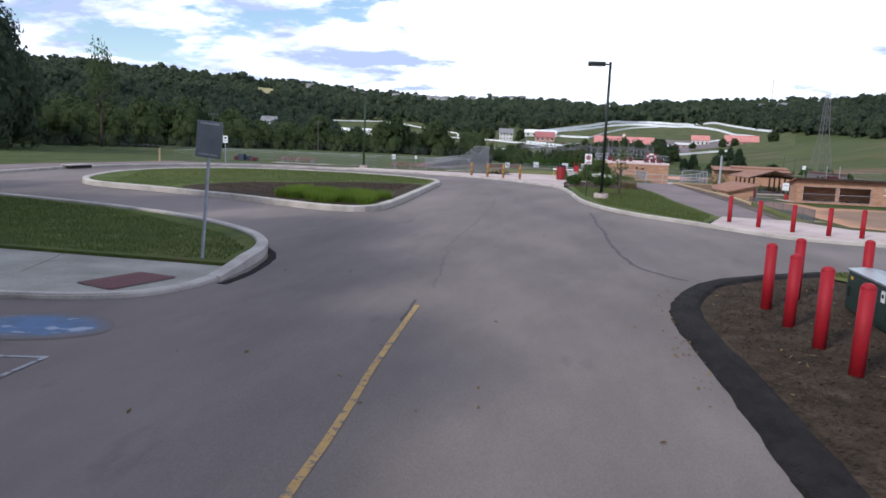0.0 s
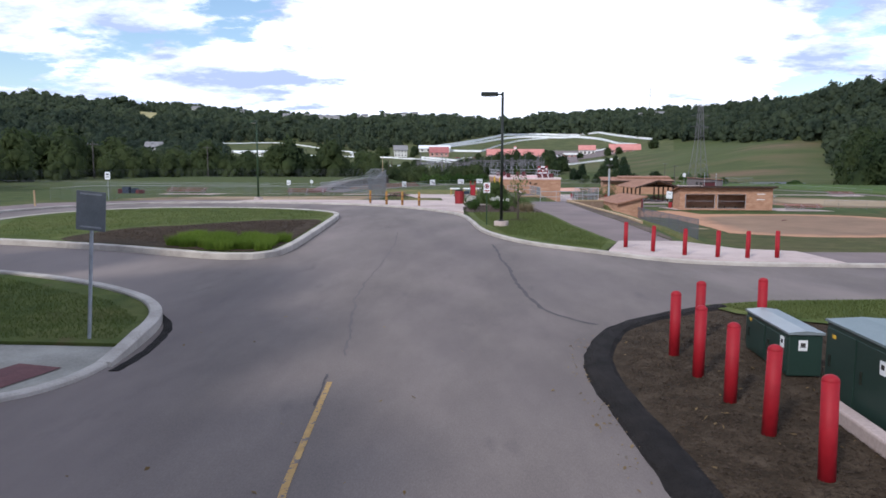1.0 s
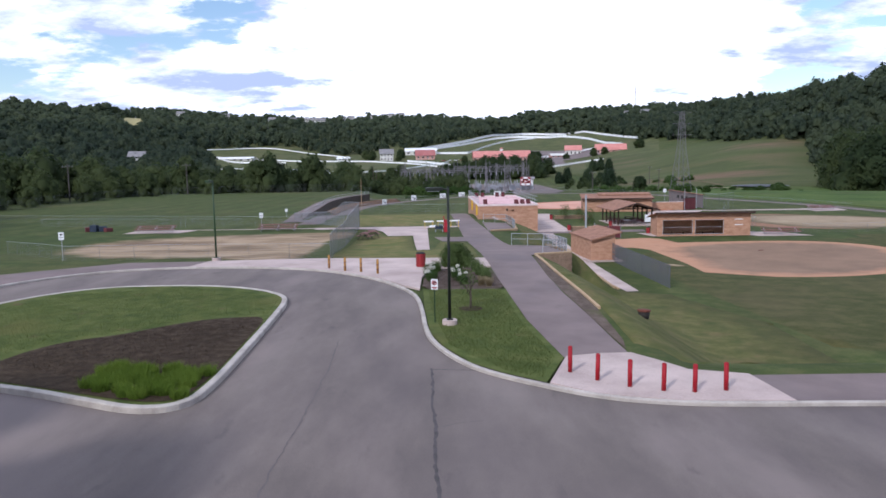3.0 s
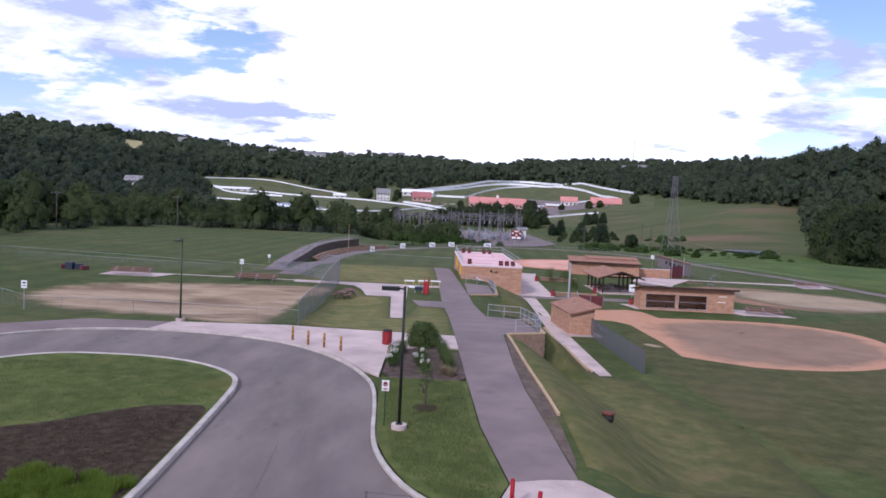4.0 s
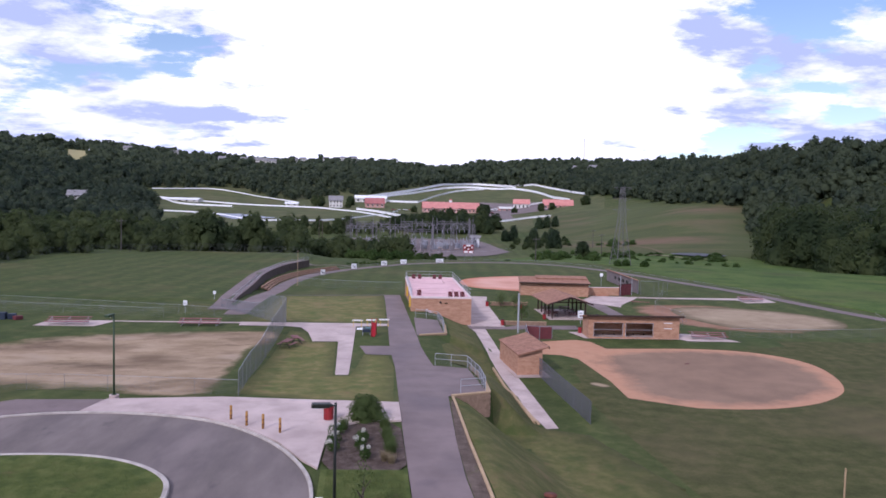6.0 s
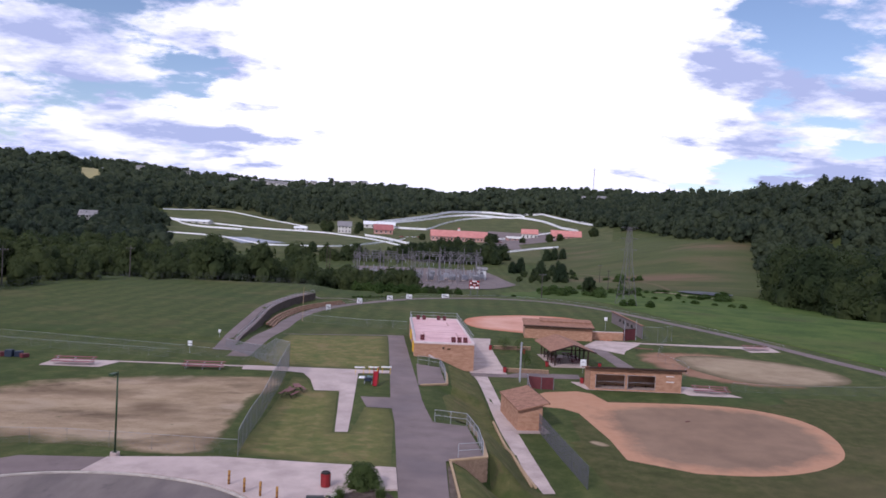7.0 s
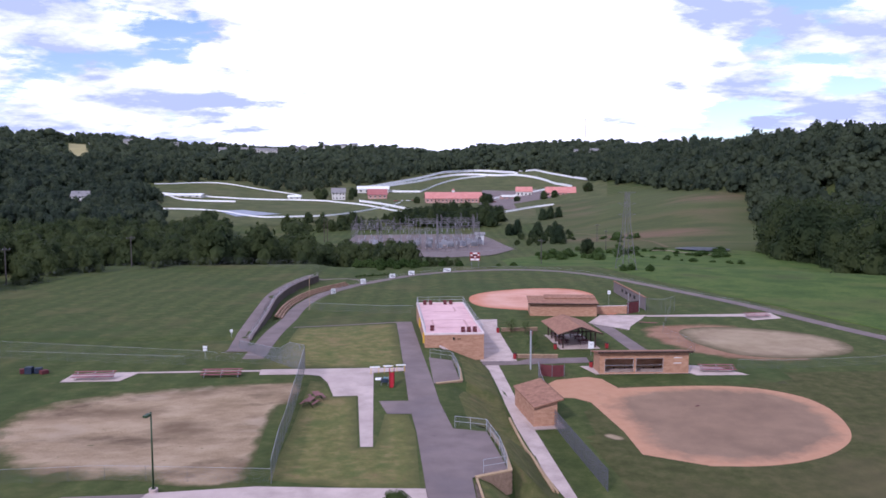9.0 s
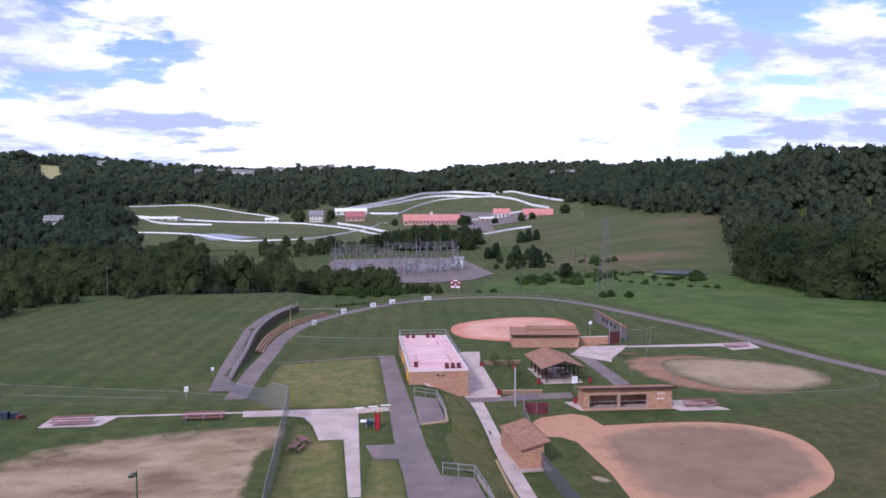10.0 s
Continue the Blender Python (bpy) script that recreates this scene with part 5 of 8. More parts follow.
def clubhouse():
    """Flat-roofed tan brick block with a railed pink roof terrace."""
    w, l, h = 8.9, 29.5, 3.9
    root = empty("brick_clubhouse")
    bm = bmesh.new()
    wall_with_holes(bm, 0, w, 0, 0.3, -1.5, h, [(4.9, 5.4, h - 0.75, h - 0.55)])
    part("wall", bm, BRICK, root)
    bm = bmesh.new()
    wall_with_holes(bm, 0, w, l - 0.3, 0.3, -1.5, h, [])
    part("wall", bm, BRICK, root)
    bm = bmesh.new()
    add_box(bm, 0.15, l / 2, h / 2 - 0.75, 0.3, l - 0.6, h + 1.5)
    part("wall", bm, BRICK, root)
    bm = bmesh.new()
    wall_with_holes(bm, 0.3, l - 0.3, 0, 0.3, -1.5, h, [(6, 8.2, 0.0, 2.3), (16, 18.2, 0.0, 2.3)])
    bmesh.ops.transform(bm, matrix=pose(w, 0, 0, 0, 0, 90), verts=bm.verts[:])
    part("wall", bm, BRICK, root)
    for y in (7.1, 17.1):
        box_part("door", root, DKBRICK, (0.08, 2.15, 2.3), (w - 0.2, y, 1.15), label="maroon double door")
    box_part("roof_deck", root, PINKROOF, (w - 0.1, l - 0.1, 0.12), (w / 2, l / 2, h + 0.062), label="pale pink membrane roof")
    bm = bmesh.new()
    for cx, cy, sx, sy in ((w / 2, 0.1, w + 0.1, 0.3), (w / 2, l - 0.1, w + 0.1, 0.3), (0.1, l / 2, 0.3, l - 0.5), (w - 0.1, l / 2, 0.3, l - 0.5)):
        add_box(bm, cx, cy, h + 0.18, sx, sy, 0.26)
    part("parapet", bm, ROOFTRIM, root, "pale pink coping")
    # darker inlaid lines in the roof surface
    for cx, cy, sx, sy in ((w / 2, 5.5, w * 0.6, 0.35), (w / 2, 12, w * 0.6, 0.35), (w / 2 - w * 0.3, 8.75, 0.35, 6.2), (w / 2 + w * 0.3, 8.75, 0.35, 6.2), (w / 2, 20, w * 0.45, 0.35), (w / 2 + 2.1, 22.5, 0.35, 4.7)):
        box_part("roof_seam", root, ROOFSEAM, (sx, sy, 0.02), (cx, cy, h + 0.13 + 0.004 * (sx > sy)))
    # railing on three sides
    for (xa, ya), (xb, yb) in (((0.1, 0.1), (0.1, l - 0.1)), ((0.1, l - 0.1), (w - 0.1, l - 0.1)), ((w - 0.1, l - 0.1), (w - 0.1, 0.1))):
        n = round(math.hypot(xb - xa, yb - ya) / 2.4)
        for i in range(n):
            x, y = xa + (xb - xa) * i / n, ya + (yb - ya) * i / n
            rod_part("rail_post", root, GALV, (x, y, h + 0.3), (x, y, h + 1.35), 0.028, seg=6)
        for z in (h + 0.8, h + 1.35):
            rod_part("rail", root, GALV, (xa, ya, z), (xb, yb, z), 0.026, seg=6)
    # benches and boxes on the terrace
    for x, y in ((1.5, l - 1.5), (2.6, l - 1.5), (5.3, l - 1.5), (6.4, l - 1.5), (w - 3.0, 1.5), (w - 2.1, 1.5), (w - 1.2, 1.5), (1.3, 3.0)):
        b = box_part("terrace_seat", root, DKBRICK, (0.62, 0.5, 0.4), (x, y, h + 0.33), bev=0.03)
        box_part("seat_back", b, DKBRICK, (0.62, 0.09, 0.5), (x, y + 0.28, h + 0.65))
    bm = bmesh.new()
    add_rod(bm, (4.3, -0.03, h - 0.5), (4.3, -0.22, h - 0.5), 0.14, 0.16, 10)
    part("wall_lamp", bm, DARK, root, "dark round wall lamp")
    # yellow door post at the path side
    box_part("stair_post", root, YELLOW, (0.25, 0.25, 1.6), (-0.15, 0.8, h - 0.5))
    box_part("stair_post", root, YELLOW, (0.25, 0.25, 1.6), (-0.15, l * 0.45, h - 0.5))
    bm = bmesh.new()
    for i in range(7):
        add_box(bm, 2.3 + i * 0.28, -0.5, 2.3 - i * 0.16, 0.28, 0.8, 0.16)
    part("landing", bm, ROOFTRIM, root, "pale stepped landing")
    return tagged(root, "tan brick clubhouse with a railed pink roof terrace", "building")


ROOFTRIM = surface("pale_pink_coping", [(0.58, 0.47, 0.45), (0.70, 0.59, 0.57)], 1, 0.8, 12, 0.1)
ROOFSEAM = surface("red_roof_seam", [(0.46, 0.26, 0.24), (0.55, 0.33, 0.31)], 1, 0.8, 12, 0.1)
put(clubhouse(), 5.6, 110.9, 2.1, z=-2.85)


def dugout(l, depth, h_front, h_back, openings, label, over=0.4):
    """Opens towards -y."""
    root = empty("dugout")
    bm = bmesh.new()
    wall_with_holes(bm, 0, l, 0, 0.25, -0.3, h_front, openings)
    part("wall", bm, BRICK, root)
    for x in (0.12, l - 0.12):
        bm = bmesh.new()
        z = (h_front + h_back) / 2
        vs = []
        for dx in (-0.12, 0.12):
            vs.append([bm.verts.new(p) for p in ((x + dx, 0.25, -0.3), (x + dx, depth, -0.3), (x + dx, depth, h_back), (x + dx, 0.25, h_front))])
        bm.faces.new(vs[0]); bm.faces.new(vs[1][::-1])
        for i in range(4):
            j = (i + 1) % 4
            bm.faces.new((vs[0][j], vs[0][i], vs[1][i], vs[1][j]))
        bmesh.ops.recalc_face_normals(bm, faces=bm.faces[:])
        part("wall", bm, BRICK, root)
    bm = bmesh.new()
    wall_with_holes(bm, 0.25, l - 0.25, depth - 0.25, 0.25, -0.3, h_back - 0.03, [])
    part("wall", bm, BRICK, root)
    bm = bmesh.new()
    s = (h_back - h_front) / depth
    roof_slab(bm, [(-0.4, -0.6, h_front + 0.16 - 0.6 * s), (l + 0.4, -0.6, h_front + 0.16 - 0.6 * s), (l + 0.4, depth + over, h_back + 0.16 + over * s), (-0.4, depth + over, h_back + 0.16 + over * s)], 0.14)
    roof = part("roof", bm, SHINGLE, root, "brown shingle roof")
    box_part("fascia", roof, FASCIA, (l + 0.84, 0.05, 0.26), (l / 2, -0.63, h_front + 0.05 - 0.6 * s), label="dark brown fascia board")
    for a, b, z0, z1 in openings:
        bench = box_part("bench", root, TIMBER, (b - a - 0.2, 0.4, 0.06), ((a + b) / 2, depth - 0.7, 0.48))
        for x in (a + 0.4, (a + b) / 2, b - 0.4):
            box_part("bench_leg", bench, DARK, (0.06, 0.3, 0.45), (x, depth - 0.7, 0.225))
        bm = bmesh.new()
        for x in (a, b):
            add_rod(bm, (x, -0.03, z0), (x, -0.03, z1), 0.03, seg=6)
        for z in (z0, (z0 + z1) / 2, z1):
            add_rod(bm, (a, -0.03, z), (b, -0.03, z), 0.025, seg=6)
        part("guard_rail", bm, GALV, root)
    return tagged(root, label, "dugout")


FASCIA = surface("dark_brown_board", [(0.035, 0.02, 0.015), (0.055, 0.032, 0.024)], 2, 0.8, 20, 0.2)
d1 = dugout(12.6, 3.4, 3.1, 2.5, [(0.75, 4.75, 0.35, 2.25), (5.15, 8.95, 0.35, 2.25)], "long tan brick dugout with two openings facing the infield")
put(d1, 29.8, 102.2, 0, -0.05)
for z in (1.55, 2.3):
    s = box_part("wall_sign", d1, WHITE, (1.1, 0.03, 0.1), (11.0, -0.02, z), label="thin white sign")
sh = dugout(8.2, 2.7, 2.95, 2.3, [(0.5, 7.7, 0.5, 2.3)], "small tan brick dugout with a brown lean-to roof", 0.1)
sh.matrix_world = pose(19.75, 81.6, land(18.5, 84) - 0.05, 0, 0, 96.5)
box_part("floor_slab", sh, CONC, (9.4, 3.8, 0.12), (3.9, 1.2, 0.08))


def pavilion():
    """Open gabled picnic shelter, ridge along y."""
    root = empty("picnic_pavilion")
    w, l, eave, ridge = 5.9, 10.6, 2.6, 3.7
    box_part("floor_slab", root, CONC, (w + 0.6, l + 0.6, 0.2), (0, l / 2, 0.05), label="pale concrete slab")
    for x in (-w / 2 + 0.3, w / 2 - 0.3):
        for i in range(5):
            box_part("post", root, FASCIA, (0.2, 0.2, eave - 0.1), (x, 0.3 + i * (l - 0.6) / 4, eave / 2 + 0.1))
        box_part("beam", root, FASCIA, (0.16, l, 0.25), (x, l / 2, eave + 0.05))
    for side in (-1, 1):
        bm = bmesh.new()
        roof_slab(bm, [(0, -0.8, ridge), (side * (w / 2 + 0.7), -0.8, eave - 0.05), (side * (w / 2 + 0.7), l + 0.8, eave - 0.05), (0, l + 0.8, ridge)], 0.13)
        part("roof", bm, SHINGLE, root, "brown shingle roof slope")
        box_part("barge_board", root, FASCIA, (math.hypot(w / 2 + 0.7, ridge - eave), 0.05, 0.22), (side * (w / 2 + 0.7) / 2, -0.83, (ridge + eave) / 2 - 0.09), ry=side * math.degrees(math.atan2(ridge - eave + 0.05, w / 2 + 0.7)))
    for i in range(3):
        y = 0.4 + i * (l - 0.8) / 2
        bm = bmesh.new()
        add_box(bm, 0, y, eave + 0.1, w - 0.6, 0.14, 0.2)
        add_box(bm, 0, y, (eave + ridge) / 2, 0.14, 0.14, ridge - eave - 0.2)
        part("truss", bm, FASCIA, root)
    return tagged(root, "open brown-roofed picnic pavilion on dark posts", "pavilion")


put(pavilion(), 30.6, 117.9, 3.0, z=land(30, 118) - 0.02)


def picnic_table(mat, label, parts_cat="picnic table"):
    root = empty("picnic_table")
    for i in range(3):
        box_part("top_plank", root, mat, (1.8, 0.24, 0.05), (0, -0.26 + i * 0.26, 0.74))
    for s in (-1, 1):
        box_part("seat", root, mat, (1.8, 0.26, 0.05), (0, s * 0.68, 0.45))
        for x in (-0.65, 0.65):
            rod_part("leg", root, DARK, (x, s * 0.62, 0), (x, s * 0.16, 0.72), 0.03, seg=6)
    for x in (-0.65, 0.65):
        rod_part("brace", root, DARK, (x, -0.7, 0.42), (x, 0.7, 0.42), 0.025, seg=6)
    return tagged(root, label, parts_cat, "picnic tables")


tb = picnic_table(DKBRICK, "dark red picnic table under the pavilion")
put(tb, 28.5, 120.5, 5, 0.12)
for x, y in ((31.8, 120.5), (28.5, 123.5), (31.8, 123.5), (28.4, 126.5), (31.6, 126.5)):
    copy_thing(tb, pose(x, y, land(30, 118) + 0.13, 0, 0, random.uniform(-8, 8)))
tb2 = picnic_table(surface("faded_maroon_wood", [(0.17, 0.07, 0.07), (0.26, 0.13, 0.12)], 3, 0.9, 20, 0.3), "faded maroon picnic table on the lawn beside the fence")
put(tb2, -7.5, 81.6, 75, 0.02)
copy_thing(tb2, pose(-7.0, 83.9, land(-7, 84) + 0.02, 0, 0, 110))


def storehouse():
    """Long low brick block with a two-pitch brown roof."""
    w, d, h = 13.2, 5.0, 2.7
    root = empty("brick_storehouse")
    bm = bmesh.new()
    wall_with_holes(bm, 0, w, 0, 0.3, -0.4, h, [])
    part("wall", bm, BRICK, root)
    bm = bmesh.new()
    wall_with_holes(bm, 0, w, d - 0.3, 0.3, -0.4, h, [(1, 5, 0.4, 2.1), (6, 11, 0.4, 2.1)])
    part("wall", bm, BRICK, root)
    for x in (0.15, w - 0.15):
        box_part("wall", root, BRICK, (0.3, d - 0.6, h + 0.4), (x, d / 2, h / 2 - 0.2))
    bm = bmesh.new()
    roof_slab(bm, [(-0.3, -0.7, h + 0.1), (w + 0.3, -0.7, h + 0.1), (w + 0.3, d + 0.4, h + 0.75), (-0.3, d + 0.4, h + 0.75)], 0.15)
    roof = part("roof", bm, SHINGLE, root, "brown lean-to roof")
    bm = bmesh.new()
    roof_slab(bm, [(3.2, d * 0.55, h + 0.72), (w + 0.2, d * 0.55, h + 0.72), (w + 0.2, d + 0.5, h + 1.0), (3.2, d + 0.5, h + 1.0)], 0.2)
    part("roof_step", bm, SHINGLE, roof)
    box_part("fascia", roof, FASCIA, (w + 0.7, 0.05, 0.24), (w / 2, -0.74, h + 0.0))
    return tagged(root, "long tan brick dugout block seen from behind, brown roof", "building")


put(storehouse(), 27.1, 146.2, -5.0, z=-2.55)


def corner_screen():
    """Maroon padded wall that closes the dugout's near end."""
    root = empty("maroon_screen_wall")
    for i in range(4):
        box_part("padded_panel", root, DKBRICK, (0.84, 0.22, 2.35), (0.44 + i * 0.87, 0.1, 1.1), bev=0.03)
    box_part("coping", root, FASCIA, (3.6, 0.3, 0.1), (1.75, 0.1, 2.33))
    for x in (0, 3.5):
        rod_part("screen_post", root, GALV, (x, -0.12, -0.2), (x, -0.12, 4.2), 0.05, seg=8)
    return tagged(root, "maroon padded wall beside the far dugout", "wall")


HUTWALL = surface("grey_mauve_board", [(0.15, 0.12, 0.12), (0.22, 0.18, 0.17)], 1.5, 0.85, 12, 0.2)
put(corner_screen(), 47.2, 147.6, 34, z=-2.4)
# far dugout reduced to a thin front; dark panels stand for its windows
wind = empty("wind_screen")
wa, wb = Vector((52.0, 151.0)), Vector((52.8, 178.0))
for i in range(8):
    p, q = wa.lerp(wb, i / 8), wa.lerp(wb, (i + 1) / 8)
    c, ang = (p + q) / 2, math.degrees(math.atan2(q.y - p.y, q.x - p.x))
    box_part("wall_panel", wind, HUTWALL, ((q - p).length - 0.08, 0.05, 2.6), (c.x, c.y, 1.4), rz=ang)
    if 1 < i < 6:
        box_part("dark_window", wind, DARK, ((q - p).length * 0.5, 0.03, 0.7), (c.x - 0.05, c.y, 1.6), rz=ang, label="dark panel for a window in the dugout front")
    rod_part("post", wind, FENCEPOST, (p.x, p.y, -0.2), (p.x, p.y, 2.9), 0.06, seg=6)
    box_part("top_board", wind, SHINGLE, ((q - p).length, 0.5, 0.12), (c.x, c.y, 2.8), rz=ang)
wind.matrix_world = pose(0, 0, -2.4)
tagged(wind, "simplified grey-mauve dugout front with a brown top board", "wind screen")
for xa, ya, xb, yb, h in ((19.4, 112.0, 25.8, 111.6, 0.55), (19.6, 131.7, 26.2, 132.1, 0.6)):
    lw = empty("low_garden_wall")
    n = 8
    for i in range(n):
        for r in range(2):
            f0, f1 = (i + 0.25 * r) / n, min(1.0, (i + 1 + 0.25 * r) / n)
            box_part("block", lw, STONE, (math.dist((xa, ya), (xb, yb)) * (f1 - f0) - 0.02, 0.28, h / 2 - 0.01), (xa + (xb - xa) * (f0 + f1) / 2, ya + (yb - ya) * (f0 + f1) / 2, land(xa, ya) + h * (0.25 + 0.5 * r)), rz=math.degrees(math.atan2(yb - ya, xb - xa)))
    box_part("coping", lw, TIMBER, (math.dist((xa, ya), (xb, yb)) + 0.1, 0.34, 0.07), ((xa + xb) / 2, (ya + yb) / 2, land(xa, ya) + h + 0.04), rz=math.degrees(math.atan2(yb - ya, xb - xa)))
    tagged(lw, "low tan block wall edging the lawn beside the plaza", "garden wall", "garden walls")
sw = empty("low_brick_wall")
bm = bmesh.new()
wall_with_holes(bm, 0, 7.0, 0, 0.3, -0.3, 1.6, [])
part("wall", bm, BRICK, sw)
box_part("coping", sw, ROOFTRIM, (7.0, 0.36, 0.08), (3.5, 0.15, 1.642))
put(sw, 40.4, 147.3, 5, z=-2.4)
tagged(sw, "low pinkish brick wall beside the scorer's hut", "brick wall")
put(road_sign(GALV, 0.65, 0.7, 4.0, WHITE, "white board on a tall post by the hut", bars=((0, 0.4, 0.4, 0.08, SIGNBACK),)), 44.7, 152.5, 0, 0)

# maroon wind screen and tall pole behind the near home plate
ws = empty("backstop_screen")
for a, b in (((21.2, 101.8), (22.9, 101.0)), ((22.9, 101.0), (24.6, 101.2))):
    c = ((a[0] + b[0]) / 2, (a[1] + b[1]) / 2)
    box_part("screen_panel", ws, DKBRICK, (math.dist(a, b), 0.06, 1.6), (c[0], c[1], land(*c) + 0.85), rz=math.degrees(math.atan2(b[1] - a[1], b[0] - a[0])))
for x, y in ((21.2, 101.8), (22.9, 101.05), (24.6, 101.2)):
    rod_part("post", ws, FENCEPOST, (x, y - 0.08, land(x, y) - 0.2), (x, y - 0.08, land(x, y) + 1.75), 0.05, seg=8)
tagged(ws, "maroon padded backstop screen behind home plate", "backstop")
ob = rod_part("steel_pole", None, GALV, (0, 0, -0.3), (0, 0, 5.6), 0.13, seg=10)
put(ob, 20.6, 105.2)
tagged(ob, "thick grey steel pole beside the backstop", "pole")


# ---- bleachers ----
def bleacher(label, rows=3, length=5.0, mat=None):
    root = empty("bleacher")
    m = mat or SEATRED
    for i in range(rows):
        box_part("seat_plank", root, m, (length, 0.44, 0.05), (0, i * 0.62, 0.42 + i * 0.18), bev=0.01)
        if i:
            box_part("foot_plank", root, GALV, (length, 0.25, 0.04), (0, i * 0.62 - 0.34, 0.12 + i * 0.22))
    for x in (-length / 2 + 0.4, 0, length / 2 - 0.4):
        rod_part("frame", root, GALV, (x, -0.1, 0.36), (x, rows * 0.62 - 0.5, 0.36 + (rows - 1) * 0.22), 0.035, seg=6)
        for i in range(rows):
            rod_part("leg", root, GALV, (x, i * 0.62, 0), (x, i * 0.62, 0.4 + i * 0.22), 0.03, seg=6)
    return tagged(root, label, "bleacher", "bleachers")


SEATRED = surface("faded_red_planks", [(0.19, 0.055, 0.065), (0.28, 0.095, 0.10)], 2, 0.8, 20, 0.2, stretch=(0.3, 1, 1))
bl = bleacher("faded red plank bleacher on a concrete slab")
put(bl, -35.9, 93.6, 3, 0.06)
for x, y, r in ((46.8, 102.4, -3), (71.6, 142.2, 3)):
    copy_thing(bl, pose(x, y, land(x, y) + 0.06, 0, 0, r))
hb = empty("player_bench")
box_part("seat", hb, SEATRED, (3.4, 0.35, 0.06), (0, 0, 0.46))
for x in (-1.3, 1.3):
    box_part("leg", hb, DARK, (0.08, 0.3, 0.45), (x, 0, 0.22))
put(hb, 47.8, 136.5, -20)
tagged(hb, "faded red player bench beside the infield", "bench", "player benches")
copy_thing(bl, pose(-20.4, 94.4, land(-20.4, 94.4), 0, 0, 2))
dark_kit = empty("equipment_pile")
for i, (x, y, s) in enumerate(((0, 0, 0.9), (1.0, 0.3, 0.7), (-0.8, 0.2, 0.6), (1.9, -0.1, 0.5))):
    box_part("crate", dark_kit, (KITBLUE := surface("dark_blue_plastic", [(0.016, 0.024, 0.040), (0.026, 0.038, 0.062)], 2, 0.6, 20, 0.1)) if i < 2 else DKBRICK, (0.9, 0.8, s), (x, y, s / 2), rz=i * 17, bev=0.04)
put(dark_kit, -45.5, 97.5)
tagged(dark_kit, "heap of dark crates beside the bleachers", "crates")

# ---- play equipment by the landing ----
play = empty("play_structure")
for x in (1.32, 2.08):
    rod_part("tall_post", play, RED, (x, 1.5, 0), (x, 1.5, 2.5), 0.07, seg=10)
bm = bmesh.new()
add_box(bm, 1.7, 0.1, 1.0, 0.62, 3.1, 0.07, rx=33)
for x in (1.38, 2.02):
    add_box(bm, x, 0.1, 1.12, 0.06, 3.1, 0.26, rx=33)
part("slide", bm, RED, play, "red plastic slide")
box_part("deck", play, KITBLUE, (1.3, 1.2, 0.5), (0.5, 1.2, 0.7), bev=0.05)
for x, y in ((-0.1, 0.65), (-0.1, 1.75), (1.1, 0.65), (1.1, 1.75)):
    rod_part("leg", play, GALV, (x, y, 0), (x, y, 1.1), 0.05, seg=8)
box_part("side_panel", play, WHITE, (1.0, 0.9, 0.08), (-0.6, 1.3, 0.9), rx=8, bev=0.02, label="white plastic panel")
box_part("roof_panel", play, surface("teal_plastic", [(0.06, 0.14, 0.16), (0.09, 0.20, 0.22)], 2, 0.5, 20, 0.05), (0.9, 0.9, 0.08), (0.75, 1.0, 1.12), ry=8)
put(play, 0.0, 89.2, 0)
play.matrix_world = play.matrix_world @ Matrix.Diagonal((0.72, 0.72, 0.78, 1))
tagged(play, "small play structure with a red slide on the lawn", "play structure")
for i, x in enumerate((-1.1, 0.6, 2.2)):
    g = empty("sawhorse_barrier")
    box_part("board", g, WHITE, (1.3, 0.05, 0.18), (0, 0, 0.85))
    for dx in (-0.5, 0.5):
        for dy in (-0.25, 0.25):
            rod_part("leg", g, YELLOW, (dx, dy, 0), (dx, 0, 0.9), 0.025, seg=5)
    put(g, x, 95.4 + 0.5 * i, 5, 0.05)
    tagged(g, "low white barrier with yellow legs beside the landing", "barrier", "barriers")

# ---- far field: retaining wall, terraces, outfield boards, scoreboard ----
wall_line = smooth_line([(-21.7, 117.0), (-22.9, 133), (-24.2, 147), (-25.4, 158), (-25.6, 171.5), (-25.1, 180), (-24.3, 187), (-21.5, 199)], 1)
verts, faces = [], []
for i, (x, y) in enumerate(wall_line):
    top = land(x - 1.6, y) + 0.2
    low = land(x + 1.2, y) - 0.4
    verts += [(x - 0.2, y, low), (x - 0.2, y, top), (x + 0.2, y, top), (x + 0.2, y, low)]
    if i:
        k = 4 * i
        faces += [(k - 4, k, k + 1, k - 3), (k - 3, k + 1, k + 2, k - 2), (k - 2, k + 2, k + 3, k - 1)]
faces += [(0, 1, 2, 3)]
tagged(from_arrays("retaining_wall", verts, faces, WALLDARK), "dark curved retaining wall below the upper path", "retaining wall", kind="structure")
verts, faces = [], []
for i, (x, y) in enumerate(wall_line):
    top = land(x - 1.6, y) + 0.2
    verts += [(x - 0.5, y, top - 0.12), (x - 0.5, y, top + 0.03), (x + 0.23, y, top + 0.08), (x + 0.23, y, top + 0.003)]
    if i:
        k = 4 * i
        faces += [(k - 4, k, k + 1, k - 3), (k - 3, k + 1, k + 2, k - 2), (k - 2, k + 2, k + 3, k - 1)]
faces += [(0, 1, 2, 3)]
tagged(from_arrays("wall_coping", verts, faces, PATHASPH), "grey coping along the retaining wall", "coping", kind="structure")
railing([(x - 0.1, y) for x, y in wall_line], "grey pipe railing on top of the retaining wall", 0.95, 3.2, back=1.6)
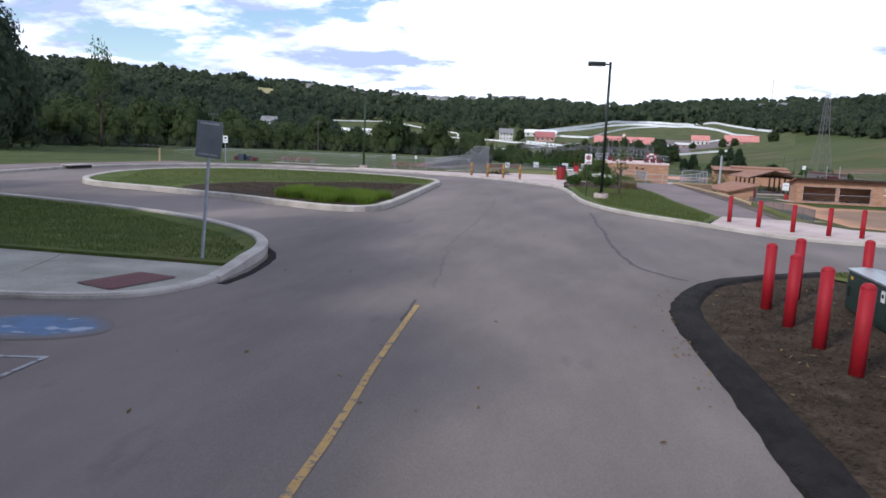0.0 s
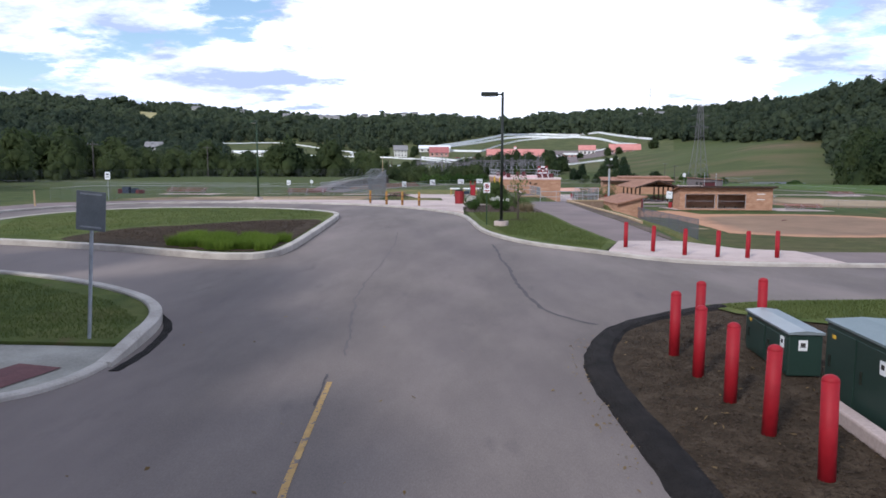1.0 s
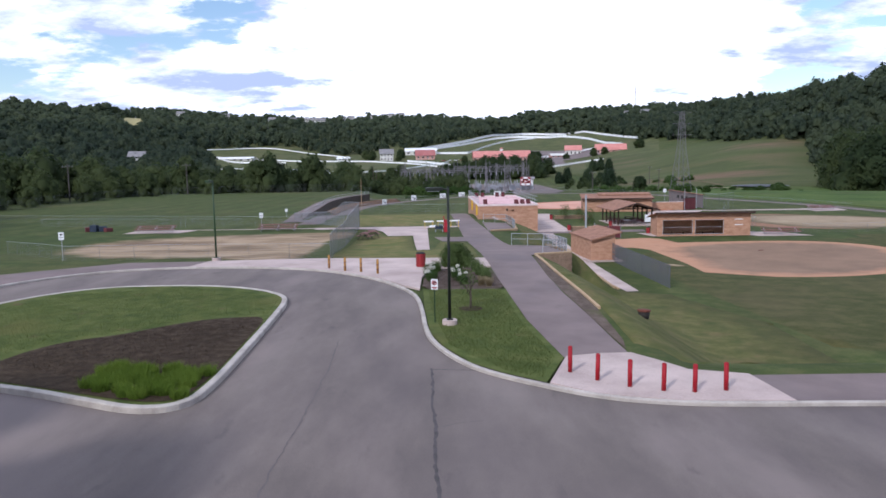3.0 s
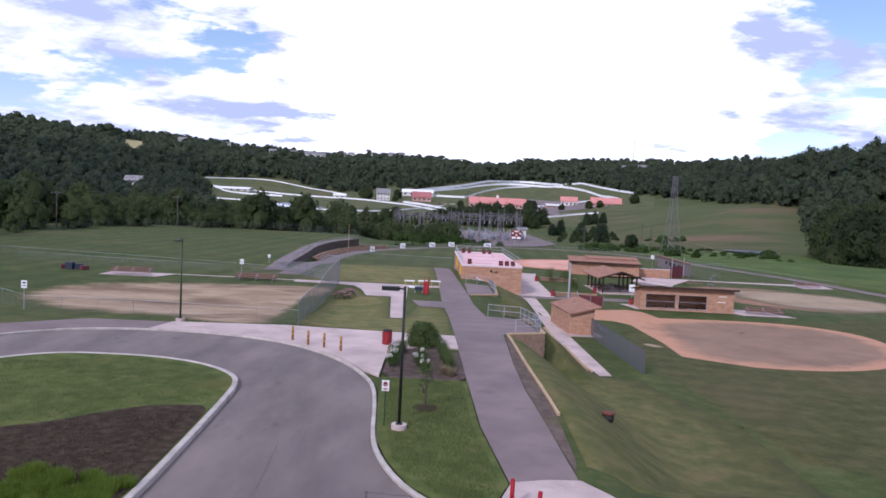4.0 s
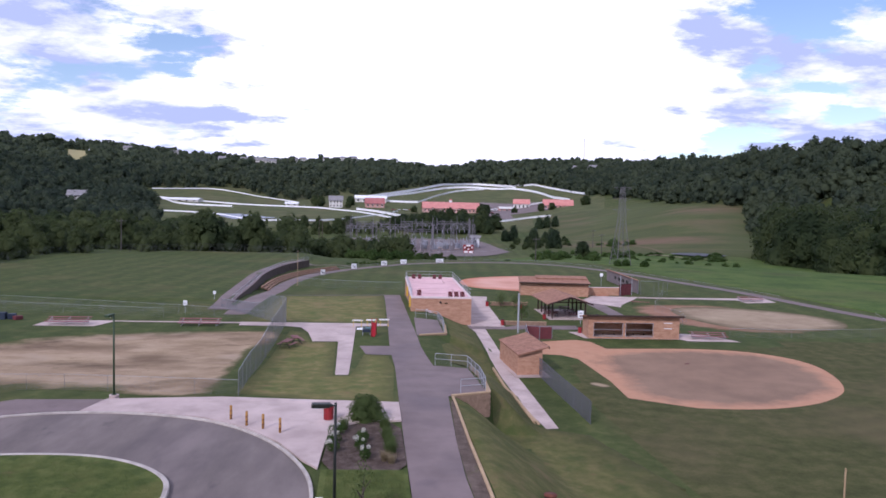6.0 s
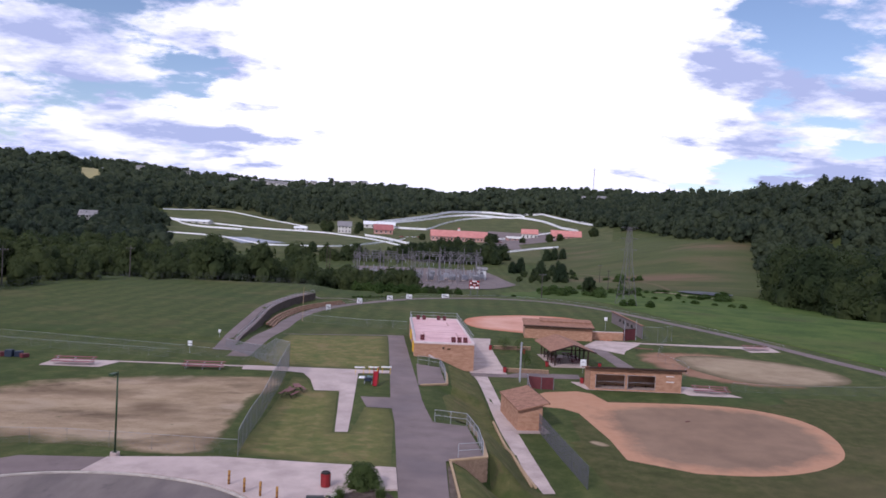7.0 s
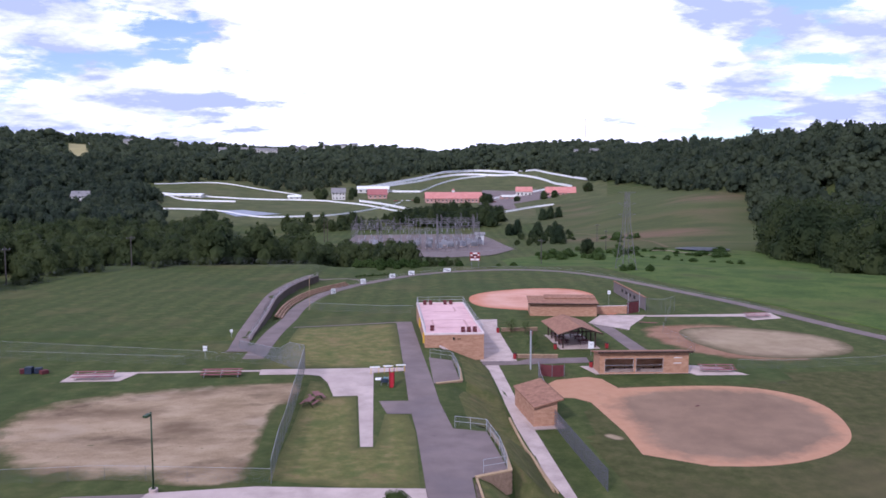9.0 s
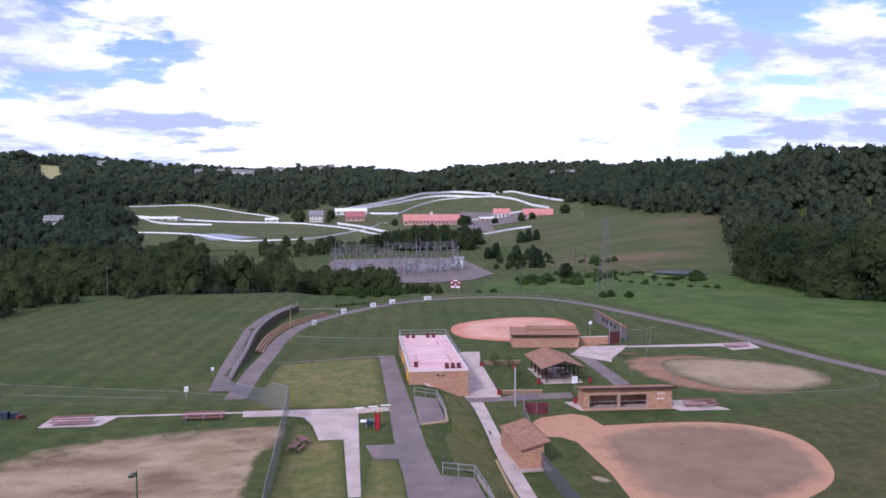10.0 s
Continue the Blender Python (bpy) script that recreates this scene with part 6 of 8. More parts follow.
SEATTAN = surface("tan_rust_planks", [(0.20, 0.10, 0.06), (0.34, 0.22, 0.14)], 1.5, 0.85, 12, 0.2)
terr = empty("terrace_seating")
for r in range(3):
    line = smooth_line([(-22.4 + 0.45 * r, 142.5 + 0.5 * r), (-23.2 + 0.45 * r, 153), (-23.0 + 0.45 * r, 162.5), (-21.5 + 0.45 * r, 174.5), (-18.4 + 0.5 * r, 183.6), (-13.7 + 0.5 * r, 193 - 0.3 * r)], 1)
    for a, b in zip(line, line[1:]):
        c = ((a[0] + b[0]) / 2, (a[1] + b[1]) / 2)
        box_part("seat_plank", terr, SEATTAN, (math.dist(a, b) - 0.05, 0.4, 0.3), (c[0], c[1], land(c[0] + 1.5, c[1]) + 0.75 - r * 0.3), rz=math.degrees(math.atan2(b[1] - a[1], b[0] - a[0]))) if r < 3 else None
tagged(terr, "curved tiers of tan and rust seating planks", "seating")


def outfield_board(w, h, label):
    root = empty("outfield_board")
    box_part("panel", root, WHITE, (w, 0.06, h), (0, 0, 0.3 + h / 2), bev=0.02)
    for k, (bx, bz, bw) in enumerate(((-0.15, 0.62, 0.45), (0.1, 0.40, 0.6), (0.18, 0.22, 0.3))):
        box_part("print", root, (SIGNBACK, KITBLUE, DKBRICK)[k], (w * bw, 0.01, h * 0.10), (w * bx, -0.037, 0.3 + h * bz))
    for x in (-w * 0.4, w * 0.4):
        rod_part("post", root, GALV, (x, 0.06, 0), (x, 0.06, 0.3 + h), 0.04, seg=6)
    return tagged(root, label, "sponsor board", "outfield boards")


for x, y, w, h, r in ((-15.0, 176.0, 1.1, 1.2, 62), (-9.1, 193.5, 1.4, 1.3, 52), (-1.8, 205.5, 1.7, 1.2, 42), (3.5, 212.2, 1.8, 1.2, 36), (14.1, 219.6, 2.2, 1.1, 20)):
    put(outfield_board(w, h, "white sponsor board on the outfield fence"), x, y, r * 0.45)


def scoreboard():
    root = empty("scoreboard")
    for x in (-1.1, 1.1):
        box_part("post", root, FENCEPOST, (0.14, 0.14, 3.4), (x, 0.16, 1.6))
    p = box_part("panel", root, BINRED, (3.1, 0.25, 2.6), (0, 0, 3.9), bev=0.04, label="red scoreboard face")
    for x, z, w, h in ((0, 4.95, 1.3, 0.42), (-1.1, 4.35, 0.5, 0.45), (1.1, 4.35, 0.5, 0.45), (-0.75, 3.0, 1.2, 0.6), (0.75, 3.0, 1.2, 0.6), (0, 3.85, 0.6, 0.35)):
        box_part("digit_panel", p, WHITE, (w, 0.03, h), (x, -0.15, z))
    for x, z in ((-0.4, 4.42), (0.45, 4.42), (-0.85, 3.7), (0.85, 3.7)):
        box_part("digit_panel", p, DARK, (0.62, 0.03, 0.42), (x, -0.17, z))
    return tagged(root, "red and white scoreboard on two posts beyond the outfield", "scoreboard")


put(scoreboard(), 23.3, 229.5, -4)
fp = empty("foul_pole")
rod_part("pole", fp, TIMBER, (0, 0, -0.2), (0, 0, 7.2), 0.045, seg=8)
put(fp, -17.6, 154.5)
tagged(fp, "thin pale yellowish foul pole at the fence corner", "foul pole")
pp = box_part("pitching_plate", None, DKBRICK, (0.61, 0.16, 0.06), (0, 0, 0.03), bev=0.01)
put(pp, 38.1, 88.0, 20, 0.02)
tagged(pp, "small dark pitching plate in the raked clay", "pitching plate")


# ---- foliage ----
def ico(sub):
    bm = bmesh.new()
    bmesh.ops.create_icosphere(bm, subdivisions=sub, radius=1.0)
    v = np.array([p.co[:] for p in bm.verts])
    f = np.array([[p.index for p in q.verts] for q in bm.faces])
    bm.free()
    return v, f


ICO1, ICO2 = ico(1), ico(2)


def cards(rng, centre, radius, count, size, squash=1.0, up=0.35):
    """Loose leaf clumps (triangles) scattered over a lobe's skin."""
    d = rng.normal(size=(count, 3))
    d[:, 2] += up
    d /= np.linalg.norm(d, axis=1)[:, None]
    r = radius * rng.uniform(0.80, 1.12, (count, 1))
    p = centre + d * r * np.array([1, 1, squash])
    a = rng.normal(size=(count, 3))
    a -= d * (a * d).sum(1)[:, None] * 0.7
    a /= np.linalg.norm(a, axis=1)[:, None]
    b = np.cross(a, d + rng.normal(size=(count, 3)) * 0.35)
    b /= np.linalg.norm(b, axis=1)[:, None] + 1e-9
    s = size * rng.uniform(0.6, 1.3, (count, 1))
    v = np.stack([p - a * s * 0.6, p + a * s * 0.6, p + b * s * 0.9], 1)
    turn = (np.cross(v[:, 1] - v[:, 0], v[:, 2] - v[:, 0]) * d).sum(1) < 0
    v[turn] = v[turn][:, [1, 0, 2]]
    nrm = d * 0.75 + np.array([0, 0, 0.55]) + rng.normal(size=(count, 3)) * 0.32
    nrm /= np.linalg.norm(nrm, axis=1)[:, None]
    return v.reshape(-1, 3), np.arange(count * 3).reshape(-1, 3), np.repeat(nrm, 3, 0)


def join(parts):
    vs, fs, ns, n = [], [], [], 0
    for v, f, nr in parts:
        vs.append(v)
        fs.append(f + n)
        ns.append(nr)
        n += len(v)
    return np.concatenate(vs), np.concatenate(fs), np.concatenate(ns)


def crown(seed, lobes, per_lobe, size, core=True, low=0.25, heart=0.80, lobe=1.0):
    """A leafy crown about 1 high and 1 wide standing on z = 0: overlapping lobes with ragged skins."""
    rng = np.random.default_rng(seed)
    parts = []
    for i in range(lobes):
        k = i / max(1, lobes - 1)
        z = low + 0.52 * k + rng.uniform(-0.05, 0.05)
        spread = 0.27 * (1 - abs(k - 0.35) * 1.15) * (2 - lobe)
        ang = i * 2.4 + rng.uniform(-0.5, 0.5)
        c = np.array([math.cos(ang) * spread, math.sin(ang) * spread, z])
        r = rng.uniform(0.17, 0.25) * lobe
        if core:
            v, f = ICO1
            nr = v * 0.75 + np.array([0, 0, 0.55])
            nr = nr / np.linalg.norm(nr, axis=1)[:, None]
            v = v * (r * heart) * (1 + rng.uniform(-0.20, 0.20, (len(v), 1))) + c
            parts.append((v, f, nr))
        parts.append(cards(rng, c, r, per_lobe, size))
    return join(parts)


def tri_mesh(name, v, f, material, nr=None):
    me = bpy.data.meshes.new(name)
    n = len(f)
    me.vertices.add(len(v))
    me.vertices.foreach_set("co", np.ascontiguousarray(v, dtype=np.float32).ravel())
    me.loops.add(3 * n)
    me.loops.foreach_set("vertex_index", np.ascontiguousarray(f, dtype=np.int32).ravel())
    me.polygons.add(n)
    me.polygons.foreach_set("loop_start", np.arange(0, 3 * n, 3, dtype=np.int32))
    me.update(calc_edges=True)
    if nr is not None:
        # soft outward normals, so that a crown shades as one leafy mass
        at = me.attributes.new("custom_normal", "FLOAT_VECTOR", "POINT")
        at.data.foreach_set("vector", np.ascontiguousarray(nr, dtype=np.float32).ravel())
    me.materials.append(material)
    return me


def tree_thing(name, seed, label, material, tall, wide, trunk=0.3, lobes=9, per=110, size=0.09, group="", core=True):
    root = empty(name)
    v, f, nr = crown(seed, lobes, per, size, core=core, low=trunk)
    v = v * np.array([wide, wide, tall])
    ob = new("crown", tri_mesh("crown", v, f, material, nr))
    ob.parent = root
    bm = bmesh.new()
    r = tall * 0.02 + 0.02
    add_rod(bm, (0, 0, -0.4), (0, 0, tall * 0.55), r, r * 0.5, 8)
    rng = random.Random(seed)
    for i in range(5):
        a = i * 1.26 + rng.uniform(-0.3, 0.3)
        z = tall * (trunk * 0.7 + 0.06 * i)
        add_rod(bm, (0, 0, z), (math.cos(a) * wide * 0.26, math.sin(a) * wide * 0.26, z + tall * 0.2), r * 0.45, r * 0.15, 6)
    part("trunk", bm, BARK, root, smooth=True)
    return tagged(root, label, "tree" if tall > 3 else "shrub", group)


def plant(thing, spots, sink=0.0, scale=(0.85, 1.2)):
    rng = random.Random(len(spots) * 7 + 3)
    for i, (x, y) in enumerate(spots):
        k = rng.uniform(*scale)
        m = pose(x, y, land(x, y) - sink, 0, 0, rng.uniform(0, 360))
        if i == 0:
            thing.matrix_world = m
        else:
            c = copy_thing(thing, m)
            c.matrix_basis = m @ Matrix.Diagonal((k, k, k * rng.uniform(0.9, 1.12), 1))


def woods(name, spots, lod, material, label, seed):
    """Many trees joined: stuff. spots: rows of x, y, height, width."""
    rng = np.random.default_rng(seed)
    protos = []
    for i in range(8):
        if lod < 0:
            protos.append(crown(seed + i, 9, 230, 0.042, low=0.14))
        elif lod == 0:
            protos.append(crown(seed + i, 8, 82, 0.066, low=0.16, heart=0.82))
        elif lod == 1:
            protos.append(crown(seed + i, 8, 27, 0.096, low=0.20, heart=0.82, lobe=0.85))
        else:
            protos.append(crown(seed + i, 4, 9, 0.16, low=0.28, heart=0.90, lobe=0.9))
    vs, fs, ns, n = [], [], [], 0
    for x, y, h, w in spots:
        v, f, nr = protos[rng.integers(8)]
        a = rng.uniform(0, math.tau)
        ca, sa = math.cos(a), math.sin(a)
        q = np.empty_like(v)
        broad = w * (1.15 if lod < 2 else 1.45)
        q[:, 0] = (v[:, 0] * ca - v[:, 1] * sa) * broad + x
        q[:, 1] = (v[:, 0] * sa + v[:, 1] * ca) * broad + y
        q[:, 2] = (v[:, 2] - 0.10) * h * 1.08 + land(x, y)
        vs.append(q)
        fs.append(f + n)
        ns.append(np.stack([nr[:, 0] * ca - nr[:, 1] * sa, nr[:, 0] * sa + nr[:, 1] * ca, nr[:, 2]], 1))
        n += len(v)
    ob = new(name, tri_mesh(name, np.concatenate(vs), np.concatenate(fs), material, np.concatenate(ns)))
    return tagged(ob, label, "woodland", kind="stuff")


def scatter(az0, az1, d0, d1, gap, high, seed, keep=None):
    """Jittered rows of trees in a sector seen from the road corner."""
    rng = random.Random(seed)
    out = []
    d = d0
    while d < d1:
        step = math.degrees(gap / d)
        az = az0 + rng.uniform(0, step)
        while az < az1:
            dd, aa = d + rng.uniform(-0.4, 0.4) * gap, az + rng.uniform(-0.4, 0.4) * step
            x, y = 4 + dd * math.sin(radians(aa)), 3 + dd * math.cos(radians(aa))
            if keep is None or keep(aa, dd, x, y):
                h = high * rng.choice((0.7, 0.85, 0.95, 1.05, 1.2, 1.35)) * rng.uniform(0.9, 1.1) * (1 + 0.45 * noise.noise((x * 0.016, y * 0.016, 5.1)))
                out.append((x, y, h, h * rng.uniform(0.75, 1.05)))
            az += step
        d += gap * 0.9
    return out


WOODEDGE = [(-20, 885), (-19, 905), (-15, 925), (-12, 890), (-9.7, 838), (-8.7, 812), (-6.5, 850), (-4.2, 880), (-0.2, 950), (2.4, 1015), (4.6, 1092), (7.5, 1085), (8.6, 1040), (9.7, 1004), (13.8, 860), (15.5, 830)]


def open_ground(az, d, x, y):
    """Clearings kept free of trees."""
    if -19.5 + 0.9 * math.sin(d / 37) < az < 15.5 and 470 < d < lerp_table(WOODEDGE, az) + 8 * math.sin(az * 5):
        return False
    if -25.1 + 0.25 * math.sin(d / 31) < az < -22.9 + 0.2 * math.sin(d / 23) and 1050 < d < 1700:
        return False
    return True


def behind_fence(line, lo, hi, gap, high, seed):
    """Jittered rows of trees just outside a fence."""
    rng = random.Random(seed)
    out = []
    for a, b in zip(line, line[1:]):
        a, b = Vector(a), Vector(b)
        t = (b - a).normalized()
        away = Vector((t.y, -t.x))
        for i in range(max(1, int((b - a).length / gap))):
            off = lo
            while off < hi:
                p = a + t * (gap * (i + rng.uniform(0, 1))) + away * (off + rng.uniform(0, gap * 0.6))
                h = high * rng.uniform(0.65, 1.25) * (0.75 + 0.25 * min(1.0, off / 14))
                out.append((p.x, p.y, h, h * rng.uniform(0.75, 1.05)))
                off += gap
    return out


woods("woods", scatter(-45, -8.5, 243, 470, 10.6, 10.8, 11, lambda a, d, x, y: open_ground(a, d, x, y) and not (x > -95 and y < 232) and (a < -12 or d < 330) and not (-14 < a < -11 and d > 335)), 0, LEAF, "dark broadleaf belt behind the west field", 100)
woods("woods", scatter(-50, -30, 200, 243, 10, 12, 12, lambda a, d, x, y: x < -100 or a < -38), 0, LEAF, "dark broadleaf trees beside the west field", 110)
woods("woods", behind_fence(WESTFENCE[3:], 4, 34, 7.5, 9.5, 33), 0, LEAF, "dense trees close behind the outfield fence", 105)
woods("woods", scatter(-13, -0.2, 262, 300, 7, 9.5, 13), 0, LEAF, "scrubby trees before the substation", 120)
woods("scrub", scatter(-0.6, 3.6, 266, 284, 5.5, 4.2, 23), 0, LEAF, "low shrubs before the gravel yard", 125)
woods("woods", scatter(-19.6, 16, 805, 1060, 15, 13, 34, open_ground), 1, LEAFHAZE, "woods coming down to the upper paddock fence", 135)
woods("woods", scatter(-44, -18.5, 470, 1060, 15.5, 15, 14, open_ground), 1, LEAFHAZE, "wooded valley side", 130)
woods("woods", scatter(-43, 16, 1040, 1880, 20, 18, 15, open_ground), 2, LEAFHAZE, "continuous broadleaf woods on the far ridge", 140)
woods("woods", scatter(11.5, 41, 405, 1180, 11.4, 14.5, 16, lambda a, d, x, y: lerp_table(EASTFOOT, a) + 20 + max(0, 20 - a) * 40 < d < lerp_table([(18, 1180), (24, 860), (31, 640)], a)), 1, LEAFHAZE, "dark broadleaf woods on the eastern ridge", 150)
woods("woods", scatter(27.0, 42, 250, 400, 9, 19, 17, lambda a, d, x, y: d > 250 + max(0, 34 - a) * 12), -1, LEAF, "dense trees at the edge of the green meadow", 160)
woods("scrub", [(x, y, h, w * 2.3) for x, y, h, w in scatter(13, 25, 296, 345, 6, 1.9, 18, lambda a, d, x, y: noise.noise((x * 0.05, y * 0.05, 2.2)) > 0.12)], 0, SHRUB, "low scrub in the meadow", 170)
woods("scrub", [(x, y, h, w * 1.7) for x, y, h, w in scatter(8, 17, 296, 420, 7.5, 3.4, 19, lambda a, d, x, y: noise.noise((x * 0.035, y * 0.035, 7.7)) > 0.02 and x > 55)], 0, SHRUB, "low scrub beside the substation", 180)
woods("woods", scatter(-0.5, 6.6, 492, 545, 8, 11, 20), 0, LEAF, "trees behind the substation", 190)
woods("woods", scatter(26.8, 36, 396, 470, 9.5, 13, 46), 1, LEAFHAZE, "trees between the meadow edge and the ridge", 165)
woods("woods", scatter(25.5, 37, 440, 600, 8.6, 11.5, 47), 1, LEAFHAZE, "close-set trees on the steep end of the ridge", 167)
woods("scrub", scatter(8.4, 12.4, 372, 438, 6.5, 4.4, 44, lambda a, d, x, y: noise.noise((x * 0.05, y * 0.05, 3.3)) > -0.05), 0, LEAF, "low dark scrub round the evergreens", 185)
woods("scrub", scatter(-10, -1, 470, 520, 11, 6, 21), 1, LEAF, "scrub behind the substation", 195)
woods("scrub", [(x, 236.5 + 0.6 * math.sin(x), 3.0 + 0.5 * math.sin(x * 1.7), 2.6) for x in np.arange(-14, 6, 0.9)], 1, SHRUB, "low rough hedge behind the outfield path", 200)
woods("scrub", [(x, 209.5 + 0.55 * (x + 12), 0.9 + 0.2 * math.sin(x * 2.3), 1.2) for x in np.arange(-12, -2.5, 1.1)], 1, SHRUB, "small bushes beside the outfield path", 210)

big = tree_thing("oak_tree", 5, "tall dark broadleaf tree beside the west field", LEAFHAZE, 23, 16, 0.14, lobes=16, per=520, size=0.034, group="large trees")
plant(big, [(-81, 87), (-88, 84), (-93, 92), (-90, 101), (-100, 100), (-98, 82), (-99, 110)], 0.3, (0.9, 1.15))
thin = tree_thing("thin_tree", 8, "thin light-leaved tree above the woods", LEAF, 18.6, 8.5, 0.42, lobes=12, per=120, size=0.032, core=False)
plant(thin, [(-93.8, 135)], 0.2)
con = tree_thing("evergreen_tree", 3, "dark broad evergreen tree beyond the outfield", NEEDLE, 12.5, 9.0, 0.05, lobes=15, per=110, size=0.05, group="evergreens")
plant(con, [(79, 374), (61.6, 436), (67, 440), (76, 420), (83, 424), (88, 430), (108, 520), (95, 512), (101, 516)], 0.3, (0.7, 0.95))
blt = tree_thing("broadleaf_tree", 21, "rounded broadleaf tree in the valley", LEAF, 12, 11, 0.12, lobes=9, per=150, size=0.062, group="valley trees")
plant(blt, [(-42, 488), (-36, 492), (-6, 512), (4, 516), (12, 530), (20, 526), (28, 533), (37, 532), (46, 528), (58, 528), (24, 545), (52, 540), (80.0, 318), (-10, 505), (-48, 470), (104, 700), (128, 690), (138, 690), (172, 700), (8, 698), (70, 690), (76, 694), (74, 716), (-58, 776), (-95, 778), (-88, 772), (-84, 730), (-89, 733), (-57, 741)], 0.3, (0.7, 1.15))
bush = tree_thing("bush", 31, "green bush on the meadow edge", SHRUB, 2.4, 3.2, 0.1, lobes=8, per=60, size=0.13, group="bushes")
plant(bush, [(68, 222), (71, 224), (76, 221), (14, 250), (8, 246), (20, 252), (-6, 228), (-1, 231), (4, 233), (34, 258), (40, 262)], 0.1)

# young trees and plants near the paths
PALESHRUB = leafy("pale_young_leaves", [(0.05, 0.08, 0.025), (0.08, 0.12, 0.035), (0.12, 0.16, 0.055)])
young = tree_thing("young_tree", 41, "slender young tree staked on the grass bank", PALESHRUB, 2.5, 1.5, 0.36, lobes=7, per=30, size=0.055, core=False)
plant(young, [(3.35, 37.2)], -0.1)
ring = sheet("mulch_ring", [(3.35 + 0.6 * math.cos(a * math.tau / 14), 37.2 + 0.6 * math.sin(a * math.tau / 14)) for a in range(14)], 0.15, MULCH, "small ring of mulch round the young tree", "mulch bed")
plz = tree_thing("small_tree", 43, "small open-crowned tree on the lawn", PALESHRUB, 2.7, 3.0, 0.32, lobes=9, per=70, size=0.045, core=False, group="plaza trees")
plant(plz, [(21.3, 130.5), (23.6, 129.5), (22.6, 114.8)], 0.0)
holly = tree_thing("holly_shrub", 44, "dense rounded green shrub at the forecourt corner", PALESHRUB, 2.3, 2.9, 0.0, lobes=14, per=420, size=0.04)
plant(holly, [(2.6, 52.2)], -0.05)
for i, (x, y) in enumerate(((1.0, 47.2), (2.6, 47.6), (2.55, 46.2), (3.0, 44.6), (1.0, 45.6), (0.95, 48.8))):
    sh2 = empty("flowering_shrub")
    rng = np.random.default_rng(60 + i)
    v, f, nr = join([cards(rng, np.array([rng.uniform(-0.25, 0.25), rng.uniform(-0.25, 0.25), 0.32]), 0.30, 260, 0.065) for _ in range(3)])
    ob = new("foliage", tri_mesh("foliage", v, f, SHRUB)); ob.parent = sh2
    for _ in range(4):
        v, f, nr = cards(rng, np.array([rng.uniform(-0.3, 0.3), rng.uniform(-0.3, 0.3), 0.64]), 0.11, 44, 0.06)
        ob = new("flower_head", tri_mesh("flower_head", v, f, BLOSSOM)); ob.parent = sh2
    sh2.matrix_world = pose(x, y, land(x, y) + 0.1)
    tagged(sh2, "low green shrub with creamy white flower heads", "shrub", "flowering shrubs")


def blades(rng, cx, cy, cz, count, length, spread, lean, width):
    """Arching grass blades as thin triangles."""
    a = rng.uniform(0, math.tau, count)
    r = spread * np.sqrt(rng.uniform(0, 1, count))
    base = np.stack([cx + r * np.cos(a), cy + r * np.sin(a), np.full(count, cz)], 1)
    b = rng.uniform(0, math.tau, count)
    l = length * rng.uniform(0.6, 1.15, count)
    k = lean * rng.uniform(0.3, 1.2, count)
    tip = base + np.stack([np.cos(b) * k * l, np.sin(b) * k * l, l], 1)
    side = np.stack([-np.sin(b), np.cos(b), np.zeros(count)], 1) * width
    v = np.stack([base - side, base + side, tip], 1).reshape(-1, 3)
    return v, np.arange(count * 3).reshape(-1, 3)


def grass_clump(mat, length, spread, count, label, cat="ornamental grass", group=""):
    root = empty("ornamental_grass")
    rng = np.random.default_rng(count)
    v, f = blades(rng, 0, 0, 0, count, length, spread, 0.55, 0.012)
    ob = new("blades", tri_mesh("blades", v, f, mat))
    ob.parent = root
    return tagged(root, label, cat, group)


rr = random.Random(5)
gc = grass_clump(LIME, 0.36, 0.3, 380, "bright lime-green clump of grass in the island bed", group="lime grasses")
first_clump = True
for j in range(4):
    for i in range(9):
        x = -9.5 + i * 0.43 + rr.uniform(-0.22, 0.22)
        y = lerp_table([(-9.5, 25.2), (-7.6, 24.4), (-6.2, 24.35)], x) + j * 0.72 + rr.uniform(-0.2, 0.25)
        m = pose(x, y, land(x, y) + 0.225, 0, 0, rr.uniform(0, 360))
        if first_clump:
            gc.matrix_world, first_clump = m, False
        else:
            copy_thing(gc, m)
tg = grass_clump(TANGRASS, 0.55, 0.16, 420, "tuft of dry tan ornamental grass in the shrub bed", group="dry grasses")
spots = [(4.5, 43.9), (4.1, 44.3)]
tg.matrix_world = pose(*spots[0], land(*spots[0]) + 0.1)
for x, y in spots[1:]:
    copy_thing(tg, pose(x, y, land(x, y) + 0.1, 0, 0, rr.uniform(0, 360)))
gg = grass_clump(PALESHRUB, 0.75, 0.28, 500, "green clump of tall grass in the shrub bed", group="green grasses")
spots = [(4.4, 45.6), (4.3, 46.9), (4.1, 48.3), (3.9, 50.4), (1.3, 50.0)]
gg.matrix_world = pose(*spots[0], land(*spots[0]) + 0.1)
for x, y in spots[1:]:
    copy_thing(gg, pose(x, y, land(x, y) + 0.1, 0, 0, rr.uniform(0, 360)))


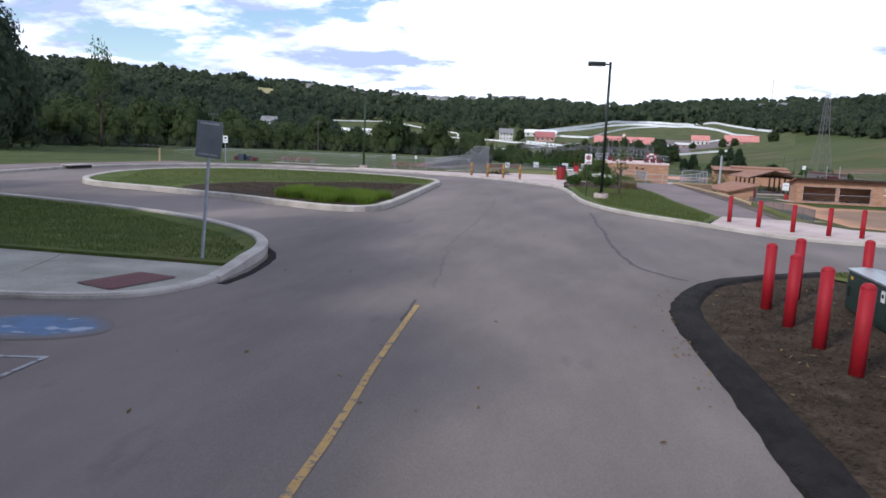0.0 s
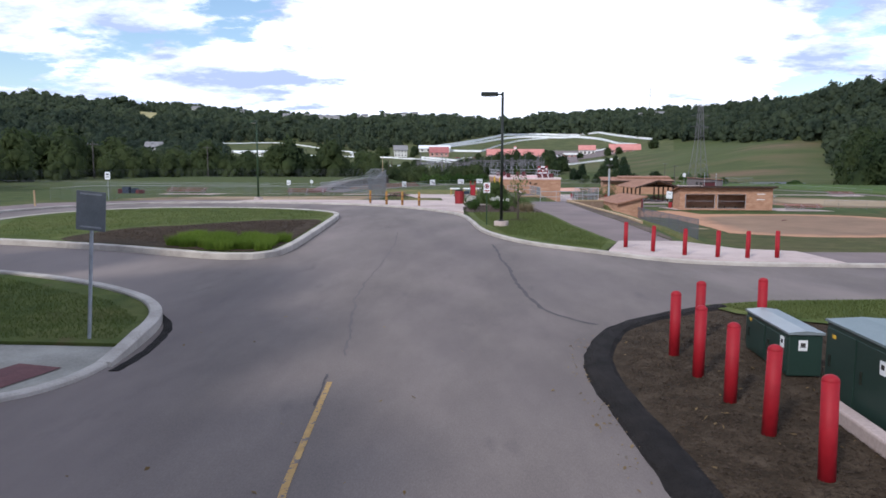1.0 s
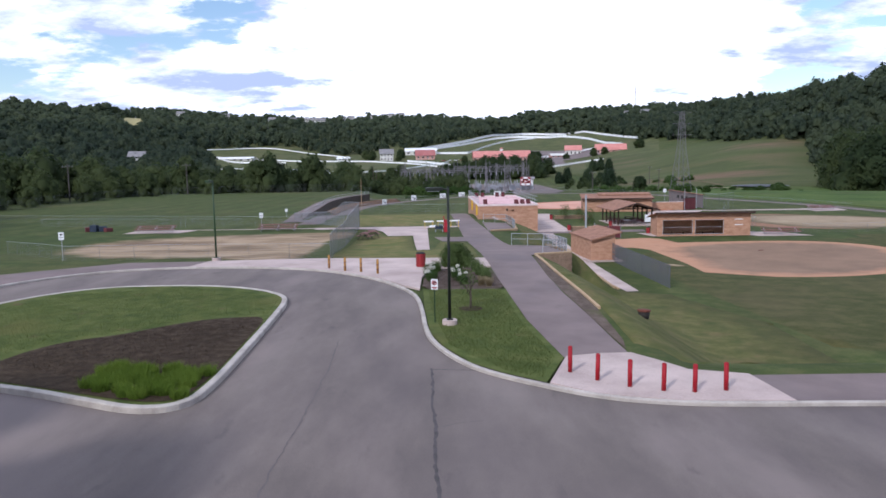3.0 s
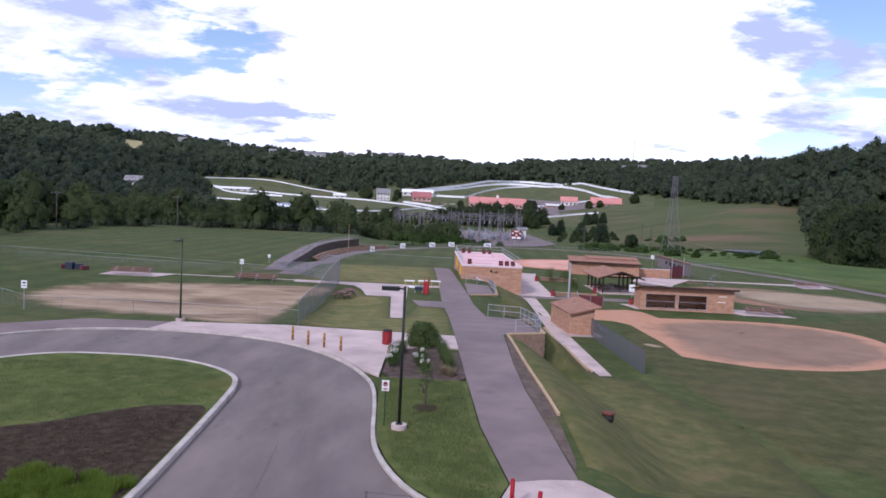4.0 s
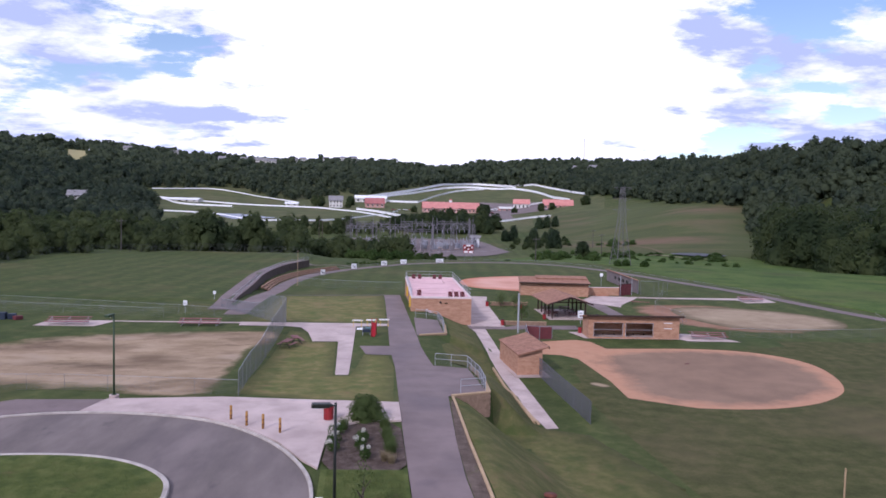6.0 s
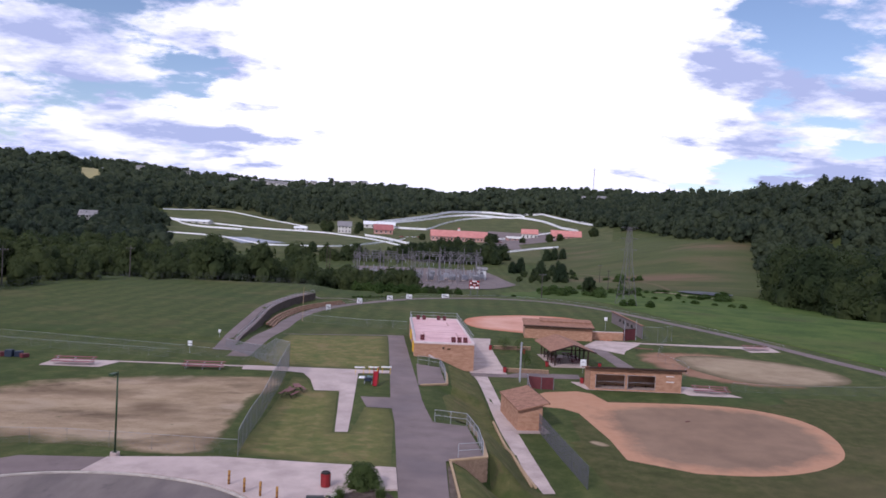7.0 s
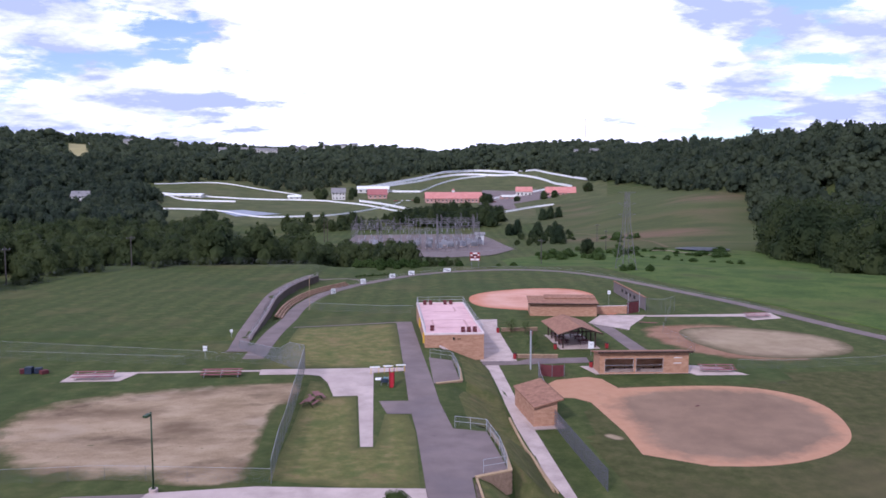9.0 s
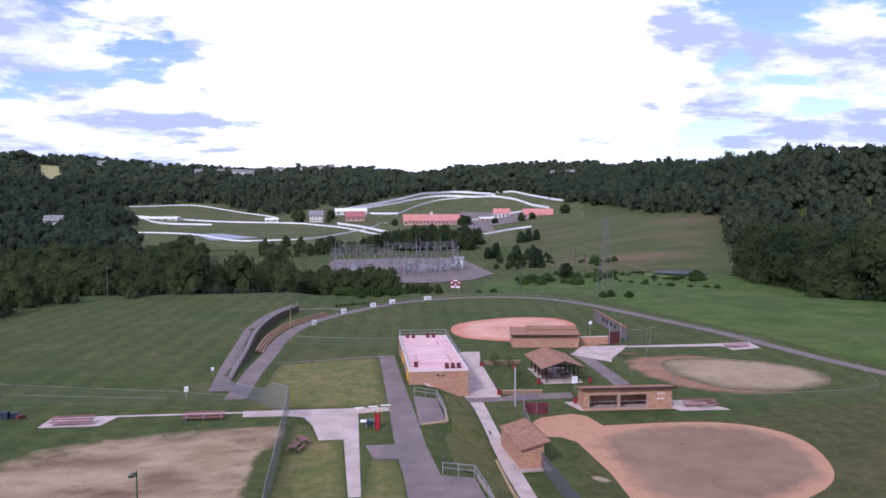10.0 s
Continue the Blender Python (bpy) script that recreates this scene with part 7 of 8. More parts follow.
# ---- the valley beyond ----
MEADOW = surface("rough_meadow", [(0.058, 0.069, 0.027), (0.073, 0.086, 0.030), (0.100, 0.110, 0.040)], 0.06, 0.95, 1.2, 0.3, 0.1, spec=0.1, stretch=(0.3, 1, 1), big=[((0.150, 0.100, 0.062), 0.03, 0.48, 0.60), ((0.055, 0.08, 0.028), 0.06, 0.5, 0.7)], drawn=True)
GREENFIELD = surface("green_meadow", [(0.042, 0.074, 0.017), (0.062, 0.100, 0.023), (0.094, 0.128, 0.032)], 0.12, 0.95, 1.5, 0.4, 0.1, spec=0.1, big=[((0.115, 0.115, 0.042), 0.03, 0.52, 0.8), ((0.045, 0.062, 0.022), 0.06, 0.56, 0.72)])
worn_edge(MEADOW, [(0.050, 0.066, 0.023), (0.075, 0.088, 0.032)], 0.03, 0.5)
PADDOCK = surface("grazed_paddock", [(0.062, 0.074, 0.030), (0.082, 0.092, 0.036), (0.112, 0.114, 0.048)], 0.08, 0.95, 1.5, 0.4, 0.1, spec=0.1, big=[((0.125, 0.108, 0.055), 0.025, 0.50, 0.74), ((0.052, 0.074, 0.026), 0.05, 0.54, 0.72)])
GRAVEL = surface("pinkish_gravel", [(0.135, 0.105, 0.098), (0.20, 0.158, 0.148)], 0.2, 0.95, 4, 0.3, 0.05)
CLEAR = surface("dry_hay_field", [(0.30, 0.26, 0.11), (0.38, 0.33, 0.15)], 0.05, 0.95, 2, 0.2)


def sector(az0, az1, d0, d1, n=14):
    p = [(4 + d0 * math.sin(radians(az0 + (az1 - az0) * i / n)), 3 + d0 * math.cos(radians(az0 + (az1 - az0) * i / n))) for i in range(n + 1)]
    return p + [(4 + d1 * math.sin(radians(az1 - (az1 - az0) * i / n)), 3 + d1 * math.cos(radians(az1 - (az1 - az0) * i / n))) for i in range(n + 1)]


sheet("meadow", sector(9.5, 26, 345, 640) [:15] + sector(26, 32, 345, 420)[:15] + sector(26, 32, 345, 420)[15:] + sector(9.5, 26, 345, 640)[15:], 0.35, MEADOW, "rough green and brown meadow hill", "meadow", step=14, fade=32.0, dip=0.6)
sheet("meadow", [(63, 236), (70, 196), (79, 166), (86, 140), (92, 118), (96, 95), (230, 95), (240, 220), (205, 300), (150, 330), (92, 338), (62, 325), (40, 300), (38, 258), (50, 246)], 0.12, GREENFIELD, "bright green meadow beyond the outfield path", "meadow", step=5, dip=0.3)
sheet("paddock", sector(-19.2, 15.0, 500, 1068, 18), 0.3, PADDOCK, "green paddocks on the valley slope", "paddock", step=16)
sheet("gravel_yard", [(-30, 330), (2, 319), (20, 315), (38, 323), (45, 336), (53, 352), (47, 420), (44, 445), (-30, 446), (-34, 380)], 0.25, GRAVEL, "pale gravel yard of the substation", "gravel yard", step=10)
sheet("gravel_drive", [(64, 672), (84, 600), (90, 600), (96, 670), (118, 686), (140, 690), (144, 740), (141, 822), (84, 838), (74, 760), (72, 720)], 0.6, GRAVEL, "pinkish gravel drive between the stables", "drive", step=14)
sheet("paved_lot", [(-156, 608), (-136, 616), (-98, 576), (-126, 550)], 0.6, surface("blue_grey_paving", [(0.24, 0.26, 0.31), (0.31, 0.33, 0.38)], 0.2, 0.7, 3, 0.1), "blue-grey paved exercise yard", "yard", step=14)
sheet("hay_field", sector(-24.5, -23.1, 1110, 1690, 4), 0.6, CLEAR, "dry yellow clearing in the wooded hillside", "field", step=14)
sheet("water_pond", [(121, 327), (125, 330), (134, 329.5), (144, 322), (144, 317), (136, 315), (128, 318)], 0.75, surface("dark_water", [(0.028, 0.032, 0.036), (0.045, 0.05, 0.054)], 0.2, 0.4, 3, 0.02, spec=0.05), "dark pond in the meadow", "pond", rounds=2, step=6)
sheet("sand_track", ribbon_outline(smooth_line([(99, 424), (113, 382), (122, 356), (121, 334)], 2), 2.2), 0.5, PALEDIRT, "pale dirt track down the meadow", "track", step=4)
sheet("sand_track", ribbon_outline(smooth_line([(110, 324), (117, 324), (122, 311), (132, 306)], 2), 1.6), 0.5, surface("sandy_track", [(0.25, 0.20, 0.12), (0.33, 0.27, 0.17)], 0.3, 0.95, 5, 0.2), "sandy track to the pond", "track", step=4)


FENCEWHITE = surface("bright_white_fence_paint", [(0.82, 0.82, 0.82), (0.90, 0.90, 0.89)], 0.5, 0.5, 4, 0.02)


def rail_fence(line, label, h=2.0, lift=0.3):
    """White paddock fence: posts and broad rails."""
    root = empty("paddock_fence")
    pts = []
    line = smooth_line(line, 2)
    for a, b in zip(line, line[1:]):
        a, b = Vector(a), Vector(b)
        n = max(1, round((b - a).length / 12))
        pts += [a.lerp(b, i / n) for i in range(n)]
    pts.append(Vector(line[-1]))
    zs = [land(p.x, p.y) + lift for p in pts]
    bm = bmesh.new()
    for p, z in zip(pts, zs):
        add_box(bm, p.x, p.y, z + h / 2, 0.3, 0.3, h * 1.05)
    tagged(part("post_row", bm, FENCEWHITE, root), kind="stuff")
    for k, hh in ((0.17, 0.31 * h), (0.50, 0.31 * h), (0.83, 0.31 * h)):
        vs, fs = [], []
        for i, (p, z) in enumerate(zip(pts, zs)):
            vs += [(p.x, p.y - 0.12, z + h * k - hh / 2), (p.x, p.y - 0.12, z + h * k + hh / 2), (p.x, p.y + 0.12, z + h * k + hh / 2), (p.x, p.y + 0.12, z + h * k - hh / 2)]
            if i:
                q = 4 * i
                fs += [(q - 4, q, q + 1, q - 3), (q - 3, q + 1, q + 2, q - 2), (q - 2, q + 2, q + 3, q - 1), (q - 1, q + 3, q, q - 4)]
        from_arrays("rail", vs, fs, FENCEWHITE, root)
    return tagged(root, label, "fence", "paddock fences")


FL = "long white paddock fence across the valley slope"
rail_fence([(-58, 851), (-0.2, 925), (45, 994), (91, 1085), (128, 1060), (144, 975)], FL, 3.0)
rail_fence([(-54, 842), (2, 905), (38, 955), (78, 985), (117, 961), (141, 973), (164, 891), (172, 770)], FL, 2.6)
rail_fence([(13, 820), (34, 895), (64, 942), (100, 962)], FL, 1.9)
rail_fence([(151, 1120), (171, 977), (204, 820)], FL, 2.4)
rail_fence([(-262, 775), (-190, 741), (-120, 728), (-80, 718), (-71.7, 707), (-42.4, 668.7), (1, 576)], FL, 1.3)
rail_fence([(-47, 712.5), (-22, 666.5), (2.4, 604.8)], FL, 2.0)
rail_fence([(62.6, 579.4), (80.3, 587), (102.4, 609.6), (122.7, 616)], FL, 1.5)
rail_fence([(-288, 849), (-231, 886), (-188, 858), (-134, 805), (-115, 782)], FL, 1.1)
rail_fence([(-216, 612), (-179.5, 614), (-150, 602), (-126, 568), (-106, 540), (-85, 547), (-60, 557), (-37.6, 597), (-16.3, 643.5), (-7.4, 700)], FL, 1.1)
rail_fence([(-58, 851), (-40, 830), (-12, 818), (13, 820)], FL, 2.2)
rail_fence([(80, 745), (110, 770), (150, 790)], FL, 1.8)
rail_fence([(-250, 765), (-210, 700), (-160, 690)], FL, 1.6)


def hall(name, x0, y0, x1, y1, depth, wall_h, roof_h, wall_mat, roof_mat, windows, label, cat="building", cupola=False, storeys=1):
    """A gabled building whose front runs from one ground point to the other."""
    root = empty(name)
    l = math.dist((x0, y0), (x1, y1))
    bm = bmesh.new()
    add_box(bm, l / 2, depth / 2, wall_h / 2 - 1.0, l, depth, wall_h + 2.0)
    for x in (0.0, l):
        vs = [bm.verts.new((x, 0, wall_h)), bm.verts.new((x, depth, wall_h)), bm.verts.new((x, depth / 2, wall_h + roof_h))]
        bm.faces.new(vs)
    part("wall", bm, wall_mat, root)
    for s, y in ((0, -0.8), (1, depth + 0.8)):
        bm = bmesh.new()
        ed = wall_h - 0.8 * roof_h / (depth / 2)
        roof_slab(bm, [(-0.8, depth / 2, wall_h + roof_h + 0.2), (l + 0.8, depth / 2, wall_h + roof_h + 0.2), (l + 0.8, y, ed + 0.2), (-0.8, y, ed + 0.2)], 0.25)
        part("roof", bm, roof_mat, root)
    for st in range(storeys):
        zc = wall_h * (st + 0.52) / storeys
        hh = wall_h / storeys * 0.42
        for i in range(windows):
            x = l * (i + 0.5) / windows
            w = box_part("window", root, DARK, (l / windows * 0.34, 0.1, hh), (x, -0.04, zc))
            box_part("lintel", w, WHITE, (l / windows * 0.42, 0.14, 0.24), (x, -0.08, zc + hh / 2 + 0.12))
            box_part("sill", w, WHITE, (l / windows * 0.42, 0.14, 0.2), (x, -0.08, zc - hh / 2 - 0.1))
    if cupola:
        c = box_part("cupola", root, WHITE, (2.4, 2.4, 2.0), (l / 2, depth / 2, wall_h + roof_h + 0.9))
        bm = bmesh.new()
        bmesh.ops.create_cone(bm, cap_ends=True, segments=4, radius1=2.2, radius2=0.1, depth=1.6, matrix=pose(l / 2, depth / 2, wall_h + roof_h + 2.7, 0, 0, 45))
        part("cupola_roof", bm, roof_mat, c)
    zg = min(land(x0, y0), land(x1, y1)) + 0.3
    root.matrix_world = pose(x0, y0, zg, 0, 0, math.degrees(math.atan2(y1 - y0, x1 - x0)))
    return tagged(root, label, cat)


SALMON = surface("salmon_wall", [(0.46, 0.25, 0.21), (0.55, 0.33, 0.28)], 0.3, 0.85, 4, 0.1)
SALMONROOF = surface("salmon_red_roof", [(0.48, 0.185, 0.155), (0.58, 0.25, 0.215)], 0.3, 0.8, 4, 0.1)
REDROOF = surface("red_barn_roof", [(0.30, 0.10, 0.095), (0.38, 0.14, 0.13)], 0.3, 0.7, 4, 0.1)
CREAM = surface("cream_siding", [(0.55, 0.53, 0.48), (0.66, 0.64, 0.6)], 0.4, 0.8, 4, 0.1)
GREYROOF = surface("grey_roof", [(0.18, 0.17, 0.17), (0.26, 0.25, 0.25)], 0.4, 0.85, 4, 0.1)
hall("stable_block", 17, 704, 71, 706, 18, 4.6, 5.6, SALMON, SALMONROOF, 15, "long salmon stable block with a red roof", cupola=True)
hall("stable_block", 112, 762, 128, 760, 13, 6.0, 4.5, CREAM, SALMONROOF, 4, "pale stable block with a salmon roof beside the drive")
hall("stable_block", 134, 712, 162, 708, 14, 4.4, 5.2, SALMON, SALMONROOF, 6, "low salmon stable block at the end of the drive")
hall("red_barn", -41, 756, -22, 758, 14, 4.8, 5.2, SALMON, REDROOF, 4, "red-roofed barn with pink walls")
hall("white_barn", -56, 812, -22, 813, 10, 4.5, 3.0, CREAM, WHITE, 5, "long white barn on the slope")
hall("farm_house", -76, 738, -63, 739.5, 10, 7.6, 4.2, CREAM, GREYROOF, 4, "large pale farmhouse among trees", "house", storeys=2)
hall("low_shed", -245, 752, -205, 738, 8, 2.6, 1.6, CREAM, WHITE, 5, "low white shed beside the paddock")
hall("low_shed", -120, 742, -108, 742, 6, 2.6, 1.6, CREAM, WHITE, 2, "low white shed beside the paddock")
hall("low_shed", 95, 742, 110, 745, 6, 2.8, 1.6, SALMON, CREAM, 3, "small pale shed at the stable drive")
for i, (az, d, s) in enumerate(((-21, 1500, 14), (-9.2, 1620, 14), (-8.5, 1640, 12), (-6.8, 1700, 13), (-6.0, 1690, 15), (-5.4, 1710, 12), (-4.6, 1720, 12), (12.6, 1120, 14), (13.8, 1080, 12), (-24.5, 620, 12), (-17.8, 1480, 12), (-14.5, 1350, 12), (-12.9, 1420, 12), (-12.1, 1440, 14), (-11.5, 1430, 16), (-10.8, 1450, 13))):
    x, y = 4 + d * math.sin(radians(az)), 3 + d * math.cos(radians(az))
    h = hall("hill_house", x, y, x + s, y + 2, 9, 5.5 + 5 * (d > 1300), 3.5, CREAM, GREYROOF, 3, "pale house among the trees on the hill", "house", storeys=2)
    if d > 1000 or d < 700:
        h.location.z += 12.0 if d > 1000 else 6.0


# ---- substation ----
YARDSTEEL = surface("weathered_yard_steel", [(0.13, 0.12, 0.13), (0.20, 0.185, 0.195)], 3, 0.7, 20, 0.1)
def gantry(w, h, label):
    root = empty("substation_gantry")
    for x in (0, w):
        bm = bmesh.new()
        for dx, dy in ((-0.5, -0.5), (0.5, -0.5), (0.5, 0.5), (-0.5, 0.5)):
            add_rod(bm, (x + dx, dy, 0), (x + dx * 0.4, dy * 0.4, h + 3.0), 0.08, seg=4)
        for i in range(6):
            z0, z1 = h * i / 6, h * (i + 1) / 6
            s = 1 if i % 2 else -1
            add_rod(bm, (x - 0.45 * s, -0.45, z0), (x + 0.45 * s, -0.45, z1), 0.05, seg=4)
            add_rod(bm, (x - 0.45 * s, 0.45, z0), (x + 0.45 * s, 0.45, z1), 0.05, seg=4)
        part("lattice_leg", bm, YARDSTEEL, root)
    bm = bmesh.new()
    for dz in (0, 1.0):
        add_rod(bm, (0, -0.4, h + dz), (w, -0.4, h + dz), 0.08, seg=4)
        add_rod(bm, (0, 0.4, h + dz), (w, 0.4, h + dz), 0.08, seg=4)
    n = max(3, int(w / 1.6))
    for i in range(n):
        add_rod(bm, (w * i / n, -0.4, h + (i % 2)), (w * (i + 1) / n, -0.4, h + ((i + 1) % 2)), 0.08, seg=4)
    part("lattice_beam", bm, YARDSTEEL, root)
    for i in range(3):
        x = w * (i + 1) / 4
        rod_part("insulator", root, INSUL, (x, 0, h), (x, 0, h - 1.6), 0.16, seg=6)
    return tagged(root, label, "gantry", "substation gantries")


INSUL = surface("blue_grey_porcelain", [(0.22, 0.225, 0.25), (0.32, 0.325, 0.35)], 1, 0.4, 6, 0.05)
GL = "grey lattice steel gantry in the substation yard"
for x, y, w, h, r in ((-25, 352, 12, 10.5, 4), (-11, 355, 14, 10.5, 3), (4, 350, 12, 10, 8), (16, 362, 10, 10.5, 2), (27, 366, 10, 10.5, 0), (-26, 376, 14, 11, 3), (-10, 380, 16, 11, 2), (8, 384, 14, 11.5, 2), (23, 390, 14, 11, 0), (-24, 404, 18, 11, 0), (0, 410, 18, 11, 0), (20, 414, 18, 11, 0)):
    put(gantry(w, h, GL), x, y, r)


def transformer(label):
    root = empty("power_transformer")
    box_part("tank", root, TANK, (3.2, 2.2, 2.6), (0, 0, 1.6), bev=0.1)
    for i in range(7):
        box_part("cooling_fin", root, TANK, (0.12, 0.8, 2.2), (-1.3 + i * 0.43, -1.5, 1.5))
    for i in range(3):
        rod_part("bushing", root, INSUL, (-1 + i, 0, 2.9), (-1 + i * 1.05, 0, 4.8), 0.2, 0.1, 8)
    box_part("plinth", root, CONC, (3.8, 2.8, 0.3), (0, 0, 0.15))
    return tagged(root, label, "transformer", "power transformers")


TANK = surface("pale_blue_grey_enamel", [(0.22, 0.225, 0.25), (0.31, 0.315, 0.345)], 0.8, 0.5, 8, 0.05)
tr = transformer("pale blue-grey power transformer in the substation yard")
spots = [(-12, 360), (-5, 362), (3, 359), (12, 368), (17, 366), (23, 369), (29, 372), (35, 370), (-16, 384), (6, 376), (20, 380), (13, 390), (33, 384), (38, 377)]
tr.matrix_world = pose(*spots[0], land(*spots[0]) + 0.3)
for i, (x, y) in enumerate(spots[1:]):
    copy_thing(tr, pose(x, y, land(x, y) + 0.3, 0, 0, 90 * (i % 2)))
mast = empty("lightning_mast")
rod_part("pole", mast, YARDSTEEL, (0, 0, 0), (0, 0, 16), 0.28, 0.1, 6)
rod_part("cross_arm", mast, YARDSTEEL, (-1.5, 0, 11), (1.5, 0, 11), 0.1, seg=4)
put(mast, -2, 352)
tagged(mast, "tall thin steel mast in the substation", "mast", "masts")
for x, y in ((-23, 350), (-13, 364), (2, 378), (11, 360), (25, 360), (35, 372), (17, 394), (-25, 385), (30, 395), (38, 388)):
    copy_thing(mast, pose(x, y, land(x, y)))
hall("control_building", 36.5, 378, 40.5, 377.5, 4, 5.5, 0.8, WHITE, GREYROOF, 1, "small white control building in the substation")
post = empty("busbar_support")
rod_part("post", post, YARDSTEEL, (0, 0, 0), (0, 0, 3.2), 0.12, 0.1, 6)
for dx in (-0.7, 0.0, 0.7):
    rod_part("insulator", post, INSUL, (dx, 0, 3.25), (dx, 0, 4.9), 0.16, 0.1, 6)
box_part("cross_arm", post, YARDSTEEL, (1.8, 0.15, 0.15), (0, 0, 3.22))
tagged(post, "grey steel busbar support with pale porcelain stacks", "busbar support", "busbar supports")
yard_rng = random.Random(12)
for i in range(78):
    x, y = -22 + (i % 13) * 4.8 + yard_rng.uniform(-1.4, 1.4), 346 + (i // 13) * 9 + yard_rng.uniform(-3, 3)
    m = pose(x, y, land(x, y) + 0.25, 0, 0, yard_rng.choice((0, 90)))
    if i:
        copy_thing(post, m)
    else:
        post.matrix_world = m
fence([(-30, 329), (2, 318), (20, 314), (38, 322), (54, 351)], 2.4, "chain-link fence before the substation", 6.0)


def pylon(h, label):
    """Lattice transmission tower."""
    root = empty("lattice_pylon")

    def half(z):
        return lerp_table([(0, 2.4), (h * 0.5, 1.0), (h, 0.45)], z)
    for sx, sy in ((-1, -1), (1, -1), (1, 1), (-1, 1)):
        bm = bmesh.new()
        last = None
        for z in (0, h * 0.55, h):
            q = [bm.verts.new((sx * half(z) + dx, sy * half(z) + dy, z)) for dx, dy in ((-0.055, -0.055), (0.055, -0.055), (0.055, 0.055), (-0.055, 0.055))]
            if last:
                for i in range(4):
                    bm.faces.new((last[i], last[(i + 1) % 4], q[(i + 1) % 4], q[i]))
            last = q
        part("leg", bm, YARDSTEEL, root)
    bm = bmesh.new()
    n = 9
    for i in range(n):
        z0, z1 = h * i / n, h * (i + 1) / n
        a, b = half(z0), half(z1)
        for (px, py), (qx, qy) in (((-1, -1), (1, -1)), ((1, -1), (1, 1)), ((1, 1), (-1, 1)), ((-1, 1), (-1, -1))):
            add_rod(bm, (px * a, py * a, z0), (qx * b, qy * b, z1), 0.032 if i < 3 else 0.022, seg=4)
            add_rod(bm, (qx * a, qy * a, z0), (px * b, py * b, z1), 0.032 if i < 3 else 0.022, seg=4)
    part("bracing", bm, YARDSTEEL, root)
    for z in (h * 0.72, h * 0.86, h):
        bm = bmesh.new()
        for s in (-1, 1):
            add_rod(bm, (0, 0, z), (s * 3.0, 0, z - 0.1), 0.045, seg=4)
            add_rod(bm, (0, 0, z - 1.2), (s * 3.0, 0, z - 0.1), 0.03, seg=4)
        part("cross_arm", bm, YARDSTEEL, root)
    return tagged(root, label, "pylon")


put(pylon(24, "slender grey lattice pylon beyond the outfield path"), 69.9, 226, 12)


def utility_pole(h, label):
    root = empty("utility_pole")
    rod_part("pole", root, POLEWOOD, (0, 0, -0.3), (0, 0, h), 0.17, 0.11, 8)
    box_part("cross_arm", root, POLEWOOD, (2.6, 0.12, 0.14), (0, -0.14, h - 0.8))
    for x in (-1.1, -0.4, 0.4, 1.1):
        rod_part("insulator", root, INSUL, (x, -0.14, h - 0.73), (x, -0.14, h - 0.5), 0.06, seg=6)
    return tagged(root, label, "utility pole", "utility poles")


POLEWOOD = surface("grey_pole_wood", [(0.07, 0.062, 0.056), (0.11, 0.098, 0.088)], 2, 0.9, 20, 0.3)
up = utility_pole(9.5, "grey wooden utility pole with a cross arm")
spots = [(52, 274), (93, 336), (98, 372), (-95, 184), (-80, 224)]
up.matrix_world = pose(*spots[0], land(*spots[0]))
for x, y in spots[1:]:
    copy_thing(up, pose(x, y, land(x, y), 0, 0, 20))
bm = bmesh.new()
for x, h in ((-1.2, 13.5), (0.5, 12.0)):
    add_rod(bm, (x, 0, -0.3), (x, 0, h), 0.2, 0.16, 8)
ob = part("twin_posts", bm, BARK, None)
put(ob, -43.5, 408)
tagged(ob, "pair of weathered brown posts beside the substation", "posts")
mst = empty("radio_mast")
for s in range(3):
    a = s * math.tau / 3
    rod_part("leg", mst, surface("red_white_mast", [(0.45, 0.2, 0.2), (0.6, 0.45, 0.45)], 0.1, 0.7, 1, 0.0) if s == 0 else GALV, (math.cos(a) * 1.5, math.sin(a) * 1.5, 0), (math.cos(a) * 0.4, math.sin(a) * 0.4, 70), 0.35, 0.25, 5)
mst.matrix_world = pose(4 + 1750 * math.sin(radians(13.3)), 3 + 1750 * math.cos(radians(13.3)), land(406, 1706))
tagged(mst, "tall thin radio mast on the far ridge", "mast")


def parked_car(paint, label):
    root = empty("parked_car")
    bm = bmesh.new()
    add_box(bm, 0, 0, 0.62, 4.4, 1.75, 0.6, bev=0.14)
    body = part("body", bm, paint, root)
    bm = bmesh.new()
    r = bmesh.ops.create_cube(bm, size=1.0, matrix=pose(-0.15, 0, 1.17) @ Matrix.Diagonal((2.4, 1.55, 0.55, 1)))
    for v in r["verts"]:
        if v.co.z > 1.2:
            v.co.x = -0.15 + (v.co.x + 0.15) * 0.68
            v.co.y *= 0.86
    part("cabin", bm, DARK, root, "dark glazed cabin")
    for x in (-1.35, 1.35):
        for y in (-0.85, 0.85):
            rod_part("wheel", root, DARK, (x, y - 0.1, 0.33), (x, y + 0.1, 0.33), 0.33, seg=12)
    return tagged(root, label, "car", "parked cars")


wc = parked_car(WHITE, "white car parked in the stable yard")
rc = parked_car(REDROOF, "dark red car parked in the stable yard")
for k, (x, y) in enumerate(((-12, 720), (-6, 722), (0, 724), (5, 727), (70, 690), (76, 694), (82, 700), (84, 740), (90, 742), (96, 745))):
    src = wc if k % 3 else rc
    m = pose(x, y, land(x, y) + 0.62, 0, 0, 20 + 60 * (k % 2))
    if k == 1 or k == 0:
        src.matrix_world = m
    else:
        copy_thing(src, m)


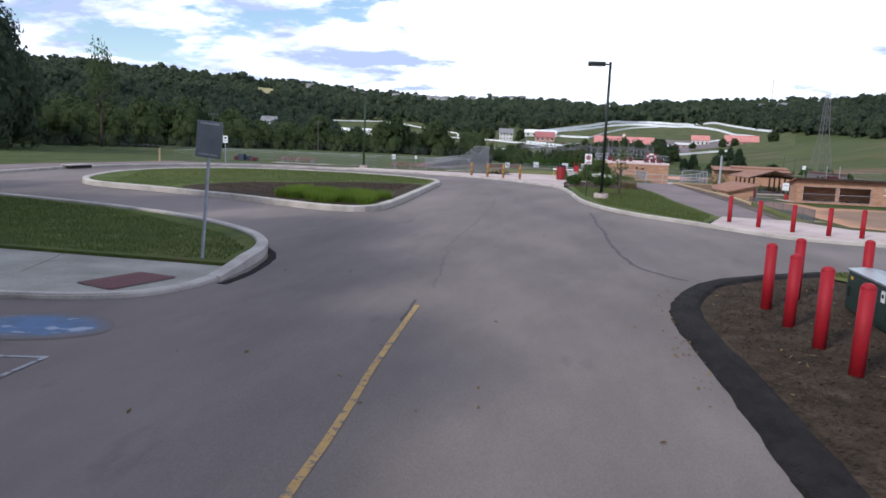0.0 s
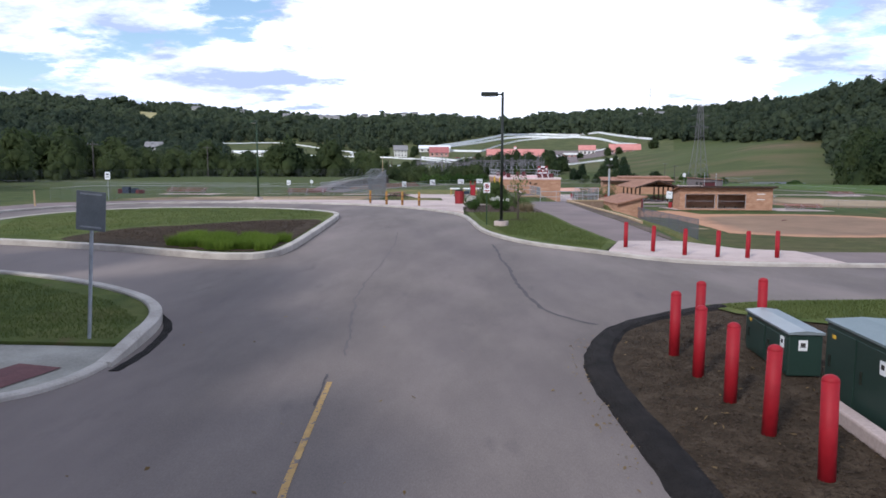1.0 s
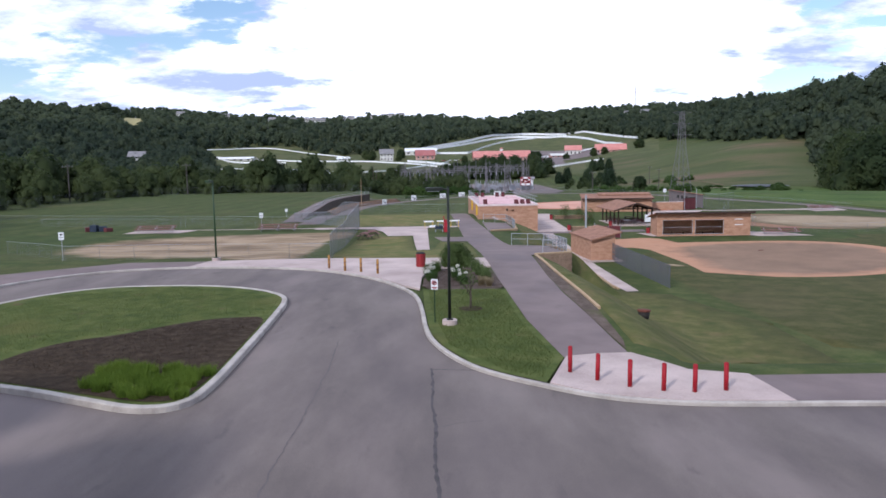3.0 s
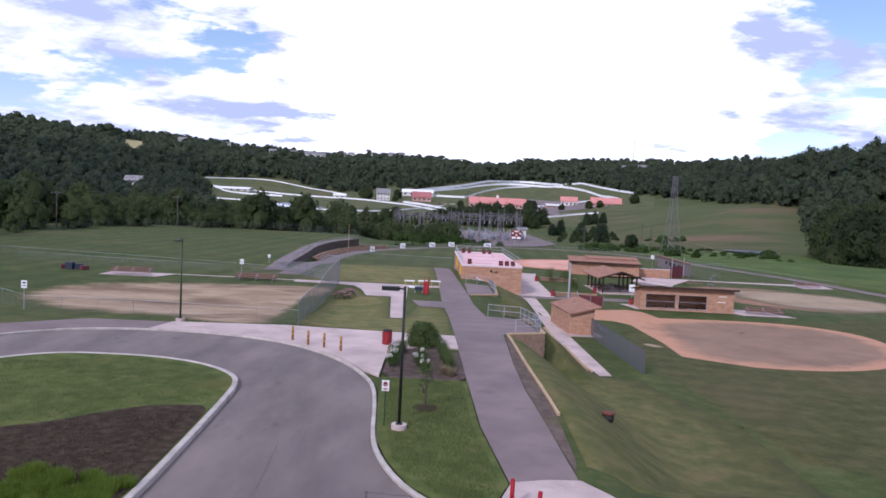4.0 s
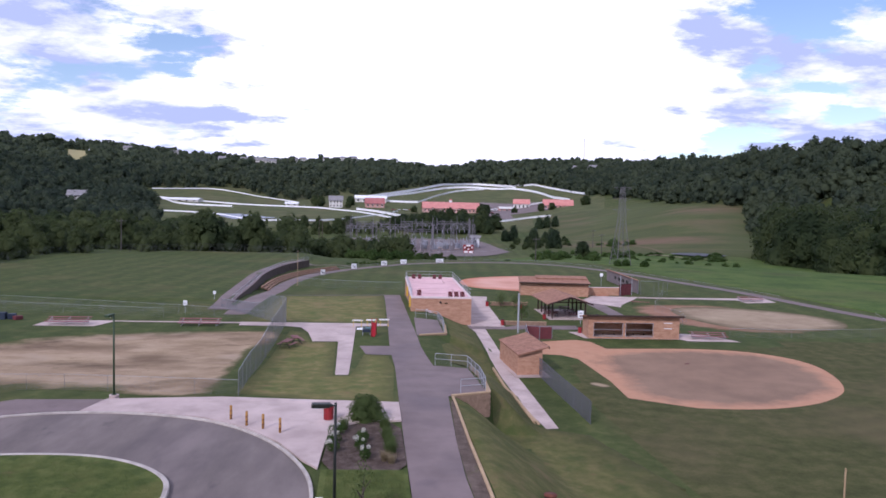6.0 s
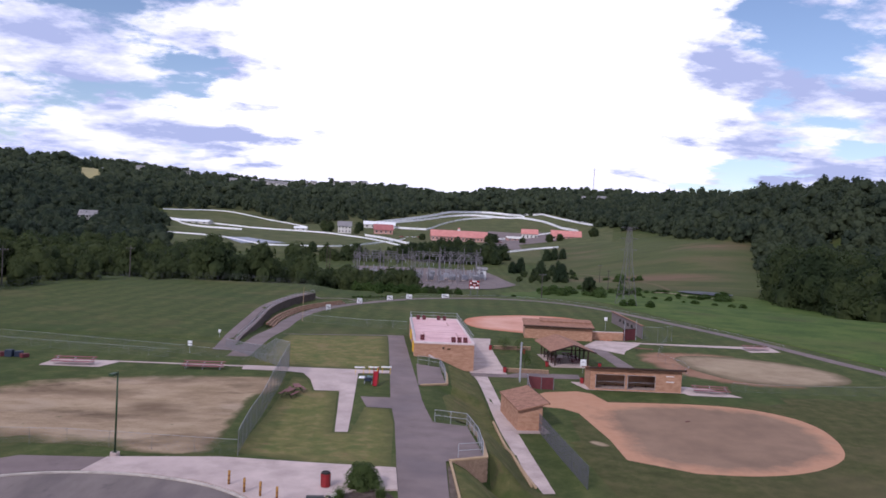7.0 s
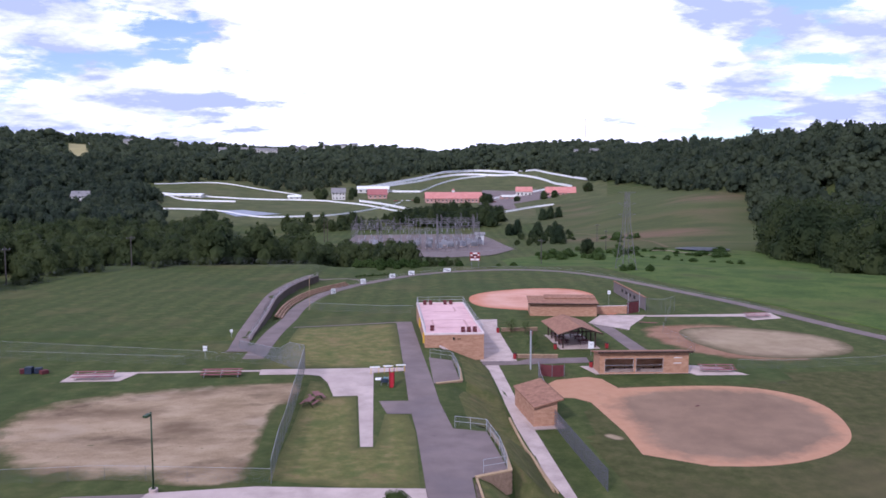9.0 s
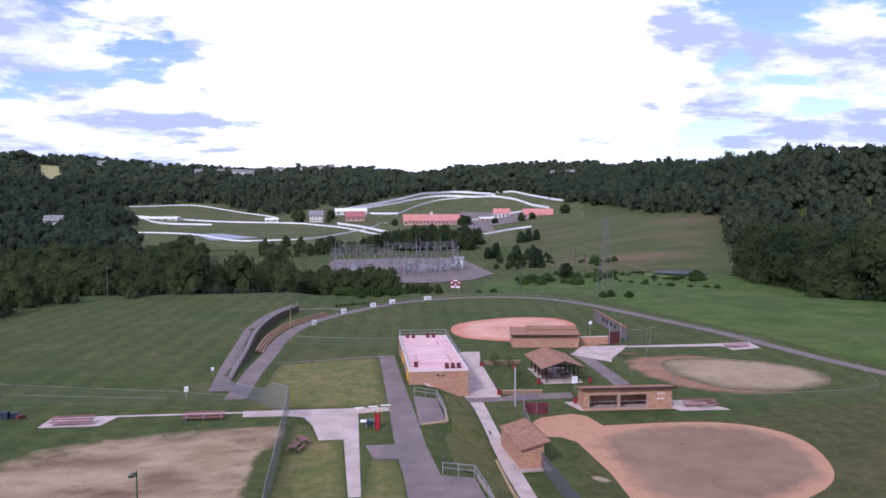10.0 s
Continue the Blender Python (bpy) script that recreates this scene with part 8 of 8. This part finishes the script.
# ---- unseen trees added on the near side, behind the car park, to shade the road ----
shade = tree_thing("shade_tree", 77, "unseen broadleaf tree added to shade the road", LEAF, 14, 11, 0.20, lobes=16, per=190, size=0.08, group="car park trees")
plant(shade, [(-13.5, -1), (-19, 4), (-25, 8), (-20, -4), (-30, 12), (-32, 2), (-26, -2), (-12.5, -9), (-17, -12), (-8.5, -15), (-14.5, 5), (-9.5, -4), (-20, 11)], 0.2, (0.85, 1.1))


# ---- grass blades, mulch chips, fallen leaves ----
def inside(p, ring):
    x, y = p
    hit = False
    for (x0, y0), (x1, y1) in zip(ring, ring[1:] + ring[:1]):
        if (y0 > y) != (y1 > y) and x < (x1 - x0) * (y - y0) / (y1 - y0) + x0:
            hit = not hit
    return hit


def turf(ring, lift, count, seed, length=0.07, label="mown grass blades"):
    rng = np.random.default_rng(seed)
    lo, hi = np.min(ring, 0), np.max(ring, 0)
    pts = []
    while len(pts) < count:
        p = lo + (hi - lo) * rng.uniform(size=2)
        if inside(p, ring):
            pts.append((p[0], p[1], land(p[0], p[1]) + lift))
    base = np.array(pts)
    b = rng.uniform(0, math.tau, count)
    l = length * rng.uniform(0.5, 1.3, count)
    tip = base + np.stack([np.cos(b) * l * 0.6, np.sin(b) * l * 0.6, l], 1)
    side = np.stack([-np.sin(b), np.cos(b), np.zeros(count)], 1) * 0.008
    v = np.stack([base - side, base + side, tip], 1).reshape(-1, 3)
    ob = new("grass_blades", tri_mesh("grass_blades", v, np.arange(3 * count).reshape(-1, 3), TURF))
    return tagged(ob, label, "grass", kind="stuff")


TURF = leafy("grass_blade", [(0.052, 0.076, 0.018), (0.085, 0.114, 0.028), (0.135, 0.152, 0.05)])
turf([(-17, 20.6), (-11.5, 18.8), (-7.1, 15.9), (-5.6, 14.0), (-5.3, 12.4), (-16, 12.3)], 0.165, 26000, 1, label="mown grass blades on the verge")
turf([(6.5, 16.4), (7.0, 15.6), (9.1, 14.3), (13, 13.0), (14, 17.1), (10.7, 17.2), (7.9, 16.9)], 0.095, 14000, 2, label="mown grass blades by the mulch")
turf([(-18, 27.6), (-15, 27), (-14.6, 30), (-13.4, 31.8), (-11.6, 32.8), (-10.2, 34.4), (-8.6, 35.7), (-6.3, 36), (-6.6, 39.4), (-9.5, 42.6), (-14, 44), (-19.5, 41.5), (-21.2, 35)], 0.20, 20000, 3, 0.09, "mown grass blades on the island")
turf([(1.1, 42.6), (1.4, 37.2), (2.4, 30.4), (4.4, 27.0), (5.6, 26.2), (6.4, 28.9), (5.5, 35.2), (5.2, 42.6)], 0.125, 16000, 4, 0.09, "mown grass blades on the bank")


def chips(ring, lift, count, seed, size, material, label, name, category):
    rng = np.random.default_rng(seed)
    lo, hi = np.min(ring, 0), np.max(ring, 0)
    pts = []
    while len(pts) < count:
        p = lo + (hi - lo) * rng.uniform(size=2)
        if inside(p, ring):
            pts.append((p[0], p[1], land(p[0], p[1]) + lift))
    base = np.array(pts)
    a = rng.normal(size=(count, 3)); a[:, 2] *= 0.35
    a /= np.linalg.norm(a, axis=1)[:, None]
    b = np.cross(a, [0, 0, 1.0]) + rng.normal(size=(count, 3)) * 0.25
    s = size * rng.uniform(0.5, 1.4, (count, 1))
    v = np.stack([base - a * s, base + b * s * 0.4, base + a * s, base - b * s * 0.4 + np.array([0, 0, 0.01])], 1).reshape(-1, 3)
    i = np.arange(count)[:, None] * 4
    f = np.concatenate([i + np.array([0, 1, 2]), i + np.array([0, 2, 3])], 0)
    ob = new(name, tri_mesh(name, v, f, material))
    return tagged(ob, label, category, kind="stuff")


CHIP = leafy("bark_chip", [(0.036, 0.025, 0.017), (0.064, 0.044, 0.031), (0.105, 0.077, 0.056)])
FALLEN = leafy("fallen_leaf", [(0.12, 0.07, 0.03), (0.22, 0.14, 0.06), (0.36, 0.27, 0.15)])
chips([(3.4, 5.0), (3.3, 11), (4.2, 14.2), (5.9, 15.6), (9, 14), (9, 5)], 0.08, 12000, 21, 0.028, CHIP, "scattered bark chips on the mulch", "bark_chips", "mulch")
chips([(-14, 28), (-13.4, 30.6), (-9.0, 34.4), (-6.6, 34.8), (-6.3, 26), (-9.4, 25.6)], 0.24, 5000, 22, 0.045, CHIP, "scattered bark chips in the island bed", "bark_chips", "mulch")
chips([(0.9, 43.2), (0.9, 50), (4.6, 51), (5.1, 43.2)], 0.105, 2500, 23, 0.05, CHIP, "scattered bark chips in the shrub bed", "bark_chips", "mulch")
chips([(2.55, 7), (2.45, 11.5), (2.9, 13.6), (3.4, 13.6), (3.0, 11.5), (3.0, 7)], 0.045, 130, 24, 0.03, FALLEN, "fallen leaves along the berm", "fallen_leaves", "leaves")
chips([(3.4, 7), (3.4, 13.4), (6, 15), (8, 13), (8, 7)], 0.10, 160, 25, 0.035, FALLEN, "pale fallen leaves on the mulch", "fallen_leaves", "leaves")
chips([(-4.6, 9), (-4.4, 13), (-3.6, 16), (2.4, 15), (2.4, 4), (-4, 4)], 0.04, 26, 26, 0.04, FALLEN, "few fallen leaves on the asphalt", "fallen_leaves", "leaves")
